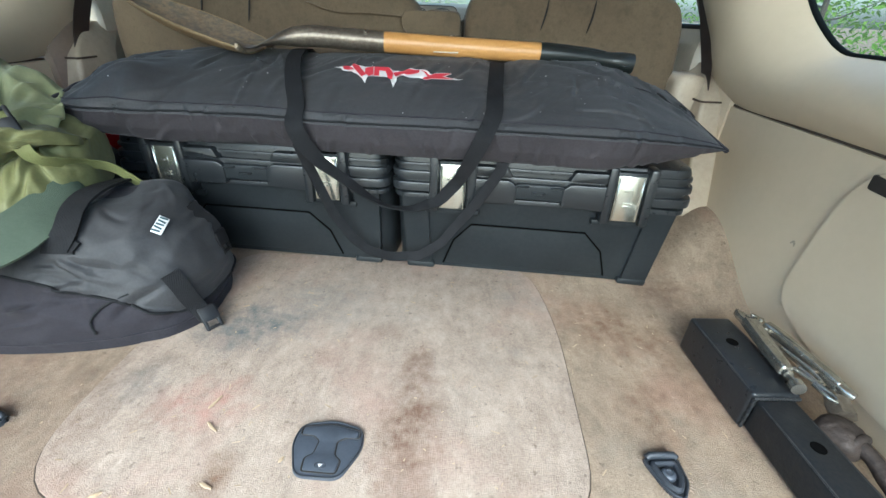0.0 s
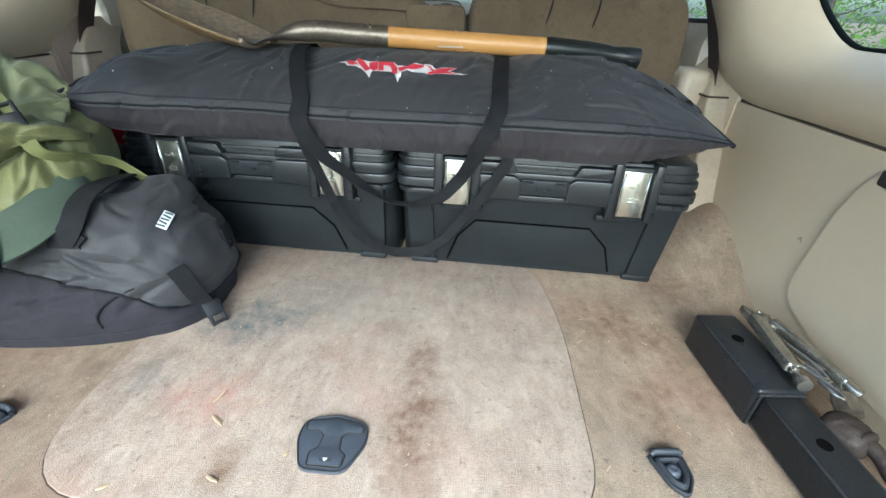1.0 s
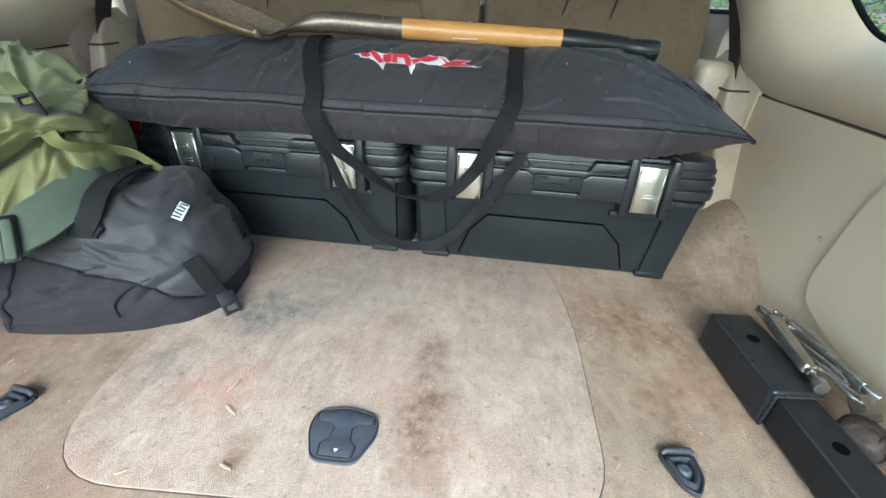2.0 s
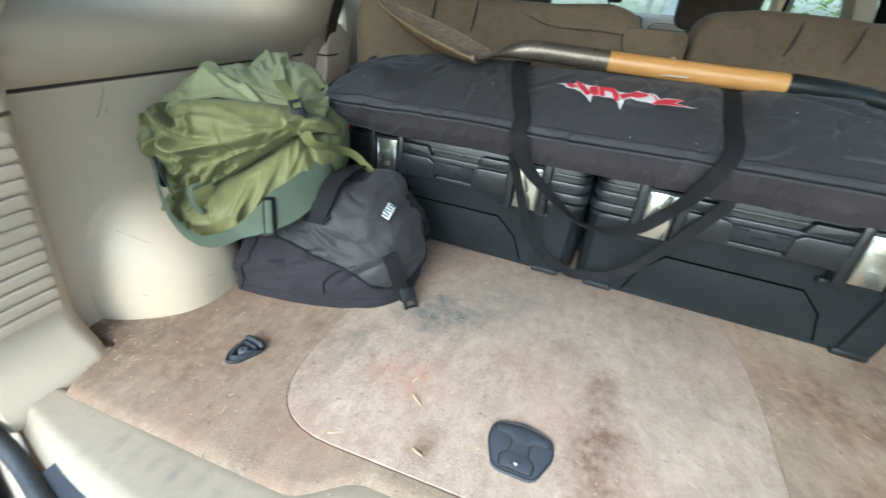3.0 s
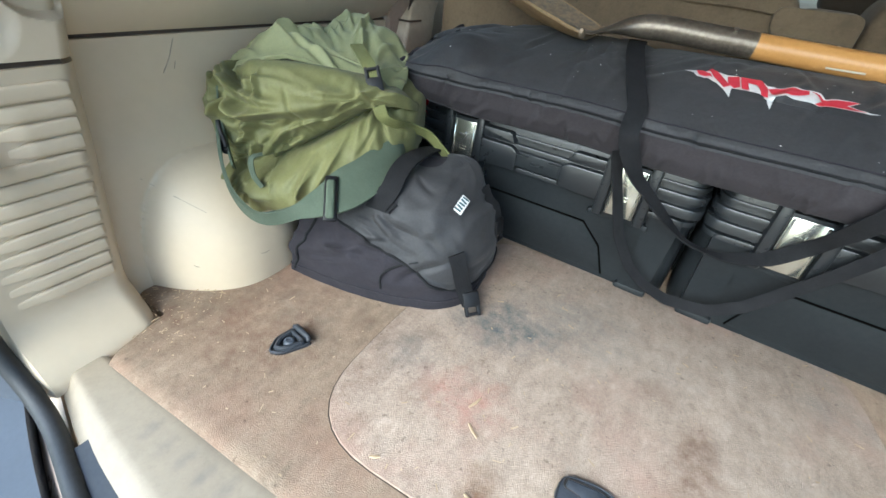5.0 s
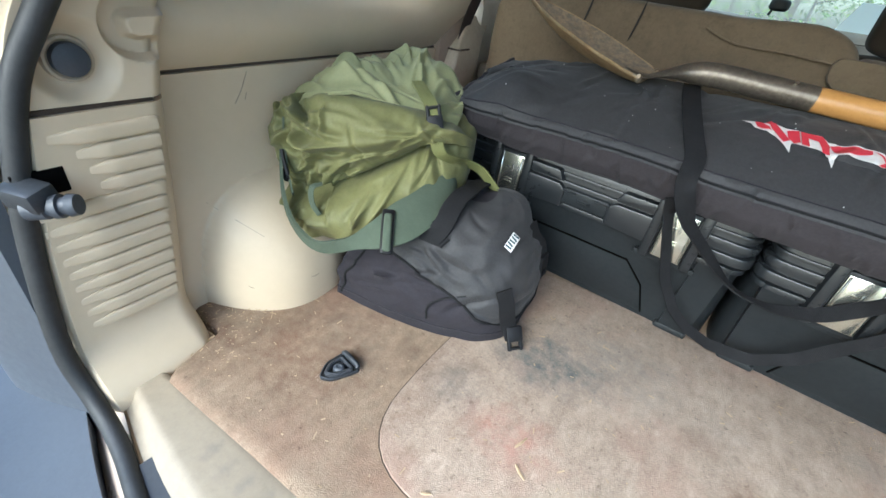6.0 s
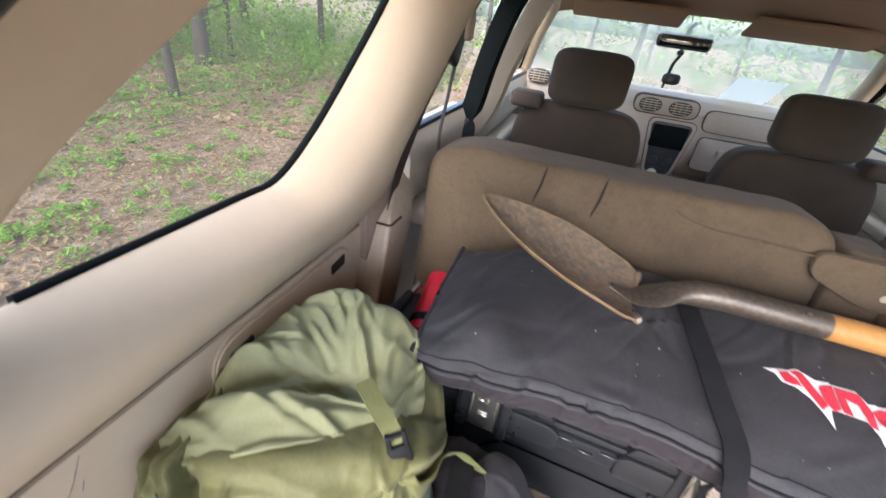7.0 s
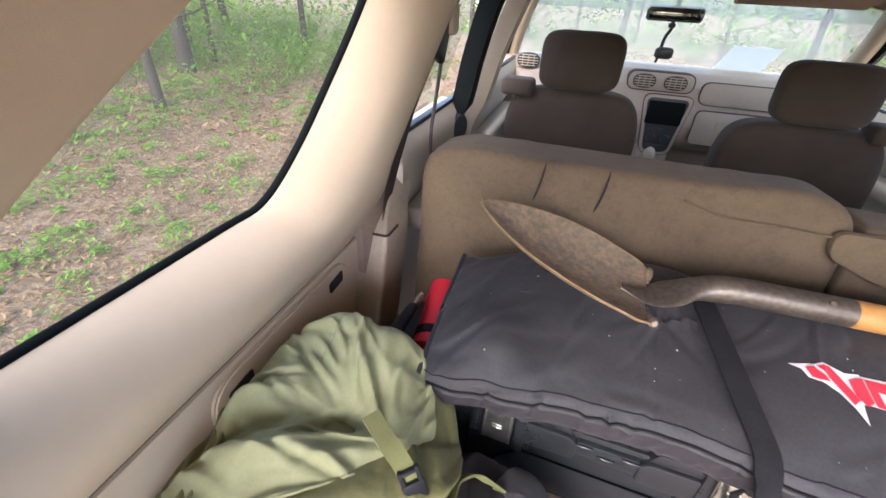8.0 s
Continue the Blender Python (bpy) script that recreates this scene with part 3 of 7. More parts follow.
def side(s, dz, word):
    """One side of the cabin. s: -1 left, 1 right; dz: its height offset."""
    out = (s * 0.035, 0, 0)

    def at(x, y, z):
        return Vector((s * x, y, z + dz))

    # lower trim panel, from floor to the dark joint; on the left it swells over the wheel arch
    def lower(u, v):
        y, z = 0.22 + 0.86 * u, -0.03 + 0.4115 * v
        inner = 0.012 * smooth((0.05 - z) / 0.08)
        if s < 0:
            c, h = abs(y - 0.436) / 0.148, max(0.0, z)
            dome = max(0.0, 1 - c ** 2.8 - (h / 0.215) ** 2.4) ** 0.85
            inner = max(inner, 0.126 * dome + 0.014 * math.exp(-(c / 1.2) ** 2) * (1 - smooth((h - 0.20) / 0.09)))
        return at(0.755 - inner + 0.002 * math.sin(9 * y) * (1 - v), y, z)
    solo("wall_" + word, shell(220, 110, lower, out), M_BEIGE, "beige moulded plastic lower trim panel of the cargo bay", "wall panel", kind="structure")

    if s > 0:
        for run in ([(0.440, 0.149), (0.436, 0.146), (0.431, 0.144)], [(0.432, 0.138), (0.429, 0.135)], [(0.650, 0.206), (0.643, 0.212), (0.640, 0.204)], [(0.560, 0.30), (0.556, 0.294)]):
            pts = [lower((y - 0.22) / 0.86, (z + 0.03) / 0.4115) + Vector((-0.0008, 0, 0)) for y, z in run]
            n_ = 4 * len(pts)
            solo("scuff_mark", ribbon(spline(pts, n_), [(0, 0.8, 0.6)] * n_, [0.0012 + 0.003 * math.sin(math.pi * (k + 0.5) / n_) for k in range(n_)], 0.0006), M_SCUFF, "small dark scuff mark on the beige side trim", "scuff mark", "scuff marks", kind="structure")
    if s < 0:
        for run in ([(0.318, 0.190), (0.330, 0.176), (0.345, 0.158), (0.362, 0.138)], [(0.410, 0.054), (0.418, 0.052), (0.426, 0.053)], [(0.323, 0.054), (0.325, 0.051), (0.328, 0.050)], [(0.425, 0.376), (0.418, 0.362), (0.412, 0.350), (0.398, 0.330)], [(0.420, 0.345), (0.416, 0.334)]):
            pts = [lower((y - 0.22) / 0.86, (z + 0.03) / 0.4115) + Vector((0.0008, 0, 0)) for y, z in run]
            n_ = 4 * len(pts)
            wide = [0.0008 + 0.0022 * abs(noise.noise(Vector((k * 0.7, run[0][0] * 50, 0)))) * math.sin(math.pi * (k + 0.5) / n_) for k in range(n_)]
            solo("scuff_mark", ribbon(spline(pts, n_), [(0, 0.8, 0.6)] * n_, wide, 0.0006), M_SCUFF, "dark scuff mark on the beige side trim", "scuff mark", "scuff marks", kind="structure")

    def gap(u, v):
        return at(0.760, 0.22 + 0.86 * u, 0.382 + 0.0048 * v)
    solo("panel_gap_" + word, shell(20, 2, gap, out), M_GROOVE, "dark joint between the trim panels", "trim", kind="structure")

    # upper trim and the pillar ahead of the quarter window, one moulding
    if s < 0:
        brim = [(0.800, 0.20, 0.517), (0.80, 0.45, 0.517), (0.80, 0.70, 0.517), (0.797, 0.78, 0.522), (0.785, 0.855, 0.578), (0.76, 0.925, 0.671), (0.73, 0.978, 0.767), (0.70, 1.03, 0.86)]
    else:
        brim = [(0.800, 0.20, 0.499), (0.80, 0.45, 0.499), (0.80, 0.72, 0.499), (0.797, 0.785, 0.504), (0.790, 0.845, 0.540), (0.780, 0.888, 0.584), (0.757, 0.950, 0.680), (0.70, 1.04, 0.86)]
    e_in = spline(brim + [(0.64, 1.08, 0.94)], 60)
    e_out = spline([(0.757, 0.20, 0.387), (0.757, 0.46, 0.387), (0.757, 0.74, 0.387), (0.757, 0.93, 0.387), (0.752, 1.055, 0.42), (0.745, 1.0925, 0.49), (0.731, 1.149, 0.57), (0.709, 1.2175, 0.67), (0.679, 1.286, 0.785), (0.6175, 1.35, 0.93)], 60)

    def quarter(u, v):
        i = u * 59
        k = min(58, int(i))
        a = e_in[k].lerp(e_in[k + 1], i - k)
        b = e_out[k].lerp(e_out[k + 1], i - k)
        p = a.lerp(b, v)
        ease = 1 - (1 - v) ** 3.4
        x = a.x + (b.x - a.x) * ease - (0.030 + 0.018 * smooth((u - 0.45) / 0.25)) * math.sin(math.pi * min(1.0, v * 1.0)) ** 0.9
        return at(x, p.y, p.z)
    solo("quarter_trim_" + word, shell(90, 26, quarter, (s * 0.005, 0, 0)), M_BEIGE, "beige moulded plastic trim round the quarter window", "wall panel", kind="structure")

    # rear pillar, upper part, leaning forward
    f_edge = spline([(0.700, 0.267, 0.373), (0.700, 0.286, 0.451), (0.695, 0.335, 0.535), (0.68, 0.385, 0.61), (0.66, 0.43, 0.67), (0.64, 0.49, 0.725), (0.62, 0.55, 0.775), (0.60, 0.62, 0.83), (0.57, 0.72, 0.90)], 40)
    r_edge = spline([(0.705, 0.125, 0.374), (0.700, 0.150, 0.451), (0.685, 0.20, 0.535), (0.665, 0.25, 0.61), (0.645, 0.29, 0.67), (0.62, 0.34, 0.725), (0.60, 0.39, 0.775), (0.57, 0.45, 0.83), (0.53, 0.53, 0.90)], 40)

    hook_line = spline([(0.300, 0.472, 0), (0.262, 0.472, 0), (0.243, 0.466, 0), (0.236, 0.450, 0), (0.244, 0.432, 0), (0.262, 0.425, 0), (0.276, 0.426, 0)], 40)

    def dpillar(u, v):
        q = dpillar_face(u, v)
        if s < 0:
            d = min((Vector((q.y, q.z, 0)) - h).length for h in hook_line) if q.z < 0.52 else 1.0
            r = math.hypot(q.y - 0.192, q.z - 0.417)
            q.x -= 0.018 * smooth((0.0145 - d) / 0.008) + 0.015 * smooth((0.046 - r) / 0.022)
        return q

    def dpillar_face(u, v):
        i = u * 39
        k = min(38, int(i))
        a = r_edge[k].lerp(r_edge[k + 1], i - k)
        b = f_edge[k].lerp(f_edge[k + 1], i - k)
        if v < 0.12:
            w = v / 0.12
            return at(a.x + 0.02 * (1 - w) ** 2, a.y - 0.004 * (1 - w), a.z)
        if v < 0.72:
            p = a.lerp(b, (v - 0.12) / 0.6 * 0.93)
            return at(p.x, p.y, p.z)
        w = (v - 0.72) / 0.28
        ang = w * math.pi / 2
        deep = 0.085 + 0.02 * smooth((b.z - 0.5) / 0.2)
        p = a.lerp(b, 0.93)
        return at(p.x + deep * (1 - math.cos(ang)), p.y + (b.y - p.y) * 3.2 * math.sin(ang), p.z)
    solo("d_pillar_" + word, shell(330 if s < 0 else 50, 170 if s < 0 else 40, dpillar, (s * 0.022, -0.004, 0)), M_BEIGE, "beige moulded plastic trim of the rear pillar", "pillar trim", kind="structure")

    # rear pillar, lower part with ribs
    def face(y_t, z):
        """Inner face of the lower pillar: y_t 0 at its rear edge, 1 at the front corner."""
        k = (z + 0.02) / 0.39
        rear, front = 0.086 + 0.045 * k ** 2, 0.222 + 0.043 * k
        x = 0.712 - 0.012 * k - 0.055 * smooth((0.075 - z) / 0.10)
        front += 0.012 * smooth((0.06 - z) / 0.08)
        y = rear + (front - rear) * y_t
        return x, y

    def dlow(u, v):
        z = -0.025 + 0.392 * u
        if v < 0.7:
            x, y = face(v / 0.7 * 0.92, z)
            if v < 0.05:
                x += 0.02 * (1 - v / 0.05)
        else:
            ang = (v - 0.7) / 0.3 * math.pi / 2
            x0, y0 = face(0.92, z)
            _, y1 = face(1.0, z)
            x, y = x0 + (0.765 - x0) * (1 - math.cos(ang)), y0 + (y1 - y0) * 3.0 * math.sin(ang)
        return at(x, y, z)
    low = solo("pillar_base_" + word, shell(40, 40, dlow, out), M_BEIGE, "beige ribbed plastic base of the rear pillar", "pillar trim", kind="structure")
    for i in range(13):
        z = 0.343 - 0.0208 * i
        start = (0.12, 0.30, 0.38, 0.44)[i] if i < 4 else 0.03 + 0.16 * (i - 4) / 9

        def rib(u, v, z=z, start=start):
            """A low ledge with square shoulders that rises from the face and ends round at the corner."""
            t = start + (0.985 - start) * u
            a = math.pi * v
            rise = 0.0072 * min(1.0, u / 0.35) ** 0.8 * math.sqrt(max(0.0, 1 - max(0.0, (u - 0.92) / 0.08) ** 2))
            high = 0.0094 * (0.45 + 0.55 * min(1.0, u / 0.3)) * (1 - 0.35 * max(0.0, (u - 0.9) / 0.1) ** 2)
            x, y = face(t, z)
            return at(x + 0.001 - rise * math.sin(a) ** 0.45, y, z + high * power(math.cos(a), 0.55))
        part("rib", grid(22, 15, rib), M_BEIGE, low)

    def shadow_gap(u, v):
        x, y = face(0.05 + u * 0.92, 0.366)
        return at(x + 0.006, y, 0.367 + 0.005 * v)
    part("joint", shell(16, 2, shadow_gap, out), M_GROOVE, low, "dark joint line")

    # quarter window: glass, black border
    edge = spline(brim[1:-1] + [(0.70, brim[-1][1], 0.885)], 50)
    trim = tube([at(p.x + 0.006, p.y, p.z) for p in edge], 0.0062, 10)
    w = solo("window_" + word, trim, M_FRIT, "quarter window with a black rubber border", "window", kind="structure")

    def pane(u, v):
        z = 0.48 + (0.93 - 0.48) * v
        return at(wall_x(max(0.516, z)) + 0.016, 0.22 + 0.95 * u, z)
    p = part("pane", grid(4, 6, pane), M_GLASS, w, "tinted glass")
    p.visible_shadow = False

    def header(u, v):
        z = 0.885 + 0.05 * v
        return at(wall_x(z) - 0.02 - 0.06 * v, 0.40 + 2.2 * u, z)
    solo("roof_rail_" + word, shell(20, 6, header, out), M_BEIGE, "beige trim along the roof edge", "trim", kind="structure")

    # rear door and front door: panels, windows, pillars
    def door(y0, y1, name, lab):
        d = thing(name, lab, "door", kind="structure")

        def skin(u, v):
            y, z = y0 + (y1 - y0) * u, -0.45 + 0.975 * v
            x = 0.775 - 0.05 * smooth((z - 0.30) / 0.10) + 0.018 * smooth((z - 0.48) / 0.05)
            return at(x, y, z)
        part("door_panel", shell(16, 40, skin, (s * 0.05, 0, 0)), M_PALE, d)
        part("armrest", rbox(0.07, (y1 - y0) * 0.6, 0.06, 0.02, 3, at(0.735, (y0 + y1) / 2, 0.30)), M_PALE, d)

        def gl(u, v):
            return at(0.800 - 0.135 * v, y0 + 0.02 + (y1 - y0 - 0.04) * u, 0.52 + 0.38 * v)
        g = part("pane", grid(4, 4, gl), M_GLASS, d, "clear side glass")
        g.visible_shadow = False
        part("belt_molding", rbox(0.02, y1 - y0, 0.014, 0.004, 2, at(0.752, (y0 + y1) / 2, 0.529)), M_BLACKPL, d)
        return d
    rear_door = door(1.12, 1.61, "door_rear_" + word, "beige rear door trim below a clear window")
    door(1.74, 2.90, "door_front_" + word, "beige front door trim below a clear window")
    part("speaker_pod", tube([at(0.755, 1.57, 0.450), at(0.722, 1.562, 0.450), at(0.715, 1.560, 0.450)], [0.050, 0.044, 0.040], 24), M_RINGP, rear_door, "blue-black round speaker pod")

    def bpillar(path, w_, wid):
        path = spline(path, 24)
        return ribbon([at(*p) for p in path], [(0, 1, 0)] * 24, wid, w_)
    solo("b_pillar_frame_" + word, bpillar([(0.775, 1.62, 0.0), (0.765, 1.61, 0.42), (0.722, 1.59, 0.52), (0.694, 1.575, 0.65), (0.655, 1.565, 0.785), (0.60, 1.55, 0.90)], 0.05, 0.07), M_FRIT, "black door frame beside the centre pillar", "door frame", kind="structure")
    solo("b_pillar_" + word, bpillar([(0.745, 1.72, -0.1), (0.735, 1.71, 0.38), (0.690, 1.70, 0.52), (0.656, 1.695, 0.65), (0.606, 1.69, 0.785), (0.56, 1.69, 0.90)], 0.05, 0.09), M_BEIGE, "beige trim of the centre pillar", "pillar trim", kind="structure")
    apath = spline([(0.80, 2.98, 0.46), (0.765, 2.86, 0.58), (0.70, 2.62, 0.74), (0.635, 2.42, 0.87), (0.60, 2.2, 0.93)], 24)
    solo("a_pillar_" + word, tube([at(*p) for p in apath], 0.035, 12, flat=1.3), M_BEIGE, "beige windscreen pillar trim", "pillar trim", kind="structure")
    solo("a_pillar_seal_" + word, tube([at(p.x + 0.03, p.y - 0.045, p.z) for p in apath], 0.02, 8), M_FRIT, "black seal along the windscreen pillar", "trim", kind="structure")

    # belt: bezel, webbing, guide
    belt = thing("seat_belt", "taupe seat belt on the pillar with a plastic guide", "seat belt", "rear seat belts")

    def column(u, v):
        """Boxed trim that steps in from the wall, leaning forward, rounded off at its top."""
        z = 0.03 + 0.425 * v
        back = 0.862 + 0.30 * z + 0.05 * smooth((z - 0.38) / 0.08)
        inner = 0.702 + 0.020 * smooth((z - 0.36) / 0.09)
        sec = rounded([(0.77, back), (inner, back + 0.004), (inner, back + 0.13), (0.77, back + 0.13)], [0.001, 0.010, 0.010, 0.001], 5)
        i = min(len(sec) - 1, int(u * len(sec)))
        shrink = 1 - 0.75 * smooth((v - 0.93) / 0.07)
        return at(0.77 + (sec[i][0] - 0.77) * (0.4 + 0.6 * shrink), sec[i][1] + 0.02 * (1 - shrink), z)
    # same plastic as the wall; the darker beige puts its shade into the colour
    part("column", cap_ends(grid(24, 40, column, closed_u=True)), M_BEIGE_D, belt, "beige boxed column of the belt trim")
    part("column_joint", ribbon([at(x, 0.9795 + y, 0.385) for x, y in ((0.757, -0.002), (0.73, -0.002), (0.706, -0.002), (0.7005, 0.004), (0.7005, 0.05))], [(0, 0, 1)] * 5, 0.004, 0.003), M_GROOVE, belt, "dark joint line")
    # the housing's shade is likewise put in by the darker beige
    if s > 0:
        part("belt_housing", rbox(0.075, 0.10, 0.40, 0.022, 4, at(0.690, 1.065, 0.235)), M_BEIGE_D, belt, "beige retractor housing")

    def cheek(u, v):
        y, z = 0.955 + 0.16 * u, 0.02 + 0.40 * v
        return at(0.752 - (0.035 if s < 0 else 0.018) * math.sin(math.pi * min(1, 0.12 + u)) ** 0.6 + 0.01 * v, y, z + 0.05 * math.sin(math.pi * u) * v)
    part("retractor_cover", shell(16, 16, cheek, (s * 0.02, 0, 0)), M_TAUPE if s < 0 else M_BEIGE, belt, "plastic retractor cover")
    wpath = spline([(0.722, 1.015, 0.385), (0.726, 1.048, 0.45), (0.714, 1.105, 0.56), (0.697, 1.170, 0.68), (0.686, 1.208, 0.745)], 20)
    part("webbing", ribbon([at(*p) for p in wpath], [(0.1 * s, 0.8, -0.6)] * 20, 0.046, 0.002), M_BELT, belt)
    part("guide", rbox(0.022, 0.06, 0.085, 0.01, 3, at(0.686, 1.222, 0.715), Euler((radians(-30), 0, 0)).to_matrix()), M_BLACKPL, belt, "black plastic belt guide")
    part("guide_cover", rbox(0.028, 0.045, 0.06, 0.01, 3, at(0.678, 1.262, 0.748)), M_BEIGE_D, belt)
    down = spline([(0.684, 1.235, 0.69), (0.697, 1.245, 0.60), (0.708, 1.25, 0.50), (0.700, 1.255, 0.34)], 14)
    part("hanging_webbing", ribbon([at(*p) for p in down], [(0.5 * s, 0.85, 0)] * 14, 0.024, 0.002), M_BELT, belt)

    strip = [e_out[k] + Vector((-0.004, 0.006, 0)) for k in range(33, 60)]
    solo("pillar_edge_" + word, tube([at(p.x, p.y, p.z) for p in strip], 0.007, 8), M_TAUPE, "brown edge strip along the pillar trim", "trim", kind="structure")

    # small fixing plug on the upper panel
    pl = thing("trim_plug", "small square beige trim plug in the upper panel", "trim plug", "trim plugs")
    py, pz = (0.905, 0.418) if s < 0 else (0.916, 0.420)
    part("rim", rbox(0.006, 0.024, 0.026, 0.003, 3, at(0.752, py, pz)), M_BEIGE, pl)
    part("recess", rbox(0.006, 0.013, 0.017, 0.002, 2, at(0.7502, py + 0.004, pz - 0.002)), M_BEIGE_D if s > 0 else M_GROOVE, pl)
    return low


side(-1, 0.0, "left")
side(1, DROP, "right")


# access covers in the trim panels
def cover_panel(s, outline, dz, slots, lab):
    """A proud cover with a rounded outline in (y, z), with finger slots."""
    c = thing("access_cover", lab, "access cover", "trim access covers")
    m = Matrix(((0, 0, s, 0), (1, 0, 0, 0), (0, 1, 0, dz), (0, 0, 0, 1)))
    out = rounded(outline, 0.05, 6)
    cy, cz = sum(p[0] for p in out) / len(out), sum(p[1] for p in out) / len(out)
    big = [(cy + (y - cy) * 1.012, cz + (z - cz) * 1.018) for y, z in out]
    part("gap", prism(big, 0.750, 0.7543, 0, None, m), M_BEIGE_D, c)
    part("panel", prism(out, 0.7475, 0.7545, 0.002, None, m), M_BEIGE, c)
    for y, z in slots:
        part("slot", prism(rounded([(y - 0.022, z - 0.011), (y + 0.022, z - 0.009), (y + 0.022, z + 0.013), (y - 0.022, z + 0.009)], 0.005), 0.7462, 0.75, 0, None, m), M_SEAM, c, "dark finger slot")
    return c


cover_panel(-1, [(0.572, 0.05), (0.905, 0.05), (0.905, 0.372), (0.572, 0.372)], 0, [(0.618, 0.342), (0.858, 0.346)], "beige cover panel with two dark finger slots")
cover_panel(1, [(0.25, 0.07), (0.50, 0.075), (0.62, 0.11), (0.60, 0.30), (0.565, 0.372), (0.25, 0.372)], DROP, [(0.545, 0.35)], "beige cover panel with a dark finger slot")

# round socket and coat-hook recess in the left rear pillar
sock = thing("power_socket", "round dark rubber plug set in a dished beige ring", "socket")


def lathe(profile, n=32):
    return grid(n, len(profile), lambda u, v: Vector((profile[round(v * (len(profile) - 1))][0] * math.cos(2 * math.pi * u), profile[round(v * (len(profile) - 1))][0] * math.sin(2 * math.pi * u), profile[round(v * (len(profile) - 1))][1])), closed_u=True)


SOCK = Matrix.Translation((-0.695, 0.192, 0.417)) @ Euler((0, radians(90), 0)).to_matrix().to_4x4() @ Matrix.Rotation(radians(0), 4, "Z")
for nm, prof, mt in (("ring", [(0.024, -0.022), (0.0225, -0.0165), (0.020, -0.0160), (0.016, -0.020)], M_BEIGE_D), ("plug", [(0.0172, -0.020), (0.0166, -0.0105), (0.014, -0.009), (0.0, -0.0085)], M_COVER)):
    b = lathe(prof)
    bmesh.ops.transform(b, matrix=SOCK, verts=b.verts)
    part(nm, b, mt, sock)
# rubber-tipped bracket at the left pillar
strut = thing("bump_stop", "dark rubber bump stop on a steel bracket at the pillar", "bump stop")
part("pocket", rbox(0.005, 0.046, 0.030, 0.002, 2, (-0.7035, 0.128, 0.300)), M_HOLE, strut, "black opening in the trim")
part("bracket", rbox(0.046, 0.030, 0.026, 0.005, 2, (-0.692, 0.112, 0.296), Euler((0.2, 0, 0.3)).to_matrix()), M_RINGP, strut)
part("stop", tube([(-0.690, 0.106, 0.283), (-0.676, 0.119, 0.285), (-0.6755, 0.1195, 0.285), (-0.672, 0.123, 0.286), (-0.6715, 0.1235, 0.286), (-0.667, 0.128, 0.287), (-0.6665, 0.1285, 0.287), (-0.662, 0.133, 0.288), (-0.6615, 0.1335, 0.288), (-0.656, 0.139, 0.289)], [0.0125, 0.0125, 0.0095, 0.0095, 0.013, 0.013, 0.0095, 0.0095, 0.0125, 0.011], 18), M_COVER, strut, "ribbed blue-black rubber cylinder")


# ---- roof, windscreen, dashboard ----
def roof(u, v):
    x, y = -0.66 + 1.32 * u, 0.52 + 2.02 * v
    z = 0.955 - 0.055 * abs(2 * u - 1) ** 3 - 0.08 * smooth((v - 0.75) / 0.25) - 0.05 * (1 - smooth(v / 0.08))
    return Vector((x, y, z))


solo("ceiling", shell(30, 40, roof, (0, 0, 0.03)), M_HEAD, "taupe fabric headliner", "ceiling", kind="structure")


def windscreen(u, v):
    x = (-0.76 + 1.52 * u) * (1 - 0.17 * v)
    return Vector((x, 3.04 - 0.62 * v + 0.10 * math.sin(math.pi * u), 0.50 + 0.375 * v))


ws = solo("window_front", grid(16, 8, windscreen), M_WSGLASS, "clear windscreen", "window", kind="structure")
ws.visible_shadow = False

dash = thing("dashboard", "pale beige plastic dashboard with round vents", "dashboard", kind="structure")


def dash_skin(u, v):
    x = -0.80 + 1.6 * u
    prof = [(2.98, -0.05), (2.96, 0.10), (2.74, 0.165), (2.70, 0.26), (2.71, 0.36), (2.73, 0.45), (2.77, 0.497), (2.84, 0.515), (2.95, 0.512), (3.12, 0.50)]
    i = v * (len(prof) - 1)
    k = min(len(prof) - 2, int(i))
    w = i - k
    y, z = prof[k][0] * (1 - w) + prof[k + 1][0] * w, prof[k][1] * (1 - w) + prof[k + 1][1] * w
    return Vector((x, y + 0.05 * abs(x) ** 2 - 0.03 * math.exp(-(x / 0.18) ** 2) * (z < 0.45), z + 0.012 * math.exp(-((x + 0.4) / 0.2) ** 2)))


part("dash_body", shell(60, 60, dash_skin, (0, 0.02, -0.02)), M_DASH, dash)
part("console_front", rbox(0.15, 0.30, 0.34, 0.02, 3, (0.039, 2.82, 0.0)), M_DASH, dash)


def panel_on_dash(x0, x1, z0, z1, y, r, material, name, label="", deep=0.02, bevel=0.004, tilt=0.0):
    m = Matrix.Translation((0, y, 0)) @ Matrix(((1, 0, 0, 0), (0, 0, -1, 0), (0, 1, 0, 0), (0, 0, 0, 1)))
    if name in ("airbag_cover", "glovebox", "vent_housing", "centre_surround"):
        g = 0.0025
        part("gap", prism(rounded([(x0 - g, z0 - g), (x1 + g, z0 - g), (x1 + tilt + g, z1 + g), (x0 - tilt - g, z1 + g)], r + g), -deep, 0.0005, 0, None, m), M_GROOVE, dash, "dark gap round the panel")
    return part(name, prism(rounded([(x0, z0), (x1, z0), (x1 + tilt, z1), (x0 - tilt, z1)], r), -deep, 0.004, bevel, None, m), material, dash, label)


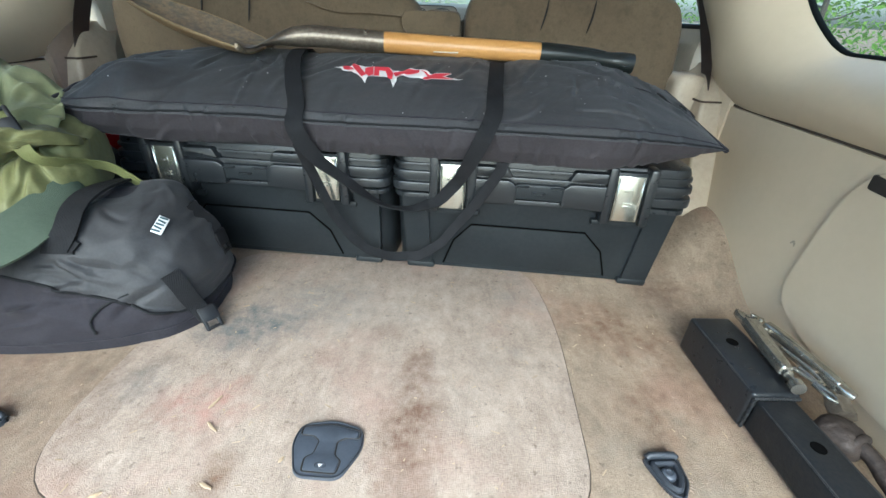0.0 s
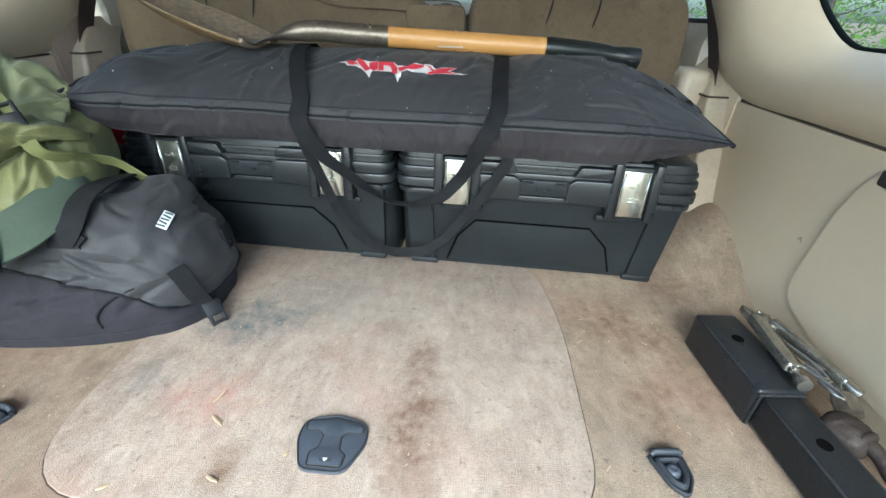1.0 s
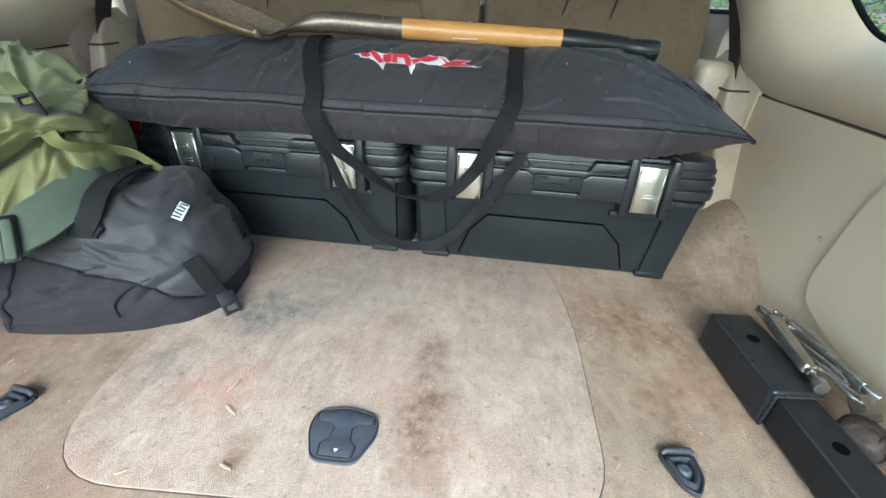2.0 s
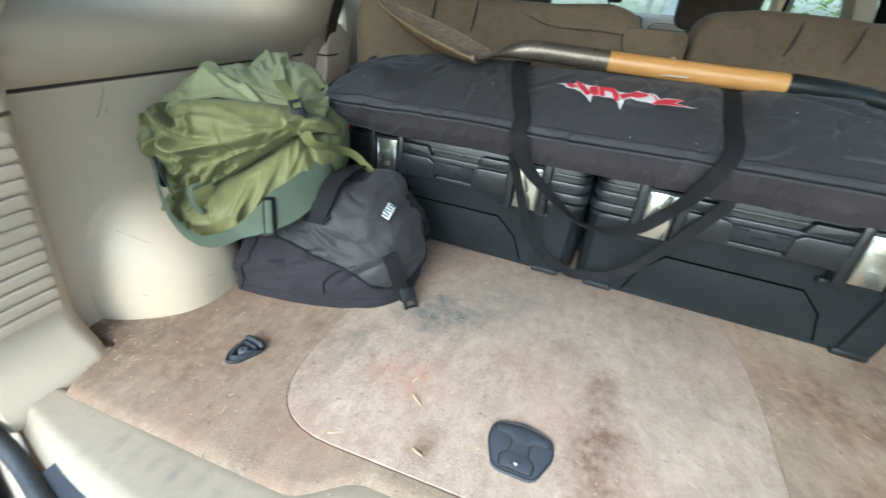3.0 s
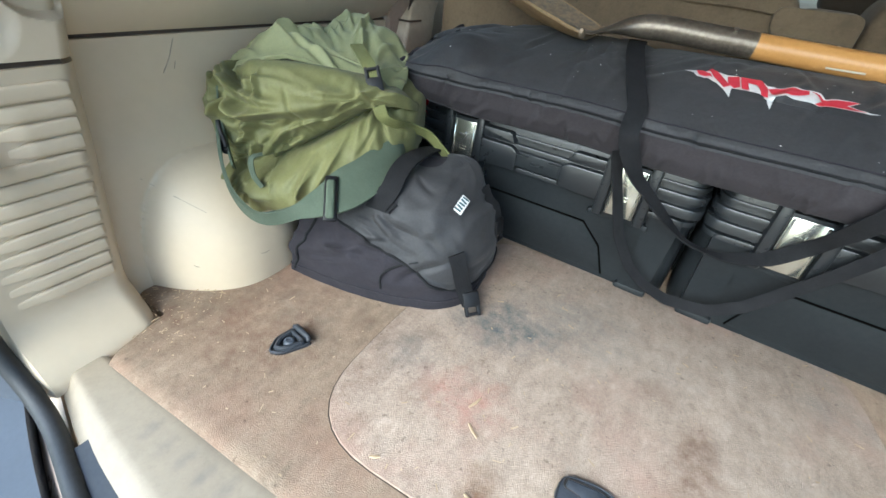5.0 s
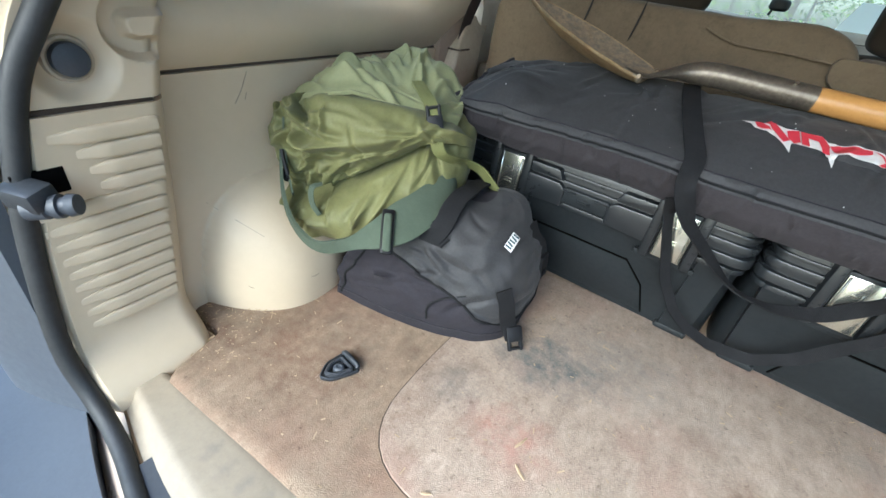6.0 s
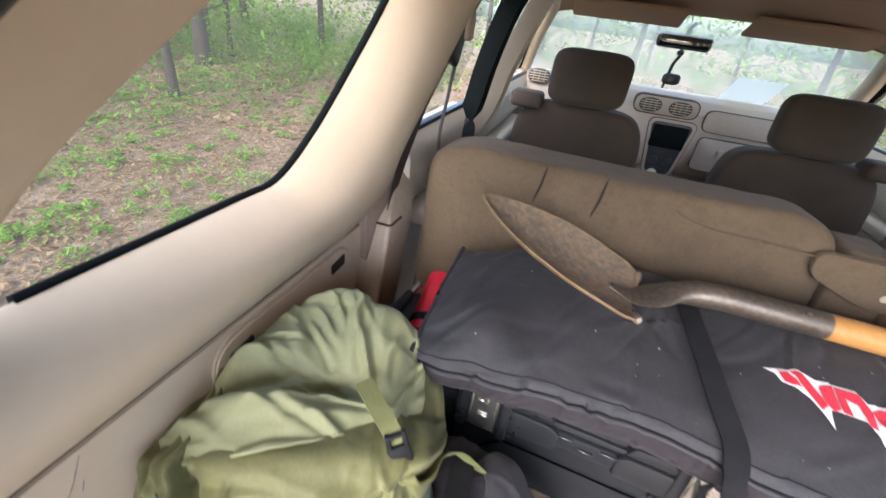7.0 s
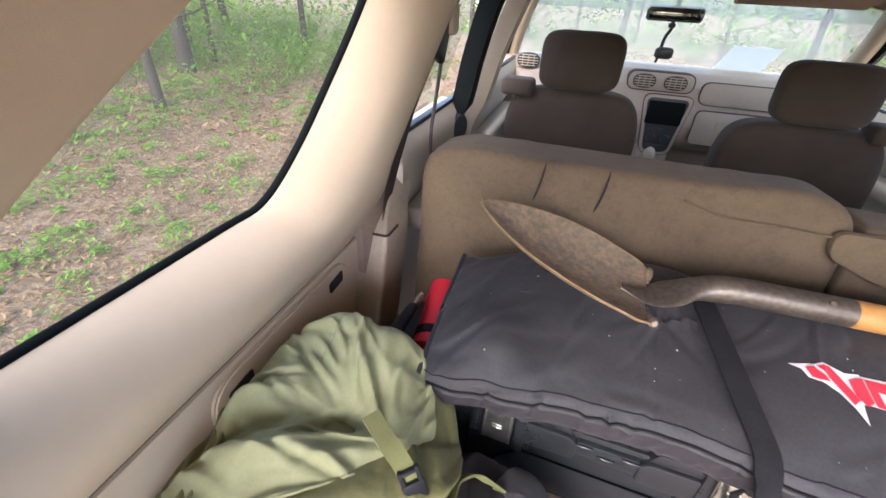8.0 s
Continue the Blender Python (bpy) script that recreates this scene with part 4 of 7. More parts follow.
panel_on_dash(-0.030, 0.108, 0.120, 0.405, 2.655, 0.04, M_DASH, "centre_surround", tilt=0.045)
panel_on_dash(-0.018, 0.094, 0.135, 0.392, 2.648, 0.03, M_BLACKPL, "centre_stack", "black radio and heater panel", tilt=0.040)
panel_on_dash(-0.045, 0.118, 0.270, 0.380, 2.643, 0.01, M_FRIT, "screen", "dark radio screen")
for k in range(6):
    panel_on_dash(-0.030 + 0.014 * k, -0.020 + 0.014 * k, 0.243, 0.253, 2.642, 0.002, M_RINGP, "button", bevel=0.001)
for kx in (0.005, 0.070):
    b = tube([(kx, 2.645, 0.205), (kx, 2.628, 0.205)], [0.022, 0.019], 18)
    part("knob", b, M_RINGP, dash)
panel_on_dash(-0.008, 0.084, 0.148, 0.172, 2.643, 0.006, M_RINGP, "switch_row")
panel_on_dash(0.175, 0.545, 0.372, 0.472, 2.700, 0.04, M_DASH, "airbag_cover", deep=0.02)
panel_on_dash(0.185, 0.66, 0.185, 0.345, 2.690, 0.03, M_DASH, "glovebox", deep=0.03)
panel_on_dash(0.285, 0.375, 0.262, 0.302, 2.683, 0.012, M_BEIGE_D, "glovebox_latch")
panel_on_dash(0.335, 0.37, 0.268, 0.296, 2.678, 0.008, M_BLACKPL, "latch_recess")
panel_on_dash(-0.165, 0.135, 0.415, 0.50, 2.690, 0.04, M_DASH, "vent_housing", deep=0.06, bevel=0.01)


def vent(cx, cz, y, rx, rz):
    m = Matrix.Translation((cx, y, cz)) @ Matrix(((1, 0, 0, 0), (0, 0, -1, 0), (0, 1, 0, 0), (0, 0, 0, 1)))
    out = [(rx * power(math.cos(a), 0.8), rz * power(math.sin(a), 0.8)) for a in (2 * math.pi * k / 28 for k in range(28))]
    v = part("air_vent", prism(out, -0.02, 0.004, 0.002, None, m), M_BLACKPL, dash, "dark round air vent")
    for k in range(5):
        z = -rz * 0.7 + 1.4 * rz * k / 4
        half = rx * math.sqrt(max(0.05, 1 - (z / rz) ** 2)) * 0.92
        part("slat", rbox(2 * half, 0.006, 0.004, 0.001, 1, (cx, y - 0.006, cz + z)), M_BEIGE_D, v)
    for k in (-1, 0, 1):
        part("fin", rbox(0.003, 0.005, 1.5 * rz, 0.001, 1, (cx + k * rx * 0.5, y - 0.004, cz)), M_BEIGE_D, v)


vent(-0.090, 0.457, 2.683, 0.052, 0.032)
vent(0.050, 0.457, 2.683, 0.052, 0.032)
vent(-0.665, 0.497, 2.735, 0.058, 0.036)
vent(0.60, 0.455, 2.735, 0.05, 0.032)

dash.matrix_basis = Matrix.Translation((0, 0, 0.032))
console = thing("centre_console", "pale console with a gear lever between the seats", "console")
part("tunnel", rbox(0.26, 1.1, 0.30, 0.04, 3, (0.02, 2.2, -0.05)), M_PALE, console)
part("lever", tube(spline([(-0.03, 2.42, 0.08), (-0.03, 2.40, 0.16), (-0.03, 2.37, 0.205)], 8), 0.010, 10), M_BLACKPL, console)
part("knob", lump((-0.03, 2.365, 0.225), (0.026, 0.026, 0.035), 1, 1, nu=20, nv=14), M_PALE, console)
solo("paper_sheet", shell(8, 8, lambda u, v: Vector((-0.06 + 0.20 * u, 2.16 + 0.22 * v, 0.108 + 0.01 * math.sin(5 * u + 3 * v))), (0, 0, 0.001)), M_PAPER, "crumpled white paper lying on the console", "paper", m=None)
# this white sheet stands in for a pale reflection in the windscreen
solo("reflection_card", shell(6, 6, lambda u, v: Vector((0.235 + 0.21 * u + 0.03 * v, 2.90 - 0.12 * v, 0.548 + 0.115 * v)), (0, 0.002, 0)), M_CARD, "white card at the windscreen, standing in for a reflection", "card")

mirror = thing("rear_view_mirror", "dark rear-view mirror on the windscreen", "mirror")
part("housing", rbox(0.235, 0.035, 0.062, 0.022, 4, (-0.045, 2.66, 0.775)), M_RINGP, mirror)
part("glass", rbox(0.215, 0.004, 0.046, 0.0019, 2, (-0.045, 2.641, 0.775)), M_MIRROR, mirror, "mirror glass")
part("stem", tube([(-0.045, 2.67, 0.79), (-0.04, 2.66, 0.83), (-0.03, 2.62, 0.85)], 0.009, 8), M_BLACKPL, mirror)
dcam = thing("dash_camera", "small black camera hanging on a jointed mount", "dash camera")
part("arm", tube(spline([(-0.035, 2.72, 0.75), (-0.03, 2.73, 0.72), (-0.045, 2.74, 0.68), (-0.05, 2.75, 0.63)], 12), 0.008, 8), M_BLACKPL, dcam)
part("clamp", rbox(0.03, 0.02, 0.02, 0.005, 2, (-0.035, 2.72, 0.728)), M_BLACKPL, dcam)
part("body", lump((-0.03, 2.75, 0.61), (0.042, 0.02, 0.026), 0.6, 0.8, nu=24, nv=16), M_BLACKPL, dcam)
part("tail", tube([(-0.05, 2.75, 0.60), (-0.058, 2.75, 0.565)], 0.006, 8), M_BLACKPL, dcam)
for sx, lab in ((-0.33, "driver"), (0.34, "passenger")):
    v = thing("sun_visor", "taupe sun visor folded up under the headliner", "sun visor", "sun visors")
    part("pad", rbox(0.44, 0.17, 0.02, 0.009, 3, (sx, 2.40, 0.855), Euler((radians(-18), 0, 0)).to_matrix()), M_HEAD, v)
    part("hinge", tube([(sx - 0.2, 2.49, 0.845), (sx + 0.2, 2.49, 0.845)], 0.008, 8), M_BEIGE, v)


# ---- seats ----
def soft_block(x0, x1, y0, y1, z0, z1, r, lean=0.0, amp=0.004, nu=40, nv=40, seed=0.0, puff=0.02):
    """A padded upright block: rounded, slightly bulged, leaning back by lean per metre of height."""
    cx, cy, cz = (x0 + x1) / 2, (y0 + y1) / 2, (z0 + z1) / 2
    hx, hy, hz = (x1 - x0) / 2, (y1 - y0) / 2, (z1 - z0) / 2

    def f(u, v):
        th, ph = 2 * math.pi * u, math.pi * (min(max(v, 0.003), 0.997) - 0.5)
        cp = power(math.cos(ph), r)
        p = Vector((hx * cp * power(math.cos(th), r * 1.2), hy * cp * power(math.sin(th), r * 1.2), hz * power(math.sin(ph), r)))
        q = Vector((cx, cy, cz)) + p
        w = noise.noise(Vector((q.x * 5 + seed, q.y * 5, q.z * 5))) + 0.4 * noise.noise(Vector((q.x * 17 + seed, q.y * 17, q.z * 17)))
        q += p.normalized() * amp * w
        q.y += lean * (q.z - z0)
        return q
    return cap_ends(grid(nu, nv, f, closed_u=True))


bench = thing("bench_seat", "brown cloth split rear bench seat back, raised", "seat")
part("backrest", soft_block(-0.672, 0.062, 1.015, 1.15, -0.05, 0.545, 0.20, 0.10, 0.011, 90, 90, 3.0), M_SEAT, bench, "wide brown cloth seat back with two slits")
part("backrest", soft_block(0.064, 0.156, 1.018, 1.14, -0.05, 0.508, 0.2, 0.10, 0.004, 30, 40, 5.0), M_SEAT, bench)
part("backrest", soft_block(0.160, 0.665, 1.015, 1.15, -0.05, 0.552, 0.20, 0.10, 0.010, 80, 80, 7.0), M_SEAT, bench)
FL = Matrix(((1, 0, 0, 0), (0, 0.10, -1, 0), (0, 1, 0, 0), (0, 0, 0, 1)))
part("flap", prism(rounded([(0.02, 0.462), (0.10, 0.43), (0.15, 0.422), (0.152, 0.505), (0.018, 0.505)], 0.02), -1.016, -1.004, 0.003, None, FL), M_SEAT, bench, "brown cloth flap with a snap")
part("snap", tube([(0.132, 1.054, 0.452), (0.132, 1.048, 0.452)], [0.007, 0.006], 14), M_BEIGE_D, bench)
crease = spline([(-0.20, 1.066, 0.515), (-0.14, 1.064, 0.497), (-0.05, 1.063, 0.496), (0.03, 1.062, 0.492)], 20)
part("seam", tube(crease, 0.0022, 6), M_SEAT, bench, "stitched seam across the cloth")
for sx, z0, z1 in ((-0.440, 0.472, 0.545), (-0.331, 0.468, 0.545), (0.341, 0.475, 0.54), (0.446, 0.472, 0.54)):
    pts = spline([(sx - 0.006, 1.0095 + 0.10 * (z0 + 0.05), z0), (sx + 0.002, 1.006 + 0.10 * (z0 + 0.1), (z0 + z1) / 2), (sx + 0.006, 1.010 + 0.10 * (z1 + 0.05), z1)], 10)
    part("slit", tube(pts, [0.0005, 0.0015, 0.0018, 0.002, 0.0022, 0.0022, 0.002, 0.0018, 0.0014, 0.0005], 8), M_SEAM, bench, "dark slit in the cloth")


def front_seat(cx, s, lab, up=0.0):
    c = thing("front_seat", lab, "seat", "front seats")
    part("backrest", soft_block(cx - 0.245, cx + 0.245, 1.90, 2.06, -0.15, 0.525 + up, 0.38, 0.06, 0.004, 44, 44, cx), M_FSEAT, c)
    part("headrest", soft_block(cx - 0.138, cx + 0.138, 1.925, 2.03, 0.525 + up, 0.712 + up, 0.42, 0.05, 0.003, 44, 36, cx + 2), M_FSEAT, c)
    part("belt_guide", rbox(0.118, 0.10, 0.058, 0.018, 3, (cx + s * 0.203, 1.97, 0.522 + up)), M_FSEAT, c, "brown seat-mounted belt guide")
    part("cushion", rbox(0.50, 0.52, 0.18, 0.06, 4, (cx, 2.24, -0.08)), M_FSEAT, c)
    for k in (-0.06, 0.06):
        part("post", tube([(cx + k, 1.985, 0.45 + up), (cx + k, 1.985, 0.55 + up)], 0.006, 8), M_CHROME, c)
    return c


front_seat(-0.405, -1, "brown cloth driver's seat with a headrest, darkened for shade")
front_seat(0.345, 1, "brown cloth passenger seat with a headrest, darkened for shade", -0.032)
part_floor = rbox(1.56, 2.4, 0.04, 0.01, 1, (0, 2.3, -0.30))
solo("cabin_floor", part_floor, M_SIDE_CARPET, "dark brown cabin carpet under the seats", "floor", kind="structure")
solo("firewall", rbox(1.6, 0.04, 0.9, 0.01, 1, (0, 3.16, 0.05)), M_BLACKPL, "dark panel behind the dashboard", "wall panel", kind="structure")


def roof_skin(u, v):
    p = roof(u, v)
    return Vector((p.x * 1.08, p.y, p.z + 0.05))


solo("roof", shell(24, 30, roof_skin, (0, 0, 0.012)), M_PAINT, "gold painted car roof", "car body", kind="structure")
for sgn, nm in ((-1, "left"), (1, "right")):
    def flank(u, v, sgn=sgn):
        return Vector((sgn * (0.87 + 0.02 * math.sin(math.pi * v)), 0.12 + 3.1 * u, -0.50 + 0.84 * v))
    solo("body_side_" + nm, shell(30, 14, flank, (-sgn * 0.02, 0, 0)), M_PAINT, "gold painted body side below the windows", "car body", kind="structure")


# ---- raised tailgate ----
gate = thing("tailgate", "raised gold tailgate above the cargo opening", "tailgate", kind="structure")


def gate_skin(u, v):
    x, y = -0.72 + 1.44 * u, 0.50 - 1.15 * v
    return Vector((x * (1 + 0.10 * v), y, 0.95 + 0.24 * v + 0.07 * math.sin(math.pi * v)))


part("inner_panel", shell(16, 24, gate_skin, (0, 0.02, 0.05)), M_BEIGE, gate)


# ---- tool boxes ----
YAW = radians(-3.9)


def toolbox():
    """A lidded box; x across, y to the back from the latch faces, z up."""
    t = thing("tool_box", "black plastic tool box with two metal latches under the duffel bag", "tool box", "tool boxes")

    def body(u, v):
        z = 0.004 + 0.20 * v
        k = v
        hx, y0, y1 = 0.277, 0.045 - 0.028 * k, 0.285 + 0.005 * k
        out = rounded([(-hx, y0), (hx, y0), (hx, y1), (-hx, y1)], 0.062, 5)
        i = int(u * len(out)) % len(out)
        return Vector((out[i][0], out[i][1], z))
    part("body", cap_ends(grid(24, 8, body, closed_u=True)), M_BOX, t)

    def front(z):
        return 0.045 - 0.028 * (z - 0.004) / 0.20
    for s in (-1, 1):
        pts = [(s * (0.226 + 0.008 * k / 6), front(0.004 + 0.19 * k / 6) + 0.010, 0.002 + 0.19 * k / 6) for k in range(7)]
        part("corner_post", ribbon(pts, [(1, 0, 0)] * 7, 0.050, 0.036), M_BOX, t)
        part("foot", rbox(0.06, 0.05, 0.016, 0.006, 2, (s * 0.224, 0.058, 0.008)), M_BOX, t)
    slope = math.atan(0.028 / 0.20)
    PM = Matrix.Translation((0, 0.0455, 0.004)) @ Matrix.Rotation(math.pi / 2 + slope, 4, "X")
    part("panel", prism(rounded([(-0.175, 0.012), (0.165, 0.012), (0.145, 0.075), (0.105, 0.118), (-0.12, 0.118), (-0.155, 0.075)], 0.012), -0.004, 0.0035, 0.002, None, PM), M_BOX, t)
    edge = [(-0.175, 0.012), (-0.155, 0.075), (-0.12, 0.1185), (0.105, 0.1185), (0.145, 0.075), (0.165, 0.012)]
    part("panel_rim", tube([PM @ Vector((x, z, 0.003)) for x, z in edge], 0.0020, 6), M_HOLE, t, "dark groove round the panel")
    # lid with stepped rims, its ends well rounded

    def tier(name, hx, y0, y1, z0, z1, parent, bev=0.003, r=0.034):
        return part(name, prism(rounded([(-hx, y0), (hx, y0), (hx, y1), (-hx, y1)], r, 6), z0, z1, bev), M_BOX_TRIM, parent)
    lid = tier("lid", 0.273, 0.015, 0.285, 0.206, 0.268, t, 0.010)
    tier("rim", 0.2795, 0.008, 0.292, 0.2225, 0.2355, lid)
    tier("rim", 0.2765, 0.011, 0.289, 0.2440, 0.2510, lid, 0.002)
    tier("rim", 0.2810, 0.006, 0.294, 0.1960, 0.2130, t)
    tier("rim", 0.2775, 0.010, 0.290, 0.1800, 0.1890, t, 0.002)
    # unseen strips added on the ends to keep light out between the boxes
    for s in (-1, 1):
        part("gap_blocker", rbox(0.006, 0.02, 0.16, 0.002, 2, (s * 0.2775, 0.175, 0.092)), M_BOX, t)
    part("hinge_spine", rbox(0.36, 0.014, 0.10, 0.005, 2, (0, 0.296, 0.205)), M_BOX, t)
    # grip in the middle of the front
    FM = Matrix.Rotation(math.pi / 2, 4, "X")
    for s in (-1, 1):
        part("grip_pad", prism(rounded([(s * 0.042, 0.186), (s * 0.122, 0.182), (s * 0.122, 0.232), (s * 0.055, 0.232), (s * 0.042, 0.222)][::s], 0.006), -0.03, 0.004, 0.003, None, FM), M_BOX_TRIM, t)
        part("grip_pad", prism(rounded([(s * 0.05, 0.236), (s * 0.125, 0.236), (s * 0.125, 0.256), (s * 0.06, 0.256)][::s], 0.005), -0.03, 0.002, 0.003, None, FM), M_BOX_TRIM, t)
    part("grip", prism(rounded([(-0.048, 0.195), (0.048, 0.195), (0.044, 0.226), (-0.044, 0.226)], 0.006), -0.03, 0.001, 0.003, None, FM), M_BOX, t)
    for k in range(3):
        part("hinge_pin", rbox(0.026, 0.006, 0.004, 0.0015, 1, (-0.032 + 0.032 * k, -0.002, 0.222 - 0.012 * (k == 1))), M_BOX_TRIM, t)
    for s in (-1, 1):
        la = part("latch", rbox(0.060, 0.02, 0.105, 0.005, 2, (s * 0.160, 0.014, 0.208)), M_BOX, t, "black latch housing")
        for e in (-1, 1):
            part("ear", rbox(0.017, 0.034, 0.112, 0.005, 2, (s * 0.160 + e * 0.035, 0.010, 0.214)), M_BOX_TRIM, la)
        part("shelf", rbox(0.105, 0.014, 0.012, 0.003, 2, (s * 0.160, 0.018, 0.153)), M_BOX, la)
        tilt = Euler((radians(-3), 0, 0)).to_matrix()
        pl = part("plate", rbox(0.048, 0.003, 0.088, 0.0014, 2, (s * 0.160, 0.0005, 0.210), tilt), M_LATCH, la, "bright metal latch plate")
        for dx, dz, w, h in ((-0.006, 0.016, 0.010, 0.004), (0.004, 0.016, 0.004, 0.014), (0.0, -0.008, 0.016, 0.003), (0.0, -0.014, 0.016, 0.003)):
            part("emboss", rbox(w, 0.003, h, 0.001, 1, Vector((s * 0.160, -0.0012, 0.210)) + tilt @ Vector((dx, 0, dz)), tilt), M_LATCH, pl)
        for e in (-1, 1):
            part("plate_edge", rbox(0.004, 0.005, 0.086, 0.0018, 1, Vector((s * 0.160, -0.0005, 0.210)) + tilt @ Vector((e * 0.021, 0, 0)), tilt), M_LATCH, pl)
    return t


box = toolbox()
box.matrix_basis = Matrix.Translation((-0.263, 0.7665, 0.001)) @ Matrix.Rotation(YAW, 4, "Z") @ Matrix.Diagonal((1.03, 1, 1, 1))
copy_thing(box, Matrix.Translation((0.316, 0.7275, 0.001)) @ Matrix.Rotation(YAW, 4, "Z"))

# ---- duffel bag ----
TOP = [(-0.008, 0.330), (0.004, 0.347), (0.03, 0.364), (0.072, 0.384), (0.126, 0.405), (0.18, 0.419), (0.23, 0.424), (0.275, 0.415), (0.305, 0.385), (0.312, 0.35)]
LOW = [(0.312, 0.31), (0.30, 0.273), (0.22, 0.270), (0.12, 0.270), (0.04, 0.271), (0.012, 0.276), (-0.002, 0.300)]
RING = TOP + LOW
X0, X1 = -0.540, 0.605


BOW = [(-0.60, -0.054), (-0.50, -0.037), (-0.44, -0.015), (-0.335, 0.011), (-0.22, 0.020), (-0.07, 0.0)]


def bag_front(x):
    """Its front edge bows back beside the middle and comes forward at the left tip."""
    bow = 0.0
    for (a, p), (b, q) in zip(BOW, BOW[1:]):
        if a <= x < b:
            bow = p + (q - p) * smooth((x - a) / (b - a))
    return 0.702 - 0.058 * x + bow


def ring_at(v):
    i = v * len(RING)
    k = int(i) % len(RING)
    w = i - int(i)
    a, b = RING[k], RING[(k + 1) % len(RING)]
    return a[0] * (1 - w) + b[0] * w, a[1] * (1 - w) + b[1] * w


def bag_shape(x, ly, z):
    """Where a point of the section lies at x: the ends flatten towards the seam."""
    s = min((x - X0) / 0.17, (X1 - x) / 0.19)
    k = max(0.0, min(1.0, s)) ** (0.48 if x < 0 else 0.62)
    seam_z = 0.338 + 0.16 * ly - 0.018 * (x - 0.0) / 0.6
    low = max(0.0, min(1.0, s)) ** 0.20 if x < 0 and z < seam_z else k
    zz = seam_z + (z - seam_z) * low
    yy = ly + 0.02 * (1 - k) * (1 if ly < 0.15 else -1)
    if x < 0:
        yy -= 0.13 * ly * (1 - k)
        zz += 0.030 * math.exp(-((x + 0.455) / 0.055) ** 2 - ((ly - 0.06) / 0.055) ** 2) * smooth((z - 0.33) / 0.03)
        zz -= 0.006 * smooth((ly - 0.10) / 0.15) * (1 - k)
    p = Vector((x, bag_front(x) + yy, zz))
    return p


BAG_FOLDS = creases(5, 44, (-0.55, 0.60, 0.0, 0.26), (0.03, 0.11), (0.003, 0.008), (0.003, 0.006), (1.2, 0.55))
BAG_FOLDS += creases(6, 11, (-0.56, -0.36, 0.0, 0.24), (0.05, 0.12), (0.006, 0.011), (0.003, 0.007), None, (-0.60, 0.04))
BAG_FOLDS += creases(7, 22, (0.36, 0.60, 0.0, 0.24), (0.05, 0.13), (0.003, 0.008), (0.004, 0.010), None, (0.64, 0.03))
BAG_FOLDS += creases(9, 14, (0.16, 0.30, 0.0, 0.22), (0.03, 0.08), (0.003, 0.007), (0.003, 0.007), (0.5, 0.4))
BAG_LOW = creases(8, 70, (-0.55, 0.60, 0.27, 0.34), (0.012, 0.040), (0.0025, 0.006), (0.003, 0.007), (1.45, 0.45))


def bag_fold(p):
    """Slack cloth: broad sags, drawn creases, small puckers beside the seams."""
    q = Vector((p.x * 3.2, p.y * 7.0, p.z * 7.0))
    ly = p.y - bag_front(p.x)
    a = noise.noise(q) * 0.012 + noise.noise(q * 2.3 + Vector((3, 0, 0))) * 0.004
    a += drawn(p.x, p.z, BAG_LOW) if p.z < 0.345 and ly < 0.1 else drawn(p.x, ly, BAG_FOLDS)
    pulled = smooth((ly - 0.03) / 0.05)
    a -= pulled * (0.020 * math.exp(-((p.x - 0.232) / 0.030) ** 2) + 0.007 * math.exp(-((p.x + 0.15) / 0.03) ** 2))
    a += math.exp(-(max(0.0, ly) / 0.03) ** 2) * 0.0022 * noise.noise(Vector((p.x * 34, p.y * 8, p.z * 18)))
    return a


def bag_point(u, v):
    x = X0 + (X1 - X0) * u
    ly, z = ring_at(v)
    p = bag_shape(x, ly, z)
    c = Vector((x, bag_front(x) + 0.15, 0.345))
    d = (p - c)
    d.x = 0
    if d.length > 1e-6 and z > 0.275:
        p = p + d.normalized() * bag_fold(p) * (0.6 if z < 0.34 else 0.8)
    return p


def bag_top(x, ly, lift=0.0):
    """A place on the bag's top or front, ly from its front edge."""
    z = TOP[0][1]
    for a, b in zip(TOP, TOP[1:]):
        if a[0] <= ly <= b[0]:
            z = a[1] + (b[1] - a[1]) * (ly - a[0]) / (b[0] - a[0])
    p = bag_shape(x, ly, z)
    c = Vector((x, bag_front(x) + 0.15, 0.345))
    d = p - c
    d.x = 0
    n = d.normalized()
    return p + n * (bag_fold(p) * 0.8 + lift)


bag = thing("duffel_bag", "long black nylon duffel bag lying across the tool boxes", "duffel bag")


def upper_half(u, v):
    return bag_point(u, v * len(TOP) / len(RING))


def lower_half(u, v):
    return bag_point(u, (len(TOP) + v * len(LOW)) / len(RING))


part("top_panel", grid(300, 76, upper_half), M_NYLON, bag)
part("bottom_panel", grid(300, 44, lower_half), M_NYLON_LOW, bag, "worn brownish-black nylon lower side")
part("zip", tube([bag_top(X0 + (X1 - X0) * i / 119, -0.004, 0.0008) for i in range(120)], 0.0021, 6), M_WEB, bag, "black zip along the edge")
part("piping", tube([bag_top(X0 + (X1 - X0) * i / 119, 0.006, 0.0006) for i in range(120)], 0.0013, 6), M_CORD, bag)
for end in (0.0, 1.0):
    part("end_seam", tube([bag_point(end, 0.002 + 0.55 * i / 24) for i in range(25)], 0.004, 6), M_CORD, bag)


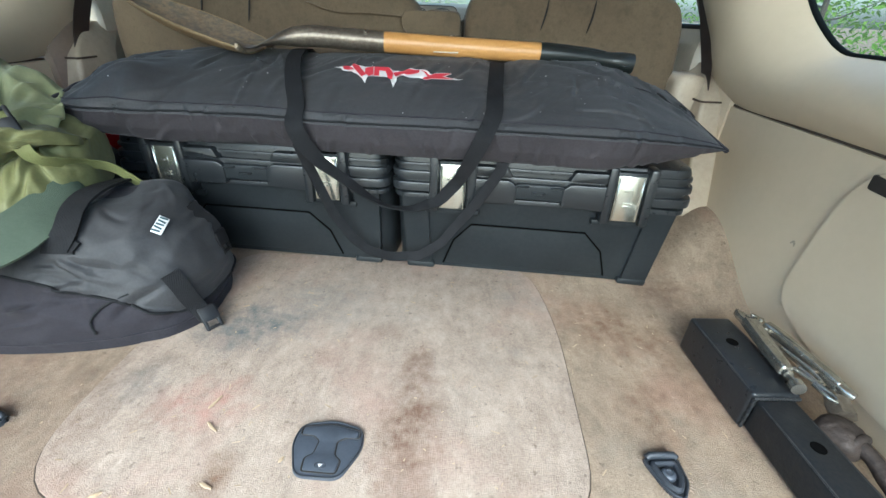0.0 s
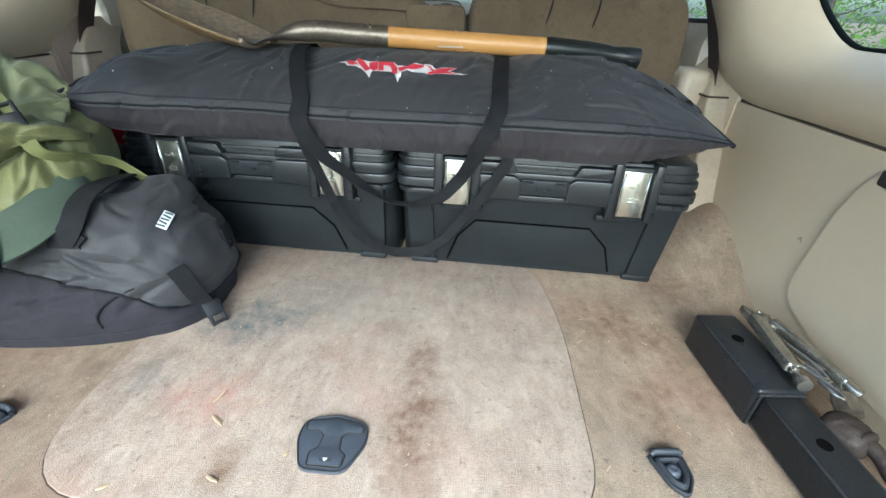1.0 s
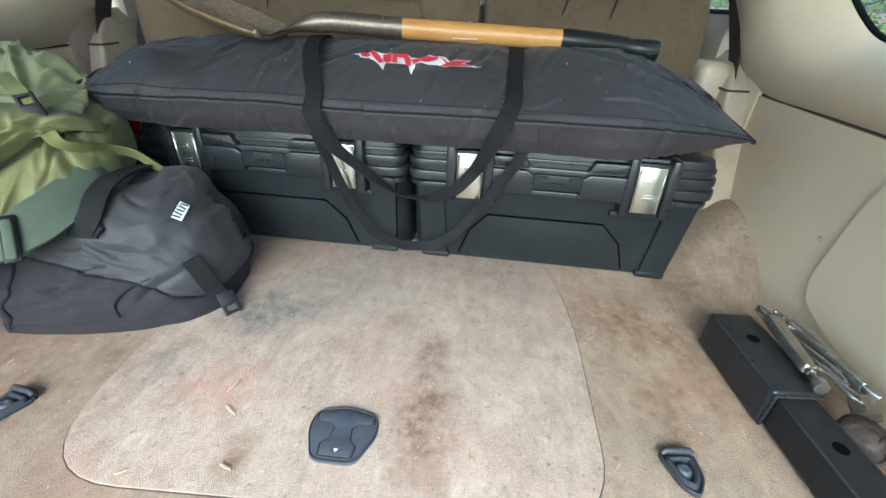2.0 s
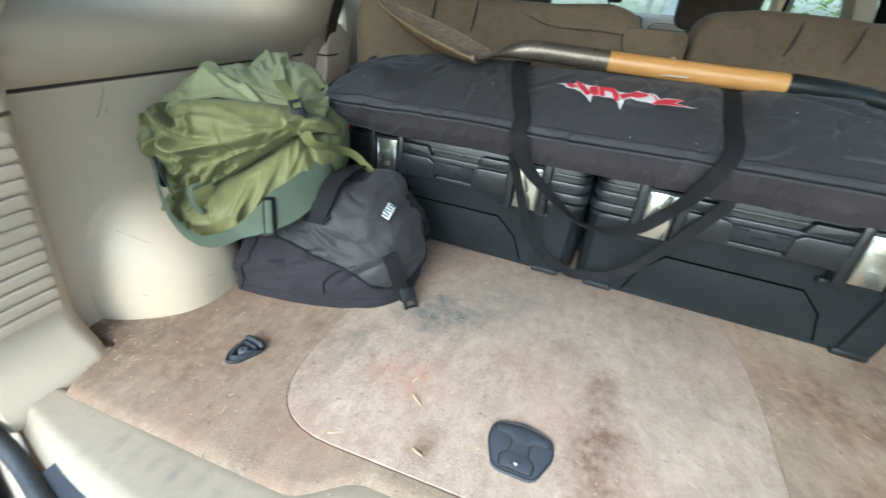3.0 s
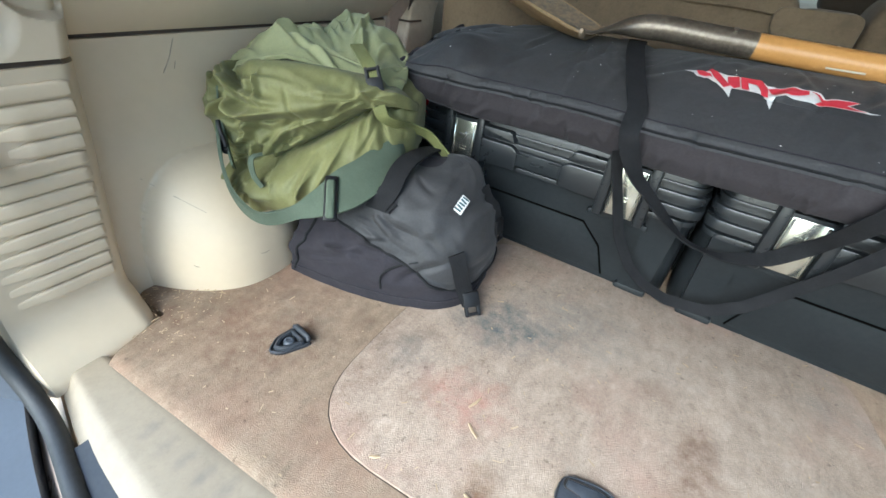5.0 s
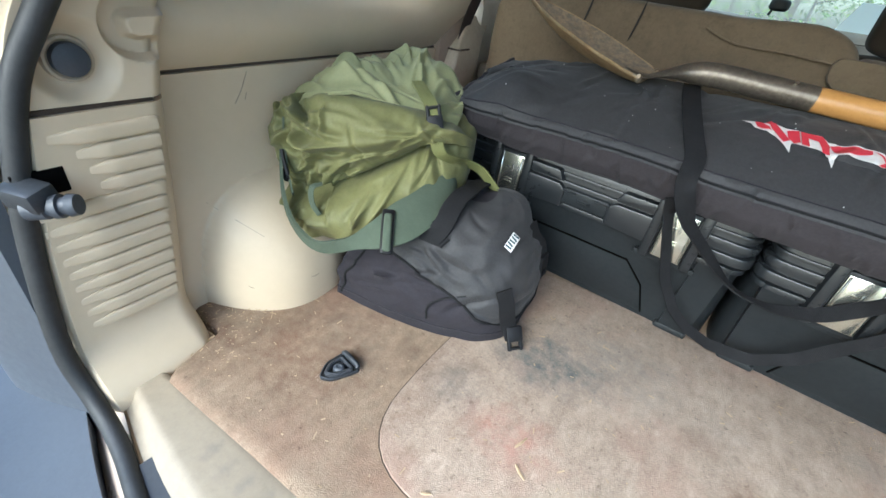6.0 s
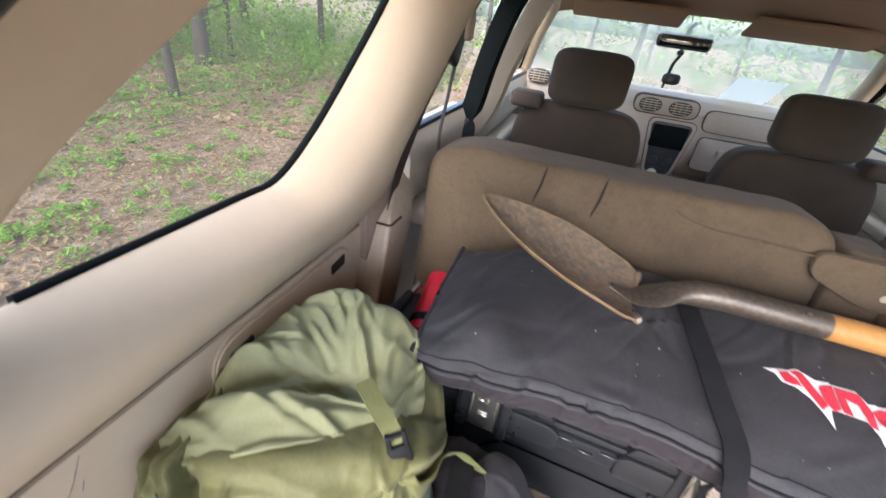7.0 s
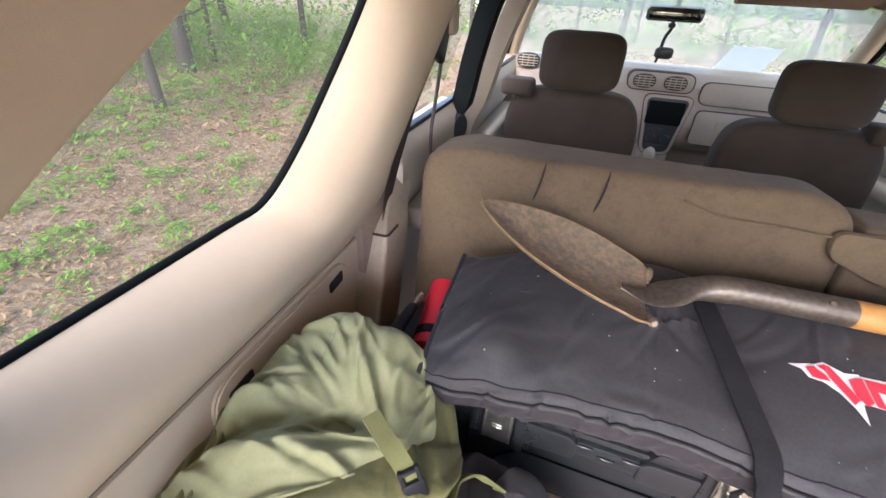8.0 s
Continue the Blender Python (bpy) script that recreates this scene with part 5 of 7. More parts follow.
def resample(pts, n):
    """n even steps along straight runs, the bends eased a little."""
    pts = [Vector(p) for p in pts]
    acc = [0.0]
    for a, b in zip(pts, pts[1:]):
        acc.append(acc[-1] + (b - a).length)
    out, j = [], 0
    for i in range(n):
        s = acc[-1] * i / (n - 1)
        while j < len(pts) - 2 and acc[j + 1] < s:
            j += 1
        out.append(pts[j].lerp(pts[j + 1], (s - acc[j]) / max(1e-9, acc[j + 1] - acc[j])))
    for _ in range(2):
        out = [out[0]] + [(a + 2 * b + c) / 4 for a, b, c in zip(out, out[1:], out[2:])] + [out[-1]]
    return out


def strap(pts, width, twist=0.0):
    """A webbing strap that turns edge-on where it is twisted, at the bottom of its loop."""
    n_ = 130
    c = resample(pts, n_)
    sides, ws = [], []
    for i, p in enumerate(c):
        d = (c[min(i + 1, n_ - 1)] - c[max(i - 1, 0)]).normalized()
        n = Vector((0.25, -0.9, 0.30)) if p.z < 0.34 else Vector((0, -0.45, 1))
        s = d.cross(n).normalized()
        k = smooth((0.31 - p.z) / 0.08)
        bend = k * (0.55 + twist * 2.4 * math.exp(-((p.x - 0.035) / 0.05) ** 2) + 0.35 * math.sin(p.x * 38 + p.z * 20))
        sides.append((s + n * bend).normalized())
        ws.append(width * (0.88 - 0.18 * k - 0.30 * k * twist * math.exp(-((p.x - 0.035) / 0.045) ** 2)))
    return ribbon(c, sides, ws, 0.0026)


ra = [bag_top(-0.105, y, 0.010) for y in (0.29, 0.25, 0.20, 0.15, 0.10, 0.055, 0.02)]
rb = [bag_top(0.214 + 0.07 * y, y, 0.008) for y in (0.02, 0.055, 0.10, 0.15, 0.20, 0.25, 0.29)]
for q, x in zip(ra, (-0.178, -0.178, -0.176, -0.169, -0.155, -0.139, -0.123)):
    q.x = x
mid_b = [Vector(p) for p in ((-0.124, 0.684, 0.330), (-0.112, 0.690, 0.300), (-0.092, 0.706, 0.262), (-0.012, 0.732, 0.187), (0.018, 0.732, 0.168), (0.072, 0.732, 0.163), (0.126, 0.727, 0.186), (0.160, 0.712, 0.232), (0.180, 0.682, 0.280), (0.200, 0.668, 0.330))]
part("carry_handle", strap(ra + mid_b + rb, 0.033, 1.0), M_WEB, bag, "black webbing carry handle")
loop_a = [(-0.128, 0.716, 0.292), (-0.123, 0.724, 0.258), (-0.085, 0.736, 0.143), (-0.050, 0.736, 0.090), (-0.018, 0.733, 0.066), (0.026, 0.730, 0.054), (0.088, 0.728, 0.060), (0.134, 0.726, 0.094), (0.206, 0.716, 0.202), (0.238, 0.706, 0.262), (0.240, 0.704, 0.288)]
part("carry_handle", strap(loop_a, 0.028), M_WEB, bag, "black webbing carry handle hanging in a loop")

# printed emblem: white spiky ground with red slanted shapes, in plan along the bag and up from its front edge
def decal(poly, lift):
    """A print that follows the bag's cloth."""
    bm = bmesh.new()
    f = bm.faces.new([bm.verts.new((x, ly, 0)) for x, ly in poly])
    bmesh.ops.triangulate(bm, faces=[f])
    bmesh.ops.subdivide_edges(bm, edges=bm.edges[:], cuts=11, use_grid_fill=True)
    for v in bm.verts:
        v.co = bag_top(v.co.x, v.co.y, lift)
    return bm


white = [[(-0.085, 0.127), (-0.042, 0.14), (-0.024, 0.132), (-0.008, 0.135), (-0.015, 0.093), (-0.015, 0.076), (-0.024, 0.091), (-0.036, 0.105), (-0.052, 0.114), (-0.065, 0.115), (-0.071, 0.124)],
         [(-0.024, 0.132), (0.02, 0.134), (0.03, 0.121), (0.04, 0.124), (0.041, 0.096), (0.037, 0.068), (0.028, 0.095), (0.022, 0.098), (-0.007, 0.099), (-0.018, 0.098)],
         [(0.03, 0.121), (0.082, 0.129), (0.102, 0.119), (0.141, 0.123), (0.128, 0.109), (0.161, 0.102), (0.116, 0.098), (0.084, 0.096), (0.052, 0.099), (0.034, 0.093)]]
red = [[(-0.067, 0.129), (-0.056, 0.133), (-0.044, 0.119), (-0.062, 0.12)],
         [(-0.052, 0.134), (-0.04, 0.136), (-0.019, 0.107), (-0.026, 0.101), (-0.042, 0.121)],
         [(-0.023, 0.124), (-0.009, 0.13), (-0.005, 0.107), (-0.012, 0.102), (-0.02, 0.11)],
         [(-0.005, 0.129), (0.02, 0.129), (0.03, 0.113), (0.031, 0.097), (0.023, 0.1), (0.017, 0.117), (0.005, 0.119), (0.008, 0.103), (-0.001, 0.104)],
         [(0.033, 0.114), (0.042, 0.12), (0.078, 0.124), (0.078, 0.116), (0.058, 0.106), (0.041, 0.102)],
         [(0.084, 0.122), (0.1, 0.114), (0.137, 0.12), (0.122, 0.108), (0.143, 0.104), (0.115, 0.102), (0.089, 0.1), (0.097, 0.109)]]
emblem = part("emblem", decal(white[0], 0.0022), M_WHITE, bag, "white spiky printed emblem")
for q in white[1:]:
    part("emblem_ground", decal(q, 0.0022), M_WHITE, emblem)
for q in red:
    mx_, my_ = sum(x for x, _ in q) / len(q), sum(y for _, y in q) / len(q)
    part("emblem_bar", decal([(mx_ + 1.08 * (x - mx_), my_ - 0.003 + 1.16 * (y - my_)) for x, y in q], 0.0046), M_RED, emblem, "red printed shape")
bl = bmesh.new()
for i in range(70):
    q = bag_top(random.uniform(-0.5, 0.5), random.uniform(0.01, 0.24), 0.002)
    bmesh.ops.create_icosphere(bl, subdivisions=1, radius=0.0003 + 0.0008 * random.random() ** 2, matrix=Matrix.Translation(q))
tagged(part("lint", bl, M_WHITE, bag), kind="stuff")

# ---- shovel ----
shovel = thing("shovel", "round-point shovel with a wooden shaft lying on the duffel bag", "shovel")
ax = Vector((-0.513, 0.903, 0.526)) - Vector((-0.250, 0.882, 0.440))
ax.normalize()
lat = (Vector((-0.267, 0.950, 0.446)) - Vector((-0.239, 0.816, 0.424)))
lat = (lat - ax * lat.dot(ax)).normalized()
up_b = ax.cross(lat).normalized()
if up_b.z < 0:
    up_b = -up_b
heel = Vector((-0.250, 0.883, 0.441))


def blade(u, v):
    t, s = v, 2 * u - 1
    half = 0.080 * (1 - max(0.0, (t - 0.25) / 0.75) ** 2.1) ** 0.70 * (1 - 0.10 * (1 - smooth(t / 0.12)) ** 2)
    half *= 1 + (0.15 * math.sin(math.pi * min(1.0, t * 1.1)) if s > 0 else 0)
    dish = (0.007 if s < 0 else -0.006) * abs(s) ** 2.2 * (0.35 + 0.65 * (1 - t)) - (0.006 * (1 - t) + 0.024 * math.sin(math.pi * (0.10 + 0.85 * t))) * (1 - s * s)
    return heel + ax * (0.279 * t) + lat * (half * s) + up_b * (dish - 0.006 + 0.006 * t * t + 0.0006 * noise.noise(Vector((s * 5, t * 9, 0))))


part("blade", shell(41, 48, blade, -up_b * 0.0016), M_BLADE, shovel, "grey steel blade mottled with dry earth")
part("blade_back", shell(41, 48, lambda u, v: blade(u, v) - up_b * 0.0022, -up_b * 0.0012), M_EDGE, shovel, "rusty tan outer side of the blade")
for s in (0.0, 1.0):
    part("blade_edge", tube([blade(s, 0.03 + 0.97 * i / 30) for i in range(31)], 0.0012, 6), M_EDGE, shovel, "bare worn blade edge")
for s in (0.0, 0.78):
    part("foot_step", tube([blade(s + 0.22 * i / 8, 0.0) - ax * 0.001 + up_b * 0.001 for i in range(9)], [0.004, 0.0062, 0.007, 0.007, 0.0068, 0.006, 0.005, 0.004, 0.003] if s == 0.0 else [0.003, 0.004, 0.005, 0.006, 0.0068, 0.007, 0.007, 0.0062, 0.004], 10, up=ax, flat=0.8), M_BLADE, shovel, "turned steel foot step")
THROAT = spline([heel + ax * 0.040 + up_b * -0.0165, heel + ax * 0.022 + up_b * -0.0155, heel + ax * 0.0 + up_b * -0.010, (-0.225, 0.891, 0.440), (-0.190, 0.902, 0.449), (-0.14, 0.908, 0.453), (-0.07, 0.913, 0.450), (0.0, 0.918, 0.447)], 44)


def throat(u, v):
    """The flared socket: flat and wide on the blade, round where it takes the shaft."""
    i = round(v * 43)
    p = THROAT[i]
    d = (THROAT[min(i + 1, 43)] - THROAT[max(i - 1, 0)]).normalized()
    k = smooth((i - 1) / 18)
    side_ = (lat * (1 - k) + Vector((0, 1, 0)) * k)
    side_ = (side_ - d * side_.dot(d)).normalized()
    top = side_.cross(d).normalized()
    flare = 0.020 + 0.024 * math.exp(-((i - 11) / 5.0) ** 2)
    w = flare * (0.35 + 0.65 * smooth(i / 9)) * (1 - k) + 0.0195 * k
    h = 0.0025 + 0.017 * smooth((i - 6) / 14)
    a = 2 * math.pi * u
    return p + side_ * (w * math.cos(a)) + top * (h * math.sin(a))


part("socket", cap_ends(grid(20, 44, throat, closed_u=True)), M_STEEL, shovel, "bent bronze-grey steel socket")
part("rivet", tube([(-0.035, 0.903, 0.464), (-0.035, 0.899, 0.4675)], 0.0035, 10), M_CHROME, shovel)
part("shaft", tube(spline([(0.0, 0.918, 0.447), (0.16, 0.922, 0.442), (0.317, 0.926, 0.438)], 16), 0.0195, 20), M_WOOD, shovel, "varnished yellow wooden shaft")
part("shaft_print", ribbon([(0.10 + 0.05 * k / 5, 0.9035, 0.4345) for k in range(6)], [(0, 0.4, 1)] * 6, 0.004, 0.0008), M_BEIGE_D, shovel, "small pale print")
gp = spline([(0.315, 0.926, 0.438), (0.40, 0.928, 0.434), (0.46, 0.930, 0.428), (0.508, 0.931, 0.424)], 24)
GR = [0.0207 - 0.0045 * smooth(i / 15) + 0.0035 * smooth((i - 16) / 5) for i in range(24)]
grip = part("grip", tube(gp, GR, 18, cap=False), M_GRIP, shovel, "black plastic grip with a hollow end")
part("grip_bore", tube([gp[-1] - (gp[-1] - gp[-3]) * 0.6, gp[-1] - (gp[-1] - gp[-3]) * 0.03], [0.013, 0.013], 16), M_HOLE, grip)
part("grip_rim", grid(20, 3, lambda u, v: gp[-1] + Vector((0, math.cos(2 * math.pi * u), math.sin(2 * math.pi * u))) * (0.0130 + 0.0066 * v) + Vector((0.001 * math.sin(3.14 * v), 0, 0)), closed_u=True), M_GRIP, grip)
EYE = Matrix.Translation((0.4925, 0.917, 0.4275)) @ Euler((radians(55), 0, 0)).to_matrix().to_4x4()
eye_rim = grid(20, 10, lambda u, v: EYE @ Vector(((0.0095 + 0.0022 * math.cos(2 * math.pi * v)) * math.cos(2 * math.pi * u), (0.0095 + 0.0022 * math.cos(2 * math.pi * v)) * math.sin(2 * math.pi * u), 0.0022 * math.sin(2 * math.pi * v))), closed_u=True, closed_v=True)
part("hanging_eye", eye_rim, M_GRIP, grip)
part("eye_hole", tube([EYE @ Vector((0, 0, -0.006)), EYE @ Vector((0, 0, 0.0010))], 0.0085, 16), M_HOLE, grip, "dark hanging hole")
part("grip_ridge", tube([p + Vector((0, -0.003, 0.0150)) for p in gp[1:17]], [0.006 - 0.0002 * i for i in range(16)], 8), M_GRIP, grip)

# ---- dark canvas bag on the floor ----
cb = thing("canvas_bag", "black canvas tool bag with a buckled flap standing on the carpet", "bag")
CB_PLAN = [(-0.598, 0.452), (-0.516, 0.458), (-0.434, 0.470), (-0.372, 0.488), (-0.318, 0.514), (-0.288, 0.556), (-0.280, 0.615), (-0.294, 0.680), (-0.345, 0.735), (-0.46, 0.760), (-0.590, 0.730), (-0.622, 0.640), (-0.622, 0.540)]
CB_RING = spline([(x, y, 0) for x, y in CB_PLAN + CB_PLAN[:1]], 241)[:240]
CB_TOP = Vector((-0.430, 0.640, 0))


CB_FOLDS = creases(51, 15, (0.10, 0.34, 0.0, 0.13), (0.02, 0.07), (0.003, 0.006), (0.005, 0.009), (-0.25, 0.3))
CB_FOLDS += creases(52, 26, (0.05, 0.50, 0.08, 0.28), (0.03, 0.10), (0.003, 0.008), (0.0015, 0.004))


def cb_at(th, t, lift=0.0):
    """A place on the bag: th once round the plan from its left front corner, t from floor to crown."""
    i = (th % 1.0) * 240
    k = int(i) % 240
    p = CB_RING[k].lerp(CB_RING[(k + 1) % 240], i - int(i))
    ang = t * math.pi / 2
    r = math.cos(ang) ** 0.62 if t < 0.999 else 0.0
    h = math.sin(ang) ** 0.80
    q = CB_TOP + (p - CB_TOP) * (0.10 + 0.90 * r) if t < 0.97 else CB_TOP + (p - CB_TOP) * max(0.0, r + 0.10 * (1 - t) / 0.03)
    q.z = 0.003 + 0.212 * h - 0.05 * smooth((-0.45 - q.x) / 0.15) * h
    n = (p - CB_TOP).normalized() * r + Vector((0, 0, 1)) * (h * 0.9 + 0.05)
    n.normalize()
    s = smooth(t / 0.08)
    fold = 0.006 * noise.noise(Vector((q.x * 9, q.y * 9, q.z * 16 + 3)))
    fold += 0.0045 * crumple(Vector((q.x * 6 + q.z * 6, q.y * 6, q.z * 13 - q.x * 4)), 0.7) + 0.0025 * noise.noise(Vector((q.x * 34 + q.z * 12, q.y * 32, q.z * 44)))
    low = smooth((0.42 - t) / 0.2)
    fold += drawn((th + 0.06) % 1.0, t * 0.3, CB_FOLDS) * (0.5 + 0.5 * low)
    return q + n * (fold * (0.35 + 0.65 * s) + lift)


def near_cb(x, y, z):
    p = Vector((x, y, z))
    return min(((cb_at(a / 90, b / 45) - p).length, a / 90, b / 45) for a in range(90) for b in range(1, 44))[1:]


part("body", cap_ends(grid(220, 70, lambda u, v: cb_at(u, v), closed_u=True)), M_CORD, cb, "soft black canvas body with creases", 80)


FLAP_EDGE = [(-0.06, 0.50), (0.0, 0.48), (0.058, 0.45), (0.108, 0.367), (0.158, 0.30), (0.217, 0.217), (0.25, 0.133), (0.292, 0.083), (0.36, 0.075), (0.56, 0.09)]


def flap_low(th):
    for (a, p), (b, q) in zip(FLAP_EDGE, FLAP_EDGE[1:]):
        if th <= b:
            return p + (q - p) * (th - a) / (b - a)
    return FLAP_EDGE[-1][1]


def cb_flap(u, v, lift=0.006):
    """The flap: hangs from the crown to a slanting front edge and round the side."""
    th = -0.05 + 0.58 * u
    t = flap_low(th)
    return cb_at(th, t + (0.965 - t) * v, lift + 0.002 * math.sin(9 * u) - 0.003 * smooth((v - 0.8) / 0.2))


part("flap", shell(130, 60, cb_flap, (0, 0, -0.003)), M_NYLON, cb, "black nylon flap", 80)
part("flap_binding", tube([cb_flap(i / 89, 0.0, 0.006) for i in range(90)], 0.0028, 6), M_WEB, cb, "black bound edge of the flap")
part("bottom_piping", tube([cb_at(-0.02 + 0.42 * i / 69, 0.035, 0.001) for i in range(70)], 0.0015, 6), M_CORD, cb)
part("front_seam", tube([cb_at(0.012 + 0.03 * i / 19, 0.02 + 0.5 * i / 19, 0.0015) for i in range(20)], 0.0026, 6), M_WEB, cb)
zip_run = [cb_at(*near_cb(*p), 0.003) for p in ((-0.350, 0.492, 0.105), (-0.385, 0.482, 0.085), (-0.402, 0.478, 0.060), (-0.408, 0.474, 0.036))]
part("pocket_zip", tube(spline(zip_run, 24), 0.0022, 6), M_WEB, cb, "curved black pocket zip")


def buckle(parent, at, rot, w=0.03, l=0.05, material=None):
    b = part("buckle", rbox(w, l * 0.55, 0.010, 0.003, 2, at, rot), material or M_BUCKLE, parent, "black side-release buckle")
    for s in (-1, 1):
        part("prong", rbox(w * 0.22, l * 0.7, 0.008, 0.0025, 2, Vector(at) + rot @ Vector((s * w * 0.36, l * 0.25, 0)), rot), material or M_BUCKLE, b)
    part("bar", rbox(w * 0.9, l * 0.10, 0.008, 0.0025, 2, Vector(at) + rot @ Vector((0, l * 0.52, 0)), rot), material or M_BUCKLE, b)
    return b


def facing(along, normal):
    """Turn with y along the strap and z out of the cloth."""
    y = Vector(along).normalized()
    z = (Vector(normal) - y * Vector(normal).dot(y)).normalized()
    return Matrix((y.cross(z), y, z)).transposed()


a0, b0 = near_cb(-0.300, 0.548, 0.075)
low_strap = [cb_at(a0 - 0.01 * (1 - i / 5), b0 + 0.14 * (1 - i / 5), 0.009) for i in range(6)] + [Vector((-0.281, 0.545, 0.045)), Vector((-0.268, 0.545, 0.022))]
part("strap", ribbon(spline(low_strap, 16), [(0.6, 0.75, 0)] * 16, 0.028, 0.003), M_WEB, cb)
buckle(cb, (-0.268, 0.548, 0.030), facing((0.45, -0.35, -0.8), (0.6, -0.6, 0.5)), 0.030, 0.050)
a1, b1 = near_cb(-0.296, 0.655, 0.120)
part("strap", ribbon([cb_at(a1, b1 + 0.30 - 0.06 * i, 0.009) for i in range(7)], [(0.2, 1, 0)] * 7, 0.028, 0.003), M_WEB, cb)
buckle(cb, cb_at(a1, b1 - 0.02, 0.012), facing((0.15, 0.05, -1), (1, -0.1, 0.2)), 0.028, 0.055)
hp = [cb_at(*near_cb(*p), 0.010) for p in ((-0.426, 0.506, 0.178), (-0.424, 0.522, 0.190), (-0.424, 0.545, 0.205), (-0.426, 0.575, 0.214), (-0.428, 0.610, 0.218), (-0.434, 0.650, 0.219))]
hp = spline(hp, 18)
part("grab_handle", ribbon([p + Vector((0, -0.003, 0.012 * math.sin(math.pi * i / 17))) for i, p in enumerate(hp)], [Vector((0.95, 0.20, -0.10)).lerp(Vector((0.85, 0.5, 0)), i / 17) for i in range(18)], 0.032, 0.004), M_WEB, cb, "black webbing grab handle")
part("handle_patch", ribbon([cb_at(*near_cb(*p), 0.010) for p in ((-0.426, 0.499, 0.168), (-0.425, 0.506, 0.178), (-0.424, 0.515, 0.187))], [(0.95, 0.2, -0.1)] * 3, 0.042, 0.004), M_WEB, cb, "stitched end of the handle")
c0, d0 = near_cb(-0.354, 0.588, 0.152)
lab_n = Vector((0.55, -0.35, 0.75))
lab_m = Matrix.Translation(cb_at(c0, d0, 0.011)) @ facing((0.28, 0.20, -0.16), lab_n).to_4x4() @ Matrix.Rotation(radians(-108), 4, "Z")
bm = rbox(0.016, 0.034, 0.002, 0.0008, 1)
bmesh.ops.transform(bm, matrix=lab_m, verts=bm.verts)
lab_ob = part("sewn_label", bm, M_WHITE, cb, "small white sewn label")
for k in range(5):
    bm = rbox(0.012, 0.0034, 0.001, 0.0003, 1, (0.0005 * k, -0.013 + 0.0065 * k, 0.0014), Euler((0, 0, 0.12 * (-1) ** k)).to_matrix())
    bmesh.ops.transform(bm, matrix=lab_m, verts=bm.verts)
    part("print_bar", bm, M_TEAL, lab_ob, "dark print")

# ---- green rucksack ----
gp_ = thing("rucksack", "olive green nylon rucksack leaning on the side trim", "rucksack")
GA, GB_ = Vector((0.93, 0.37, 0)), Vector((-0.37, 0.93, 0))
G0 = Vector((-0.766, 0.472, 0))
G_LEN = 0.350


def pack_section(s):
    """Front profile at s (0 left, 1 right) as depth and height: bottom, lower roll, crease, upper roll, top, back."""
    bot, crease, hem = 0.126 + 0.020 * s + 0.045 * smooth((s - 0.45) / 0.55), 0.205 + 0.110 * smooth((s - 0.25) / 0.75), 0.348 + 0.040 * math.sin(math.pi * s)
    top = hem - 0.013
    hem -= 0.004
    mid_l, mid_u = (bot + crease) / 2, (crease + hem) / 2
    rt = 0.045 * smooth((s - 0.50) / 0.45)
    tuck = 0.030 * smooth((s - 0.20) / 0.2)
    lo, hi = 0.062 * math.sin(math.pi * min(1.0, s * 1.05)) ** 0.6, 0.018 * math.sin(math.pi * s)
    sec = [(0.10, bot + 0.002), (0.02, bot - 0.008), (-0.030 - lo, bot - 0.002), (-0.050 - lo, mid_l - 0.014), (-0.048 - 0.85 * lo, mid_l + 0.014), (-0.028 - 0.5 * lo, crease - 0.010), (-0.034 + tuck - 0.3 * lo, crease), (-0.030 - 0.3 * lo, crease + 0.010), (-0.058 - hi, mid_u - 0.020), (-0.066 - hi, mid_u + 0.004), (-0.044, hem - 0.022), (-0.006, top - 0.016), (0.06, top - 0.024), (0.13, top - 0.018), (0.19, top - 0.04), (0.205, 0.25), (0.195, bot + 0.03), (0.15, bot)]
    return [(d + rt * smooth((0.06 - d) / 0.08), z) for d, z in sec]


PACK_FOLDS = creases(41, 34, (0.0, 0.14, 0.13, 0.36), (0.02, 0.05), (0.0035, 0.007), (0.009, 0.016), (2.1, 0.7))
PACK_FOLDS += creases(42, 26, (0.08, 0.32, 0.22, 0.34), (0.03, 0.08), (0.003, 0.006), (0.005, 0.010), None, (0.28, 0.33))
PACK_FOLDS += creases(43, 22, (0.08, 0.31, 0.14, 0.25), (0.02, 0.06), (0.003, 0.006), (0.005, 0.010), (0.85, 0.4))


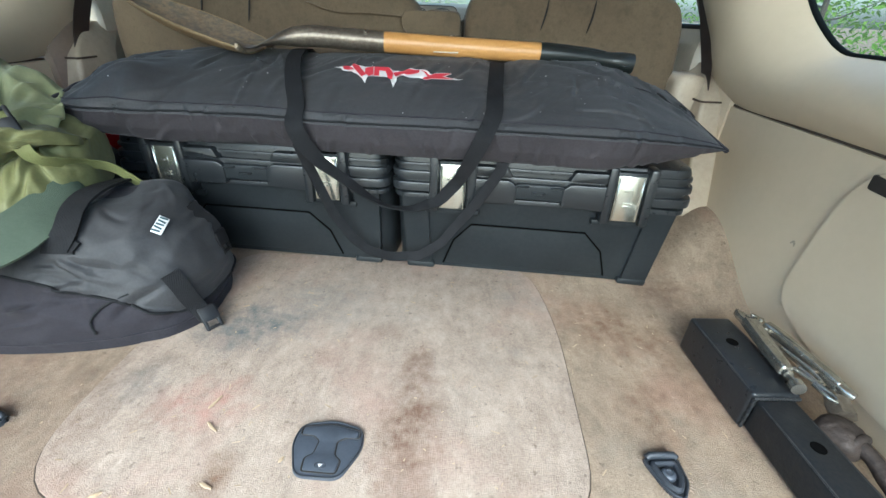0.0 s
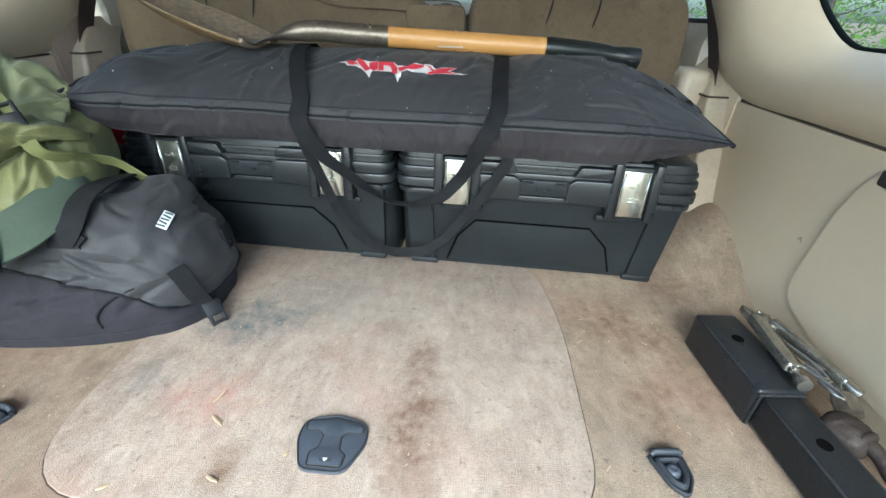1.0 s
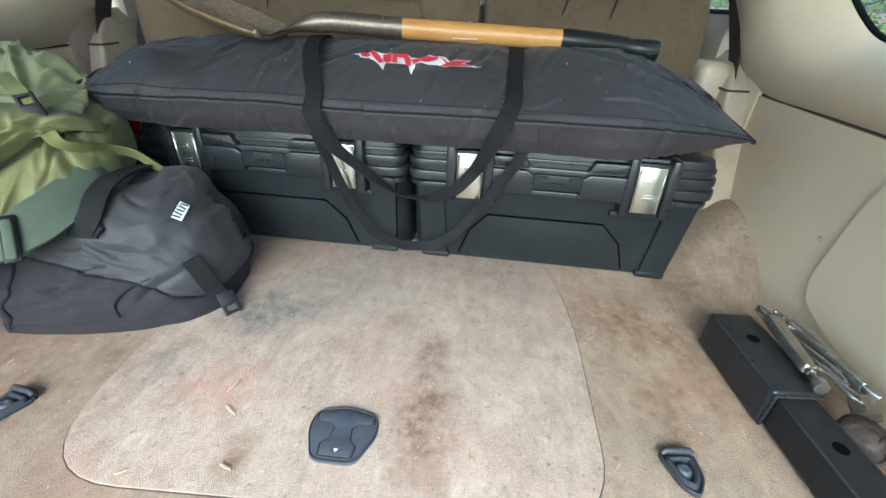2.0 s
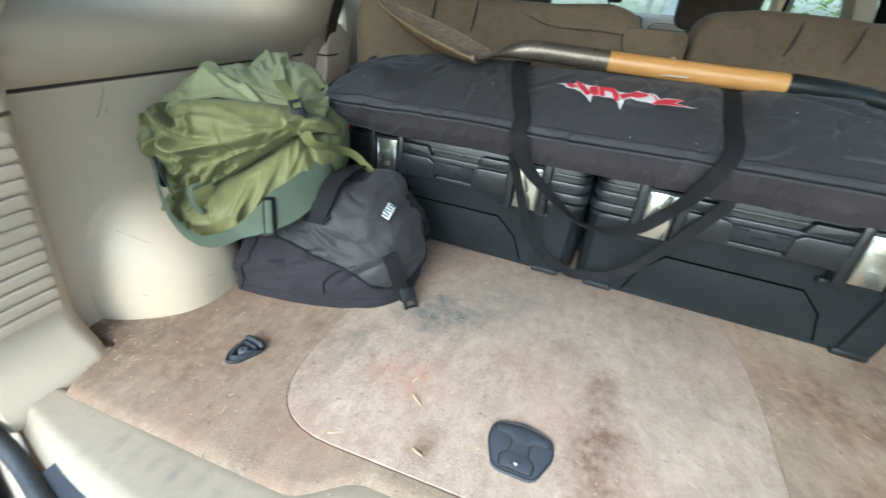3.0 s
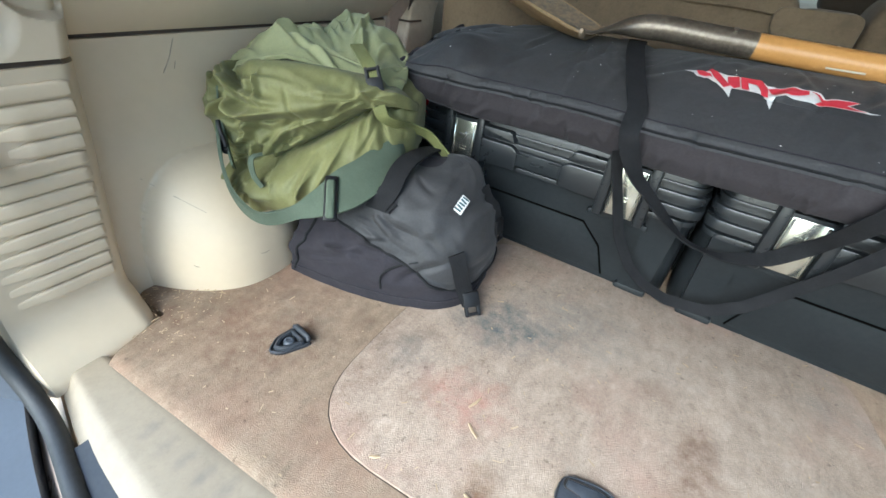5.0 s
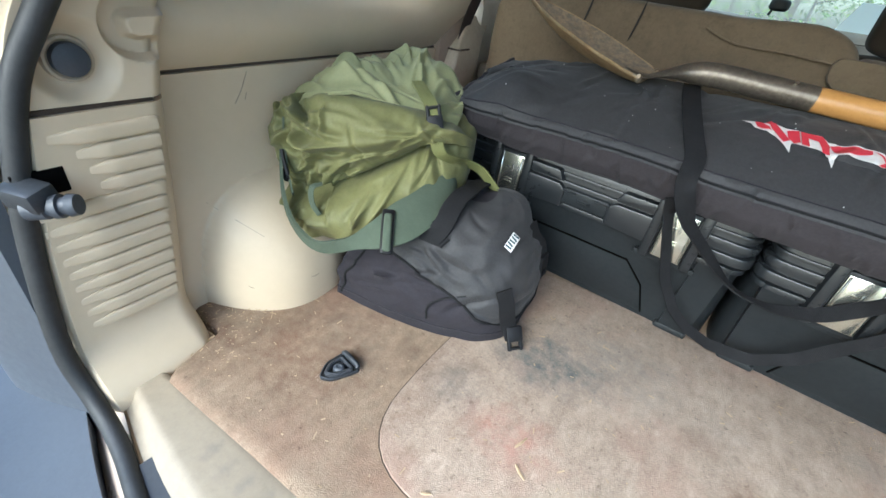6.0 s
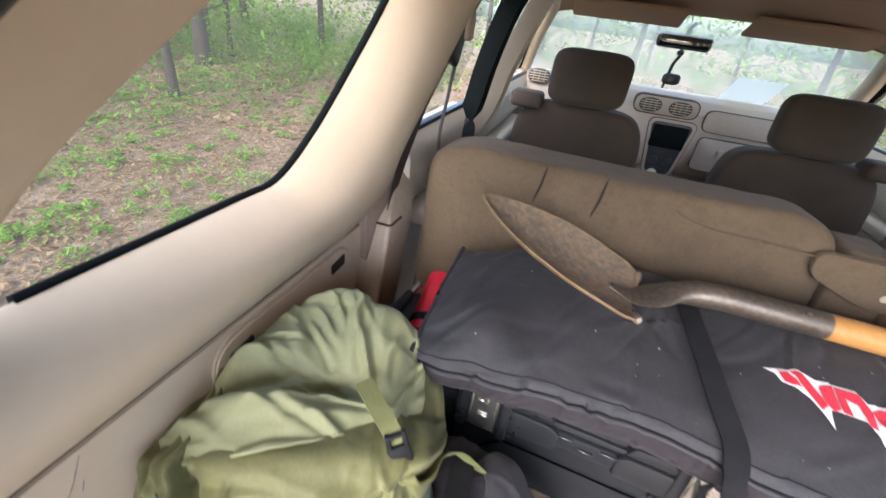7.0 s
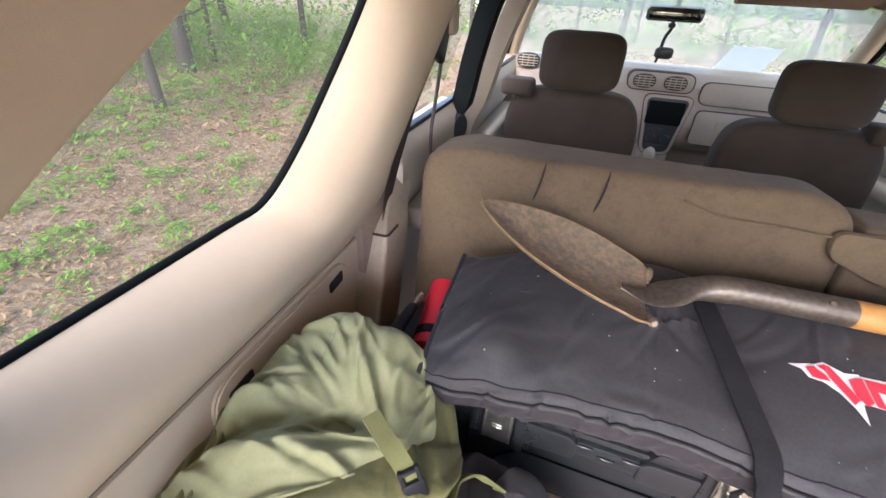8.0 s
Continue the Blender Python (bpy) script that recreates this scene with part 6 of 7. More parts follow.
def pack(u, v):
    """The filled body: rolls run along u, the section along v; both ends are drawn together."""
    s = u
    sec = pack_section(s)
    i = v * len(sec)
    k = int(i) % len(sec)
    w = i - int(i)
    p0, p1, p2, p3 = (sec[(k + j - 1) % len(sec)] for j in range(4))
    d, z = (0.5 * (2 * b + (c - a) * w + (2 * a - 5 * b + 4 * c - e) * w * w + (3 * b - a - 3 * c + e) * w ** 3) for a, b, c, e in zip(p0, p1, p2, p3))
    e = min(1.0, max(0.0, 1 - abs(2 * s - 1) ** 7.0)) ** 0.45
    zc = 0.235 + 0.03 * s
    d, z = 0.085 + (d - 0.085) * (0.30 + 0.70 * e), zc + (z - zc) * (0.60 + 0.40 * e)
    q = G0 + GA * (s * G_LEN) + GB_ * d
    q.z = z
    out = (GB_ * (d - 0.08) + Vector((0, 0, z - zc)))
    out = out.normalized() if out.length > 1e-5 else Vector((0, 0, 1))
    crease = 0.205 + 0.110 * smooth((s - 0.25) / 0.75)
    dz = z - crease
    # long folds drawn towards the buckle, bunched cloth at the left, short gathers along the crease
    bx, bz = (s - 0.80) * G_LEN, z - 0.33
    ang, dist = math.atan2(bz, bx), math.hypot(bx, bz)
    f = 0.007 * noise.noise(Vector((ang * 2.6, dist * 5.0, 4.0))) * smooth(dist / 0.06) + 0.004 * crumple(Vector((ang * 1.6 + 2, dist * 5.0, 9.0)), 0.3) * smooth(dist / 0.07)
    left = smooth((0.46 - s) / 0.25)
    f += left * (0.009 * crumple(Vector((s * 3 + z * 8, z * 11 - s * 4, 2.0)), 0.5) + 0.002 * noise.noise(Vector((s * 30, z * 40, 5.0))))
    f += 0.0045 * noise.noise(Vector((s * 30 + z * 22, z * 10, 7.0))) * math.exp(-(dz / 0.03) ** 2) + 0.0025 * crumple(Vector((s * 4 - z * 5, z * 13 + s * 3, 1.0)), 0.4)
    f -= 0.005 * math.exp(-((s - 0.52 - (z - 0.30) * -1.4) / 0.010) ** 2) * smooth((z - 0.25) / 0.03) * smooth((0.34 - z) / 0.02)
    f += drawn(s * G_LEN, z, PACK_FOLDS) * smooth((s + 0.02) / 0.14)
    f -= 0.004
    if d > 0.15:
        f *= 0.3
    return q + out * f


part("pack_body", cap_ends(grid(180, 400, lambda u, v: pack(0.004 + 0.992 * u, v), closed_v=True)), M_OLIVE, gp_, "creased olive body with two packed rolls", 80)

LID_ROWS = [
    [(-0.79, 0.482, 0.284), (-0.735, 0.464, 0.326), (-0.674, 0.466, 0.372), (-0.620, 0.490, 0.384), (-0.570, 0.536, 0.372), (-0.526, 0.586, 0.346), (-0.498, 0.628, 0.318)],
    [(-0.784, 0.496, 0.296), (-0.733, 0.488, 0.345), (-0.678, 0.500, 0.388), (-0.622, 0.524, 0.397), (-0.572, 0.562, 0.381), (-0.52, 0.6, 0.357), (-0.494, 0.642, 0.332)],
    [(-0.77, 0.506, 0.3), (-0.725, 0.508, 0.354), (-0.678, 0.522, 0.395), (-0.632, 0.542, 0.402), (-0.578, 0.578, 0.376), (-0.524, 0.612, 0.364), (-0.496, 0.656, 0.342)],
    [(-0.763, 0.522, 0.288), (-0.725, 0.536, 0.342), (-0.692, 0.556, 0.362), (-0.652, 0.576, 0.37), (-0.592, 0.598, 0.358), (-0.532, 0.626, 0.366), (-0.502, 0.67, 0.346)],
    [(-0.754, 0.538, 0.306), (-0.726, 0.556, 0.366), (-0.702, 0.58, 0.4), (-0.668, 0.6, 0.405), (-0.602, 0.614, 0.372), (-0.54, 0.642, 0.372), (-0.508, 0.684, 0.35)],
    [(-0.756, 0.572, 0.306), (-0.73, 0.604, 0.366), (-0.71, 0.632, 0.392), (-0.674, 0.652, 0.398), (-0.612, 0.66, 0.398), (-0.565, 0.682, 0.392), (-0.522, 0.702, 0.352)],
    [(-0.754, 0.61, 0.3), (-0.73, 0.652, 0.356), (-0.714, 0.69, 0.388), (-0.676, 0.716, 0.408), (-0.618, 0.722, 0.412), (-0.578, 0.732, 0.4), (-0.542, 0.742, 0.362)],
    [(-0.75, 0.66, 0.25), (-0.728, 0.712, 0.3), (-0.708, 0.752, 0.33), (-0.668, 0.772, 0.345), (-0.606, 0.772, 0.345), (-0.575, 0.772, 0.335), (-0.54, 0.768, 0.3)]]
LN = 150


def catmull(pts, t):
    """A smooth curve through pts, t from 0 to 1, even from point to point."""
    i = t * (len(pts) - 1)
    k = min(len(pts) - 2, int(i))
    w = i - k
    b, c = pts[k], pts[k + 1]
    a, d = pts[k - 1] if k else 2 * b - c, pts[k + 2] if k + 2 < len(pts) else 2 * c - b
    return 0.5 * ((2 * b) + (c - a) * w + (2 * a - 5 * b + 4 * c - d) * w * w + (3 * b - a - 3 * c + d) * w ** 3)


LID_PTS = [[Vector(p) for p in r] for r in LID_ROWS]
LID_FOLDS = creases(31, 26, (-0.76, -0.52, 0.47, 0.60), (0.03, 0.09), (0.003, 0.008), (0.003, 0.007), (0.45, 0.3)) + creases(32, 24, (-0.70, -0.51, 0.58, 0.74), (0.03, 0.09), (0.003, 0.006), (0.004, 0.009), None, (-0.53, 0.60))
CINCH = Vector((-0.522, 0.606, 0.362))


def lid_at(u, v):
    p = catmull([catmull(r, u) for r in LID_PTS], v)
    r = p - CINCH
    ang, dist = math.atan2(r.y, r.x), math.hypot(r.x, r.y)
    f = 0.0
    for a, w, h in ((3.05, 0.10, 0.010), (2.75, 0.09, 0.008), (2.42, 0.10, 0.011), (2.10, 0.08, 0.010), (1.80, 0.10, 0.013), (1.45, 0.09, 0.010), (1.05, 0.12, 0.012), (3.40 - 6.283, 0.09, 0.006)):
        f += h * math.exp(-((ang - a - 0.6 * dist) / (1.35 * w)) ** 2)
    f *= 0.42 * smooth((dist - 0.015) / 0.07) * math.exp(-(dist / 0.15) ** 2)
    f += 0.005 * crumple(Vector((p.x * 5 + p.y * 4, p.y * 8 - p.x * 3, 1.0)), 0.7) + 0.004 * (0.4 - abs(noise.noise(Vector((p.x * 9 - p.y * 12, p.y * 7, 5.0))))) + 0.0016 * noise.noise(p * 42) + drawn(p.x, p.y, LID_FOLDS)
    f -= 0.008 * math.exp(-((p.x + 0.590 + 0.35 * (p.y - 0.69)) / 0.010) ** 2) * smooth((p.y - 0.63) / 0.05)
    f += 0.012 * math.exp(-(((p.x + 0.640) / 0.030) ** 2 + ((p.y - 0.715) / 0.035) ** 2)) + 0.010 * math.exp(-(((p.x + 0.585) / 0.014) ** 2 + ((p.y - 0.668) / 0.03) ** 2))
    f -= 0.013 + 0.020 * math.exp(-((u - 0.35) / 0.22) ** 2) * (1 - smooth(v / 0.30))
    return p + Vector((0.15, -0.25, 1)) * f


part("lid", shell(LN, LN, lid_at, (0, 0, -0.004)), M_SAGE, gp_, "faded sage-green lid flap drawn into folds", 85)
part("lid_hem", tube([lid_at(i / 149, 0.0) for i in range(150)], 0.0022, 6), M_SAGE, gp_)
part("lid_seam", tube([lid_at(0.56 + 0.02 * math.sin(i / 9), 0.64 + 0.24 * i / 19) for i in range(20)], 0.0010, 6), M_SAGE, gp_)
cs = spline([(-0.560, 0.606, 0.384), (-0.534, 0.588, 0.376), (-0.508, 0.574, 0.362), (-0.490, 0.566, 0.330), (-0.476, 0.566, 0.296), (-0.462, 0.592, 0.280), (-0.460, 0.630, 0.266), (-0.440, 0.655, 0.252), (-0.415, 0.662, 0.230), (-0.393, 0.665, 0.210)], 44)
part("strap", ribbon(cs, [Vector((0.35, 0.92, 0.1)).lerp(Vector((0.84, 0.50, 0.05)), smooth(i / 10)).lerp(Vector((0.55, -0.35, 0.75)), smooth((i - 16) / 8)) for i in range(44)], 0.021, 0.003), M_YWEB, gp_, "yellow-green webbing strap with a loose end")
buckle(gp_, (-0.492, 0.567, 0.338), facing((-0.34, 0.12, 0.85), (0.5, -0.75, 0.40)), 0.026, 0.050)
ws_ = spline([(-0.700, 0.432, 0.262), (-0.674, 0.408, 0.215), (-0.642, 0.392, 0.180), (-0.602, 0.384, 0.160), (-0.564, 0.386, 0.156), (-0.525, 0.408, 0.170), (-0.482, 0.446, 0.196), (-0.466, 0.490, 0.212), (-0.456, 0.545, 0.224), (-0.456, 0.595, 0.230), (-0.478, 0.635, 0.230), (-0.510, 0.655, 0.228)], 60)
PAD = Vector((-0.46, 0.62, 0.62))
part("shoulder_strap", ribbon(ws_, [Vector((0.45, -0.30, 0.75)).lerp(Vector((0.10, -0.20, 0.95)), smooth((i - 8) / 12)).lerp(PAD, smooth((i - 22) / 10)) for i in range(60)], [0.023 + 0.041 * smooth((i - 26) / 9) - 0.02 * smooth((i - 52) / 8) + 0.0015 * math.sin(i * 0.9) for i in range(60)], 0.005), M_GWEB, gp_, "wide grey-green shoulder strap")
lie = facing(PAD, (0.5, -0.55, 0.6))
part("slider", rbox(0.020, 0.074, 0.007, 0.003, 2, (-0.477, 0.440, 0.199), lie), M_BUCKLE, gp_, "black strap slider")
part("strap_loop", rbox(0.013, 0.062, 0.010, 0.004, 3, (-0.475, 0.437, 0.200), lie), M_GWEB, gp_, "folded webbing over the slider")
ls = spline([(-0.712, 0.452, 0.312), (-0.706, 0.444, 0.285), (-0.694, 0.436, 0.255), (-0.680, 0.428, 0.225), (-0.664, 0.420, 0.200)], 18)
part("side_strap", ribbon(ls, [(0.75, -0.6, 0.2)] * 18, 0.026, 0.003), M_GWEB, gp_)
part("clip", tube(spline([(-0.692, 0.428, 0.268), (-0.682, 0.422, 0.252), (-0.670, 0.418, 0.232), (-0.678, 0.420, 0.222), (-0.690, 0.424, 0.236)], 14), 0.0035, 8), M_BUCKLE, gp_, "black snap clip")
for pts in ([(-0.612, 0.438, 0.232), (-0.622, 0.424, 0.226), (-0.618, 0.420, 0.200), (-0.606, 0.424, 0.182)],):
    part("cinch_tape", ribbon(spline(pts, 12), [(0.8, 0.3, 0.1)] * 12, 0.009, 0.002), M_GWEB, gp_, "grey-green cinch tape")

# ---- red roll and umbrella behind the rucksack ----
roll = thing("blanket_roll", "red nylon roll with a black band beside the duffel bag", "roll")
part("cloth", tube(spline([(-0.575, 0.858, 0.240), (-0.576, 0.88, 0.246), (-0.579, 0.93, 0.262), (-0.583, 0.995, 0.282)], 24), 0.030, 18), M_REDCLOTH, roll)
part("band", tube([(-0.5757, 0.876, 0.247), (-0.5767, 0.891, 0.2505)], 0.0322, 18), M_WEB, roll, "black elastic band")
umb = thing("umbrella", "folded black umbrella lying against the trim", "umbrella")
part("cloth", tube(spline([(-0.630, 0.72, 0.300), (-0.622, 0.80, 0.303), (-0.614, 0.89, 0.306)], 16), [0.009 + 0.003 * math.sin(i / 15 * 3.1) for i in range(16)], 10), M_WEB, umb)
part("handle", tube([(-0.614, 0.89, 0.306), (-0.610, 0.925, 0.307)], [0.006, 0.007], 10), M_CHROME, umb)
# mostly hidden box, added only so that the red roll rests on something
solo("roll_support", rbox(0.10, 0.26, 0.208, 0.01, 2, (-0.605, 0.90, 0.106)), M_BOX, "dark box added to support the red roll", "box")

# ---- hitch bars, pliers, ball mount ----
hitch = thing("hitch_bar", "black steel hitch extension bar lying on the carpet", "hitch bar")


def bar(name, x0, x1, y0, y1, z0, z1, mt, hole_y, lab):
    b = part(name, rbox(x1 - x0, y1 - y0, z1 - z0, 0.0055, 3, ((x0 + x1) / 2, (y0 + y1) / 2, (z0 + z1) / 2)), mt, hitch, lab)
    hx = (x0 + x1) / 2
    part("pin_hole", tube([(hx, hole_y, z1 - 0.003), (hx, hole_y, z1 + 0.0005)], 0.0088, 24), M_HOLE, b, "dark pin hole")
    for sx in (x0, x1):
        xx = sx + (0.0018 if sx == x0 else -0.0018)
        part("worn_corner", tube([(xx, y0 + 0.01 + (y1 - y0 - 0.02) * k / 8, z1 - 0.0019) for k in range(9)], [0.0004, 0.0013, 0.0016, 0.001, 0.0016, 0.0013, 0.0016, 0.001, 0.0004], 6), M_HITCH_WORN, b)
    return b


bar("receiver_tube", -0.0345, 0.0345, 0.0, 0.166, 0.0, 0.066, M_HITCH, 0.104, "thick black receiver tube")
wl = bmesh.new()
for k in range(26):
    a = k / 25
    p = Vector((-0.031 + 0.062 * a, -0.001, 0.0585))
    bmesh.ops.create_icosphere(wl, subdivisions=1, radius=0.0030 + 0.0006 * math.sin(k * 2.1), matrix=Matrix.Translation(p))
for k in range(20):
    bmesh.ops.create_icosphere(wl, subdivisions=1, radius=0.0032 + 0.0006 * math.sin(k * 1.7), matrix=Matrix.Translation((-0.0300, -0.001, 0.003 + 0.055 * k / 19)))
part("weld", wl, M_HITCH_OLD, hitch, "lumpy black weld bead")
bar("shank", -0.0275, 0.0275, -0.26, 0.0, 0.003, 0.057, M_HITCH_OLD, -0.074, "chipped black square shank")
hitch.matrix_basis = Matrix.Translation((0.609, 0.393, 0.001)) @ Matrix.Rotation(radians(2.5), 4, "Z")

pl = thing("locking_pliers", "nickel-plated locking pliers lying beside the hitch bar", "pliers")
MB = Matrix.Translation((0.662, 0.472, 0.0685)) @ Euler((0, radians(7), 0)).to_matrix().to_4x4()


def plate(outline, z0, z1, bev=0.0015):
    return prism(outline, z0, z1, bev, None, MB)


def bar_outline(pts, widths):
    """Outline of a flat bar that follows pts with the given widths."""
    c = [Vector(p) for p in pts]
    a, b = [], []
    for i, p in enumerate(c):
        d = (c[min(i + 1, len(c) - 1)] - c[max(i - 1, 0)]).normalized()
        n = Vector((-d.y, d.x)) * widths[i] / 2
        a.append(tuple(p + n))
        b.append(tuple(p - n))
    return rounded(a + b[::-1], 0.004, 3)


def in_mb(pts):
    return [MB @ Vector(p) for p in pts]


part("upper_jaw", plate(rounded([(-0.018, 0.096), (-0.022, 0.082), (-0.021, 0.062), (-0.012, 0.046), (0.000, 0.050), (-0.002, 0.066), (-0.009, 0.078), (-0.006, 0.084), (-0.009, 0.090), (-0.012, 0.086)], 0.002), 0.001, 0.012, 0.002), M_CHROME, pl)
part("lower_jaw", plate(rounded([(0.006, 0.090), (0.012, 0.088), (0.017, 0.076), (0.018, 0.058), (0.006, 0.046), (-0.002, 0.056), (0.001, 0.068), (0.008, 0.076), (0.007, 0.082), (0.003, 0.084)], 0.002), 0.002, 0.011, 0.002), M_CHROME, pl)
part("fixed_handle", plate(bar_outline([(-0.010, 0.068), (-0.015, 0.038), (-0.021, 0.002), (-0.026, -0.034), (-0.028, -0.048)], [0.024, 0.023, 0.021, 0.019, 0.016]), 0.001, 0.016, 0.005), M_CHROME, pl)
part("moving_handle", plate(bar_outline([(0.010, 0.060), (0.020, 0.036), (0.026, 0.0), (0.032, -0.038), (0.036, -0.068)], [0.017, 0.018, 0.018, 0.017, 0.015]), 0.003, 0.018, 0.005), M_CHROME, pl)
part("handle_end", tube(in_mb([(0.036, -0.066, 0.010), (0.038, -0.076, 0.010), (0.042, -0.084, 0.010)]), [0.0080, 0.0074, 0.0055], 12), M_CHROME, pl)
part("adjusting_screw", tube(in_mb([(-0.0275, -0.044, 0.007), (-0.029, -0.054, 0.007), (-0.0292, -0.055, 0.007), (-0.031, -0.068, 0.007), (-0.0312, -0.069, 0.007), (-0.033, -0.080, 0.007)]), [0.0062, 0.0062, 0.0040, 0.0040, 0.0095, 0.0095], 18), M_CHROME, pl, "knurled adjusting screw")
for a, b in (((0.000, 0.004), (0.006, -0.068)), ((-0.014, -0.040), (0.002, -0.100))):
    bow = [(a[0], a[1], 0.010), ((a[0] + b[0]) / 2 + 0.003, (a[1] + b[1]) / 2, 0.013), (b[0] + 0.002, b[1] + 0.010, 0.013), (b[0] - 0.001, b[1], 0.012), (b[0] - 0.008, b[1] + 0.012, 0.012), (b[0] - 0.010, b[1] + 0.030, 0.011)]
    part("release_lever", tube(spline(in_mb(bow), 22), 0.0026, 8), M_CHROME, pl)
part("link", plate(bar_outline([(-0.006, 0.042), (0.002, 0.010), (0.010, -0.018), (0.022, -0.040)], [0.008, 0.007, 0.008, 0.007]), 0.004, 0.010, 0.0015), M_STEEL, pl)
part("spring", tube([MB @ Vector((-0.006 + 0.014 * k / 59 + 0.0030 * math.cos(k * 1.05), 0.030 - 0.044 * k / 59, 0.007 + 0.0030 * math.sin(k * 1.05))) for k in range(60)], 0.0008, 5), M_STEEL, pl, "dark coil spring")
for px, py in ((-0.011, 0.074), (0.010, 0.070), (0.009, 0.054), (-0.008, 0.056)):
    part("rivet", tube(in_mb([(px, py, 0.008), (px, py, 0.0145)]), [0.0040, 0.0032], 14), M_CHROME, pl)

ball = thing("hitch_pin", "rusty bent hitch pin with a clamp against the trim", "hitch pin")
part("rod", tube(spline([(0.676, 0.345, 0.046), (0.682, 0.318, 0.046), (0.684, 0.285, 0.036), (0.680, 0.240, 0.024), (0.672, 0.18, 0.018)], 30), [0.0100 + 0.0008 * math.sin(i * 0.9) for i in range(30)], 14), M_RUSTY, ball, "rusty bent rod")
part("clamp", lump((0.670, 0.350, 0.040), (0.029, 0.027, 0.024), 0.85, 0.85, Euler((0, 0, radians(25))).to_matrix(), 0.004, 40.0, 44, 30), M_RUSTY, ball, "rusty forged clamp")
part("clamp_ring", tube([(0.676 + 0.017 * math.cos(a), 0.334 + 0.006 * math.cos(a), 0.044 + 0.015 * math.sin(a)) for a in (2 * math.pi * k / 24 for k in range(25))], 0.0055, 10), M_RUSTY, ball)
part("nut", tube([(0.694, 0.398, 0.058), (0.688, 0.372, 0.052)], [0.0150, 0.0160], 6), M_STEEL, ball, "steel hexagon nut")
part("bolt", tube([(0.698, 0.414, 0.062), (0.694, 0.396, 0.058)], [0.0095, 0.0095], 12), M_CHROME, ball)

# ---- tie-down rings and latch cover ----
def tie_down(x, y, turn, s):
    t = thing("tie_down_ring", "blue-black plastic tie-down ring set in the carpet", "tie-down ring", "tie-down rings")
    tri = rounded([(-0.030, 0.030), (0.027, 0.034), (0.028, -0.010), (0.010, -0.040), (-0.010, -0.026)], 0.010, 4)

    def shrunk(k, z):
        return [(px * k, py * k - 0.001, z) for px, py in tri + tri[:1]]
    part("base", prism(tri, 0.0, 0.004, 0.002), M_RINGP, t)
    part("lip", tube(shrunk(0.93, 0.0050), 0.0024, 8), M_RINGP, t)
    part("well", prism([(px * 0.84, py * 0.84) for px, py in tri], 0.004, 0.0048), M_BLACKPL, t, "dark recess under the ring")
    part("ring", tube(shrunk(0.62, 0.0065), 0.0050, 8), M_RINGP, t, "triangular lashing ring")
    part("hub", lathe([(0.0115, 0.0045), (0.0105, 0.0095), (0.0085, 0.0115), (0.0050, 0.0120), (0.0046, 0.0108), (0.0, 0.0106)], 20), M_COVER, t, "round fixing screw")
    part("loop", tube([(-0.024, 0.026, 0.0085), (-0.020, 0.028, 0.0115), (0.018, 0.031, 0.0115), (0.022, 0.029, 0.0085)], 0.0054, 12), M_RINGP, t, "hinge bar of the ring")
    fz = bmesh.new()
    for k in range(26):
        px, py = tri[(k * 7) % len(tri)]
        d = Vector((px, py, 0)).normalized()
        tube([(px, py, 0.001), (px + d.x * 0.004, py + d.y * 0.004 + 0.001 * math.sin(k), 0.0035), (px + d.x * 0.009 + 0.002 * math.sin(k * 3), py + d.y * 0.008, 0.0012)], 0.0004, 4, bm=fz)
    tagged(part("frayed_pile", fz, M_LID, t, "frayed carpet pile"), kind="stuff")
    t.matrix_basis = Matrix.Translation((x, y, 0.0)) @ Matrix.Rotation(turn, 4, "Z") @ Matrix.Diagonal((s * 0.84, 0.80, 1, 1))
    return t


tie_down(0.440, 0.307, radians(0), 1)
tie_down(-0.462, 0.318, radians(-8), -1)
cover = thing("latch_handle", "slate-grey plastic latch handle in the floor hatch", "latch handle")
co = rounded([(-0.030, -0.046), (0.028, -0.046), (0.048, 0.005), (0.044, 0.038), (0.0, 0.050), (-0.044, 0.038), (-0.048, 0.005)], 0.014, 5)
cp_ = part("plate", prism(co, 0.0, 0.0042, 0.0015), M_COVER, cover)
tb = [(-0.022, -0.038), (0.022, -0.038), (0.024, -0.018), (0.014, -0.010), (0.012, 0.012), (0.022, 0.020), (0.040, 0.020), (0.040, 0.034), (0.0, 0.042), (-0.040, 0.034), (-0.040, 0.020), (-0.022, 0.020), (-0.012, 0.012), (-0.014, -0.010), (-0.024, -0.018)]
part("gap", tube([(x, y, 0.0042) for x, y in rounded(tb, 0.004, 3) + rounded(tb, 0.004, 3)[:1]], 0.0012, 6), M_SEAM, cp_)
part("paddle", prism(rounded([(x * 0.95, y * 0.97) for x, y in tb], 0.004, 3), 0.003, 0.0056, 0.001), M_COVER, cover)
part("rim", tube([(x * 0.97, y * 0.97, 0.0044) for x, y in co + co[:1]], 0.0011, 6), M_RINGP, cover)
part("arrow_mark", prism([(-0.003, -0.026), (0.003, -0.026), (0.0, -0.031)], 0.0056, 0.0062), M_WHITE, cover, "small white arrow mark")
part("arrow_ring", tube([(0.007 * math.cos(a), -0.028 + 0.0045 * math.sin(a), 0.0057) for a in (2 * math.pi * k / 20 for k in range(21))], 0.0006, 5), M_RINGP, cover)
cover.matrix_basis = Matrix.Translation((0.003, 0.3165, 0.005)) @ Matrix.Rotation(radians(-2), 4, "Z") @ Matrix.Diagonal((0.98, 0.86, 1, 1))

